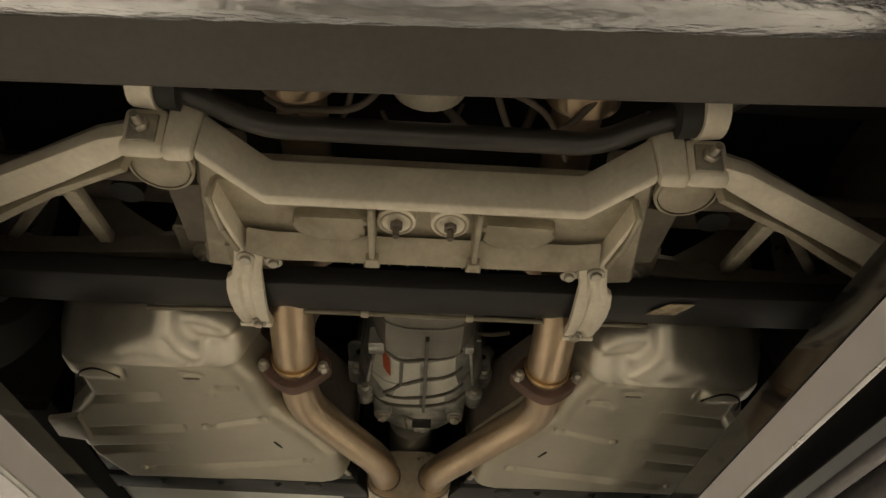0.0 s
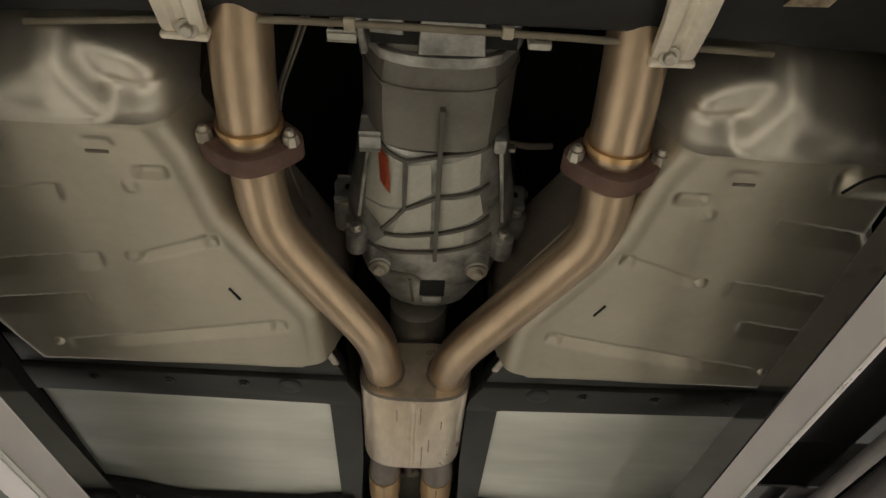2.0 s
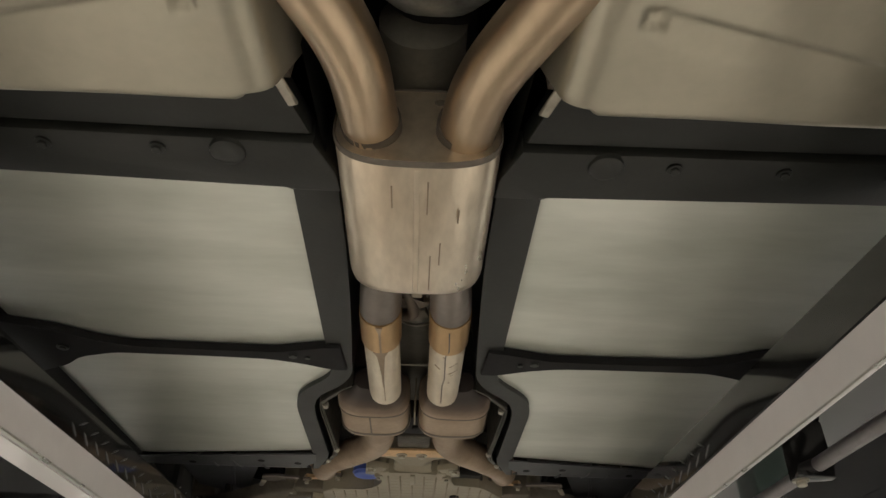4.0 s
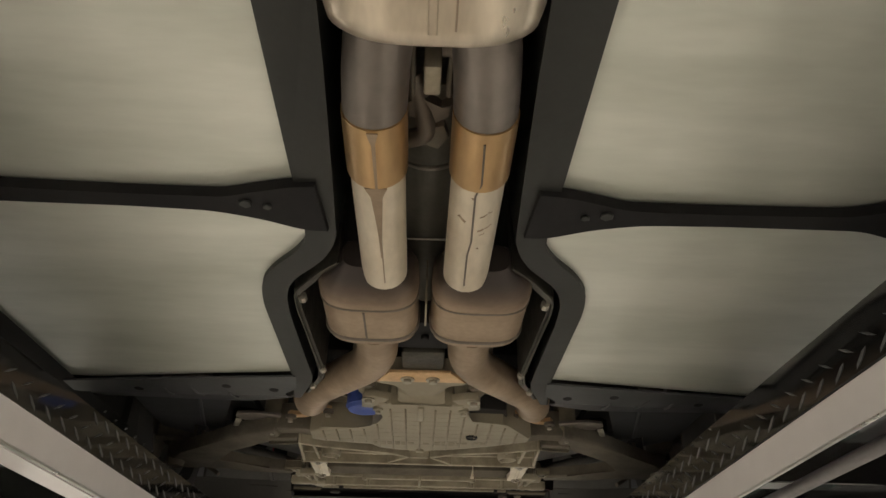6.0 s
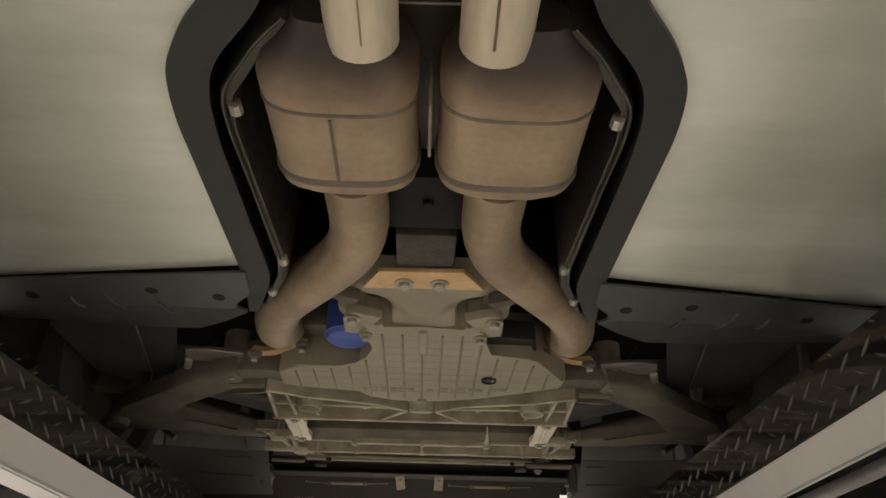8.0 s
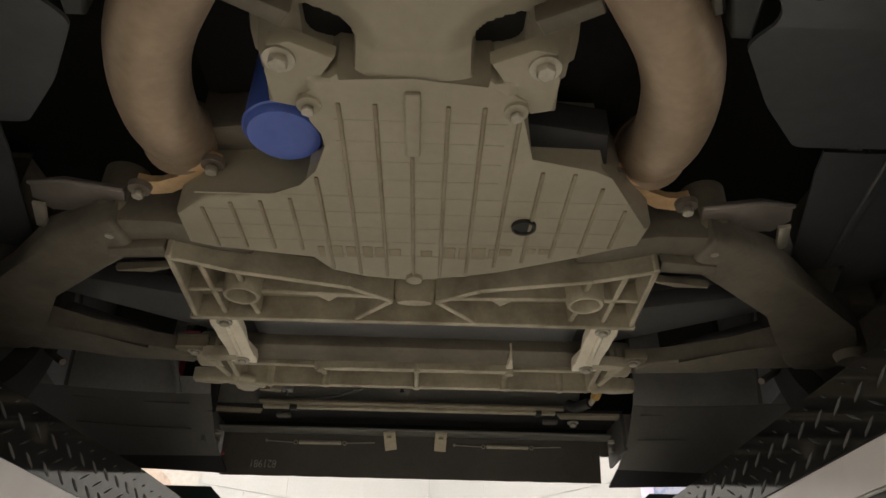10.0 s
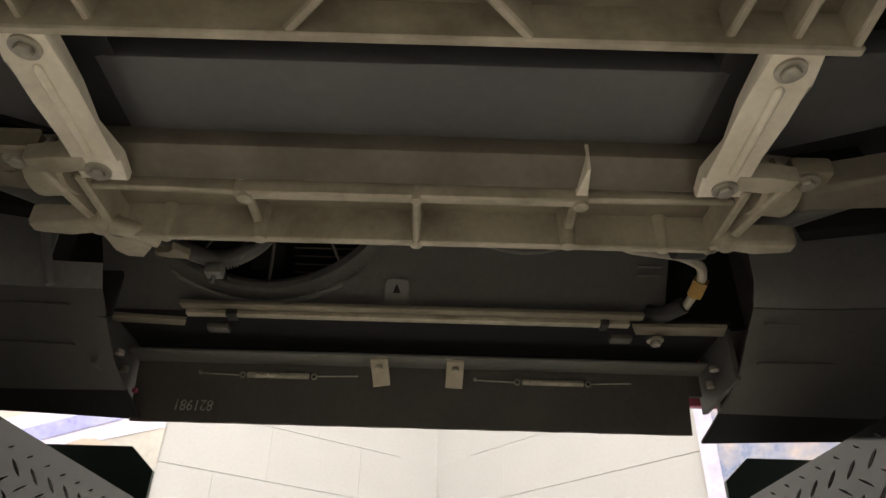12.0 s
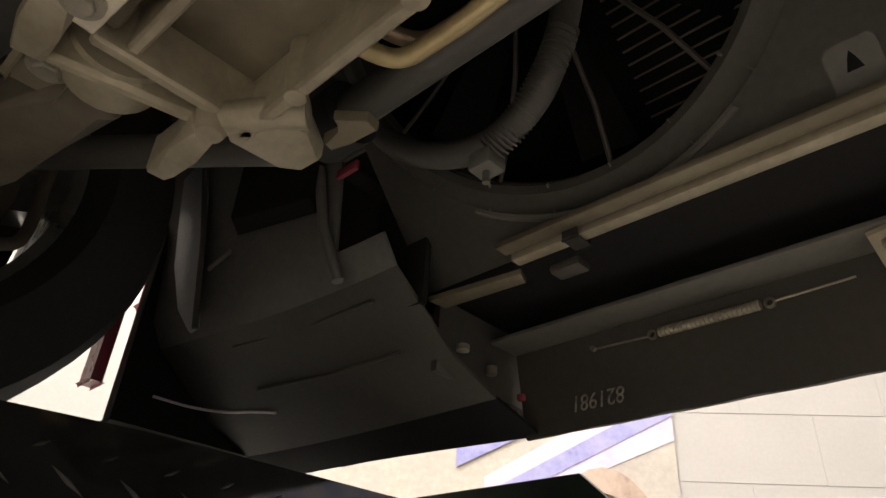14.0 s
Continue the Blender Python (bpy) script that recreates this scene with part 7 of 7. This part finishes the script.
def wheel(x, y, r, w, s, group, ground):
    wl = thing("wheel", (x, y, ground), "black tyre on a silver alloy wheel, standing on the runway", "wheel", group)
    c = (x, y, ground + r)
    half = w / 2
    prof = [(-half * 0.8, r * 0.66), (-half, r * 0.74), (-half * 1.02, r * 0.86), (-half * 0.9, r * 0.965), (-half * 0.7, r * 0.995), (half * 0.7, r * 0.995), (half * 0.9, r * 0.965), (half * 1.02, r * 0.86), (half, r * 0.74), (half * 0.8, r * 0.66)]
    tyre = part("tyre", spin(prof, c, "x", 64, False), RUBBER, wl)
    bm = bmesh.new()
    for k in range(4):
        u = -half * 0.5 + half * k / 3
        grow(bm, spin([(u - 0.004, r * 0.99), (u - 0.004, r * 0.9965), (u + 0.004, r * 0.9965), (u + 0.004, r * 0.99)], c, "x", 64, False))
    part("tread_groove", bm, BLACK, tyre)
    rim = part("rim", spin([(-half * 0.82, r * 0.67), (-half * 0.85, r * 0.70), (-half * 0.7, r * 0.64), (half * 0.7, r * 0.62), (half * 0.85, r * 0.70), (half * 0.82, r * 0.67)], c, "x", 64, False), RIM, wl, "silver alloy rim")
    for k in range(5):
        m = Matrix.Translation(c) @ Matrix.Rotation(2 * math.pi * k / 5, 4, "X")
        part("spoke", box(s * half * 0.35, s * half * 0.7, -0.03, 0.03, 0.03, r * 0.655, 0.008, 2, m), RIM, rim)
    part("wheel_face", spin([(s * half * 0.68, 0.02), (s * half * 0.70, r * 0.63), (s * half * 0.74, r * 0.63), (s * half * 0.74, 0.02)], c, "x", 48), BLACK, rim)
    part("brake_disc", spin([(-0.012, 0.06), (-0.012, r * 0.5), (0.012, r * 0.5), (0.012, 0.06)], (x - s * half * 0.2, y, ground + r), "x", 48), STEEL_DARK, wl)
    part("hub", spin([(-0.06, 0.03), (-0.06, 0.06), (0.05, 0.065)], (x, y, ground + r), "x", 24), STEEL_DARK, wl)
    return wl


for s in (-1, 1):
    wheel(s * 0.822, 4.212, 0.309, 0.245, s, "front wheels", 1.857 if s < 0 else 1.868)
    wheel(s * 0.800, 1.565, 0.334, 0.275, s, "rear wheels", 1.857 if s < 0 else 1.868)

# ---- pictures on the wall ----


def wall_point(along, d, z, out):
    p = CORNER + along * d + out * 0.004
    return Vector((p.x, p.y, z))


def picture(name, along, out, d0, d1, z0, z1, base, label, shapes):
    pic = thing(name, tuple(wall_point(along, d0, z0, out)), label, "poster", "posters on the wall")

    def patch(pname, quad, material, lift):
        bm = bmesh.new()
        vs = [bm.verts.new(wall_point(along, d0 + (d1 - d0) * u, z0 + (z1 - z0) * v, out) + Vector((*out, 0)) * lift) for u, v in quad]
        bm.faces.new(vs)
        ext = bmesh.ops.extrude_face_region(bm, geom=bm.faces[:])
        bmesh.ops.translate(bm, verts=[v for v in ext["geom"] if isinstance(v, bmesh.types.BMVert)], vec=Vector((*out, 0)) * 0.002)
        part(pname, bm, material, pic)
    patch("sheet", ((0, 0), (1, 0), (1, 1), (0, 1)), base, 0.0)
    for k, (quad, material) in enumerate(shapes):
        patch("printed_shape", quad, material, 0.0025 * (k + 1))
    return pic


P_PALE = surface("poster_pale_print", (0.56, 0.53, 0.47), (0.42, 0.40, 0.38), 0.3, 0, 5, 60, 0.8, 0.0)
P_BLUE = surface("poster_blue_print", (0.30, 0.31, 0.60), (0.45, 0.46, 0.68), 0.3, 0, 9, 60, 0.8, 0.0)
P_LILAC = surface("poster_lilac_print", (0.66, 0.64, 0.78), (0.5, 0.47, 0.62), 0.3, 0, 9, 60, 0.8, 0.0)
P_BROWN = surface("poster_brown_print", (0.42, 0.33, 0.27), (0.6, 0.5, 0.42), 0.3, 0, 7, 60, 0.8, 0.0)
P_STEEL = surface("poster_blue_grey_print", (0.24, 0.29, 0.44), (0.52, 0.45, 0.42), 0.3, 0, 14, 60, 0.95, 0.0)
P_YELLOW = surface("poster_yellow_print", (0.85, 0.55, 0.05), (0.75, 0.42, 0.05), 0.3, 0, 9, 60, 0.6, 0.0)
P_GREY = surface("poster_grey_print", (0.42, 0.40, 0.36), (0.52, 0.5, 0.46), 0.3, 0, 9, 60, 0.8, 0.0)


def arc_band(cu, cv, ru, rv, a0, a1, thick, n=14):
    outer = [(cu + ru * math.cos(radians(a0 + (a1 - a0) * k / n)), cv + rv * math.sin(radians(a0 + (a1 - a0) * k / n))) for k in range(n + 1)]
    inner_l = [(cu + (ru - thick) * math.cos(radians(a0 + (a1 - a0) * k / n)), cv + (rv - thick) * math.sin(radians(a0 + (a1 - a0) * k / n))) for k in range(n + 1)]
    return outer + inner_l[::-1]


picture("wall_poster", WEST, EAST, 1.20, 2.25, 1.75, 2.95, P_PALE, "large pale poster with blue stripes and a brown arch shape",
        [(((0.0, 0.50), (0.0, 0.66), (0.52, 0.40), (0.52, 0.30)), P_LILAC), (((0.0, 0.56), (0.0, 0.61), (0.50, 0.37), (0.50, 0.33)), P_BLUE), (((0.0, 0.68), (0.0, 0.75), (0.6, 0.47), (0.6, 0.42)), P_BLUE),
         (arc_band(0.20, 0.16, 0.17, 0.27, 0, 180, 0.06), P_BROWN), (((0.09, 0.0), (0.31, 0.0), (0.31, 0.20), (0.20, 0.30), (0.09, 0.20)), P_GREY)])
picture("wall_poster", EAST, WEST, 1.29, 2.4, 1.75, 2.95, P_STEEL, "large blue-grey poster with a yellow brush stroke",
        [(((0.0, 0.0), (0.05, 0.0), (0.05, 1.0), (0.0, 1.0)), P_LILAC), (((0.1, 0.62), (0.45, 0.44), (0.62, 0.50), (0.50, 0.54), (0.42, 0.50), (0.12, 0.68)), P_YELLOW), (((0.6, 0.2), (1.0, 0.2), (1.0, 0.8), (0.5, 0.8)), P_GREY)])

# ---- single blocks of the two walls that face the car ----
BW, BH, GAP, SEAM = 0.400, 0.200, 0.003, 0.0004


def lay_blocks(parent, along, out, z_first, count_u, z_last, shift):
    """Courses of blocks, each proud of the recessed joints."""
    me_full = bpy.data.meshes.new("block")
    bm = box(SEAM / 2, BW - SEAM / 2, 0.0, 0.0065, GAP / 2, BH - GAP / 2, 0.0)
    bm.to_mesh(me_full)
    bm.free()
    me_full.materials.append(BLOCK)
    row = 0
    z = z_first
    while z < z_last:
        for i in range(count_u):
            d = i * BW + (0.5 * BW if row % 2 else 0.0) + shift
            p = CORNER + along * d
            ob = new("block", me_full)
            ob.matrix_world = Matrix(((along.x, -out.x, 0, p.x), (along.y, -out.y, 0, p.y), (0, 0, 1, z), (0, 0, 0, 1)))
            ob.parent = parent
        z += BH
        row += 1


lay_blocks(wall_north_west, WEST, EAST, 1.836, 5, 3.1, 0.0)
lay_blocks(wall_north_east, EAST, WEST, 1.836, 5, 3.1, 0.02)
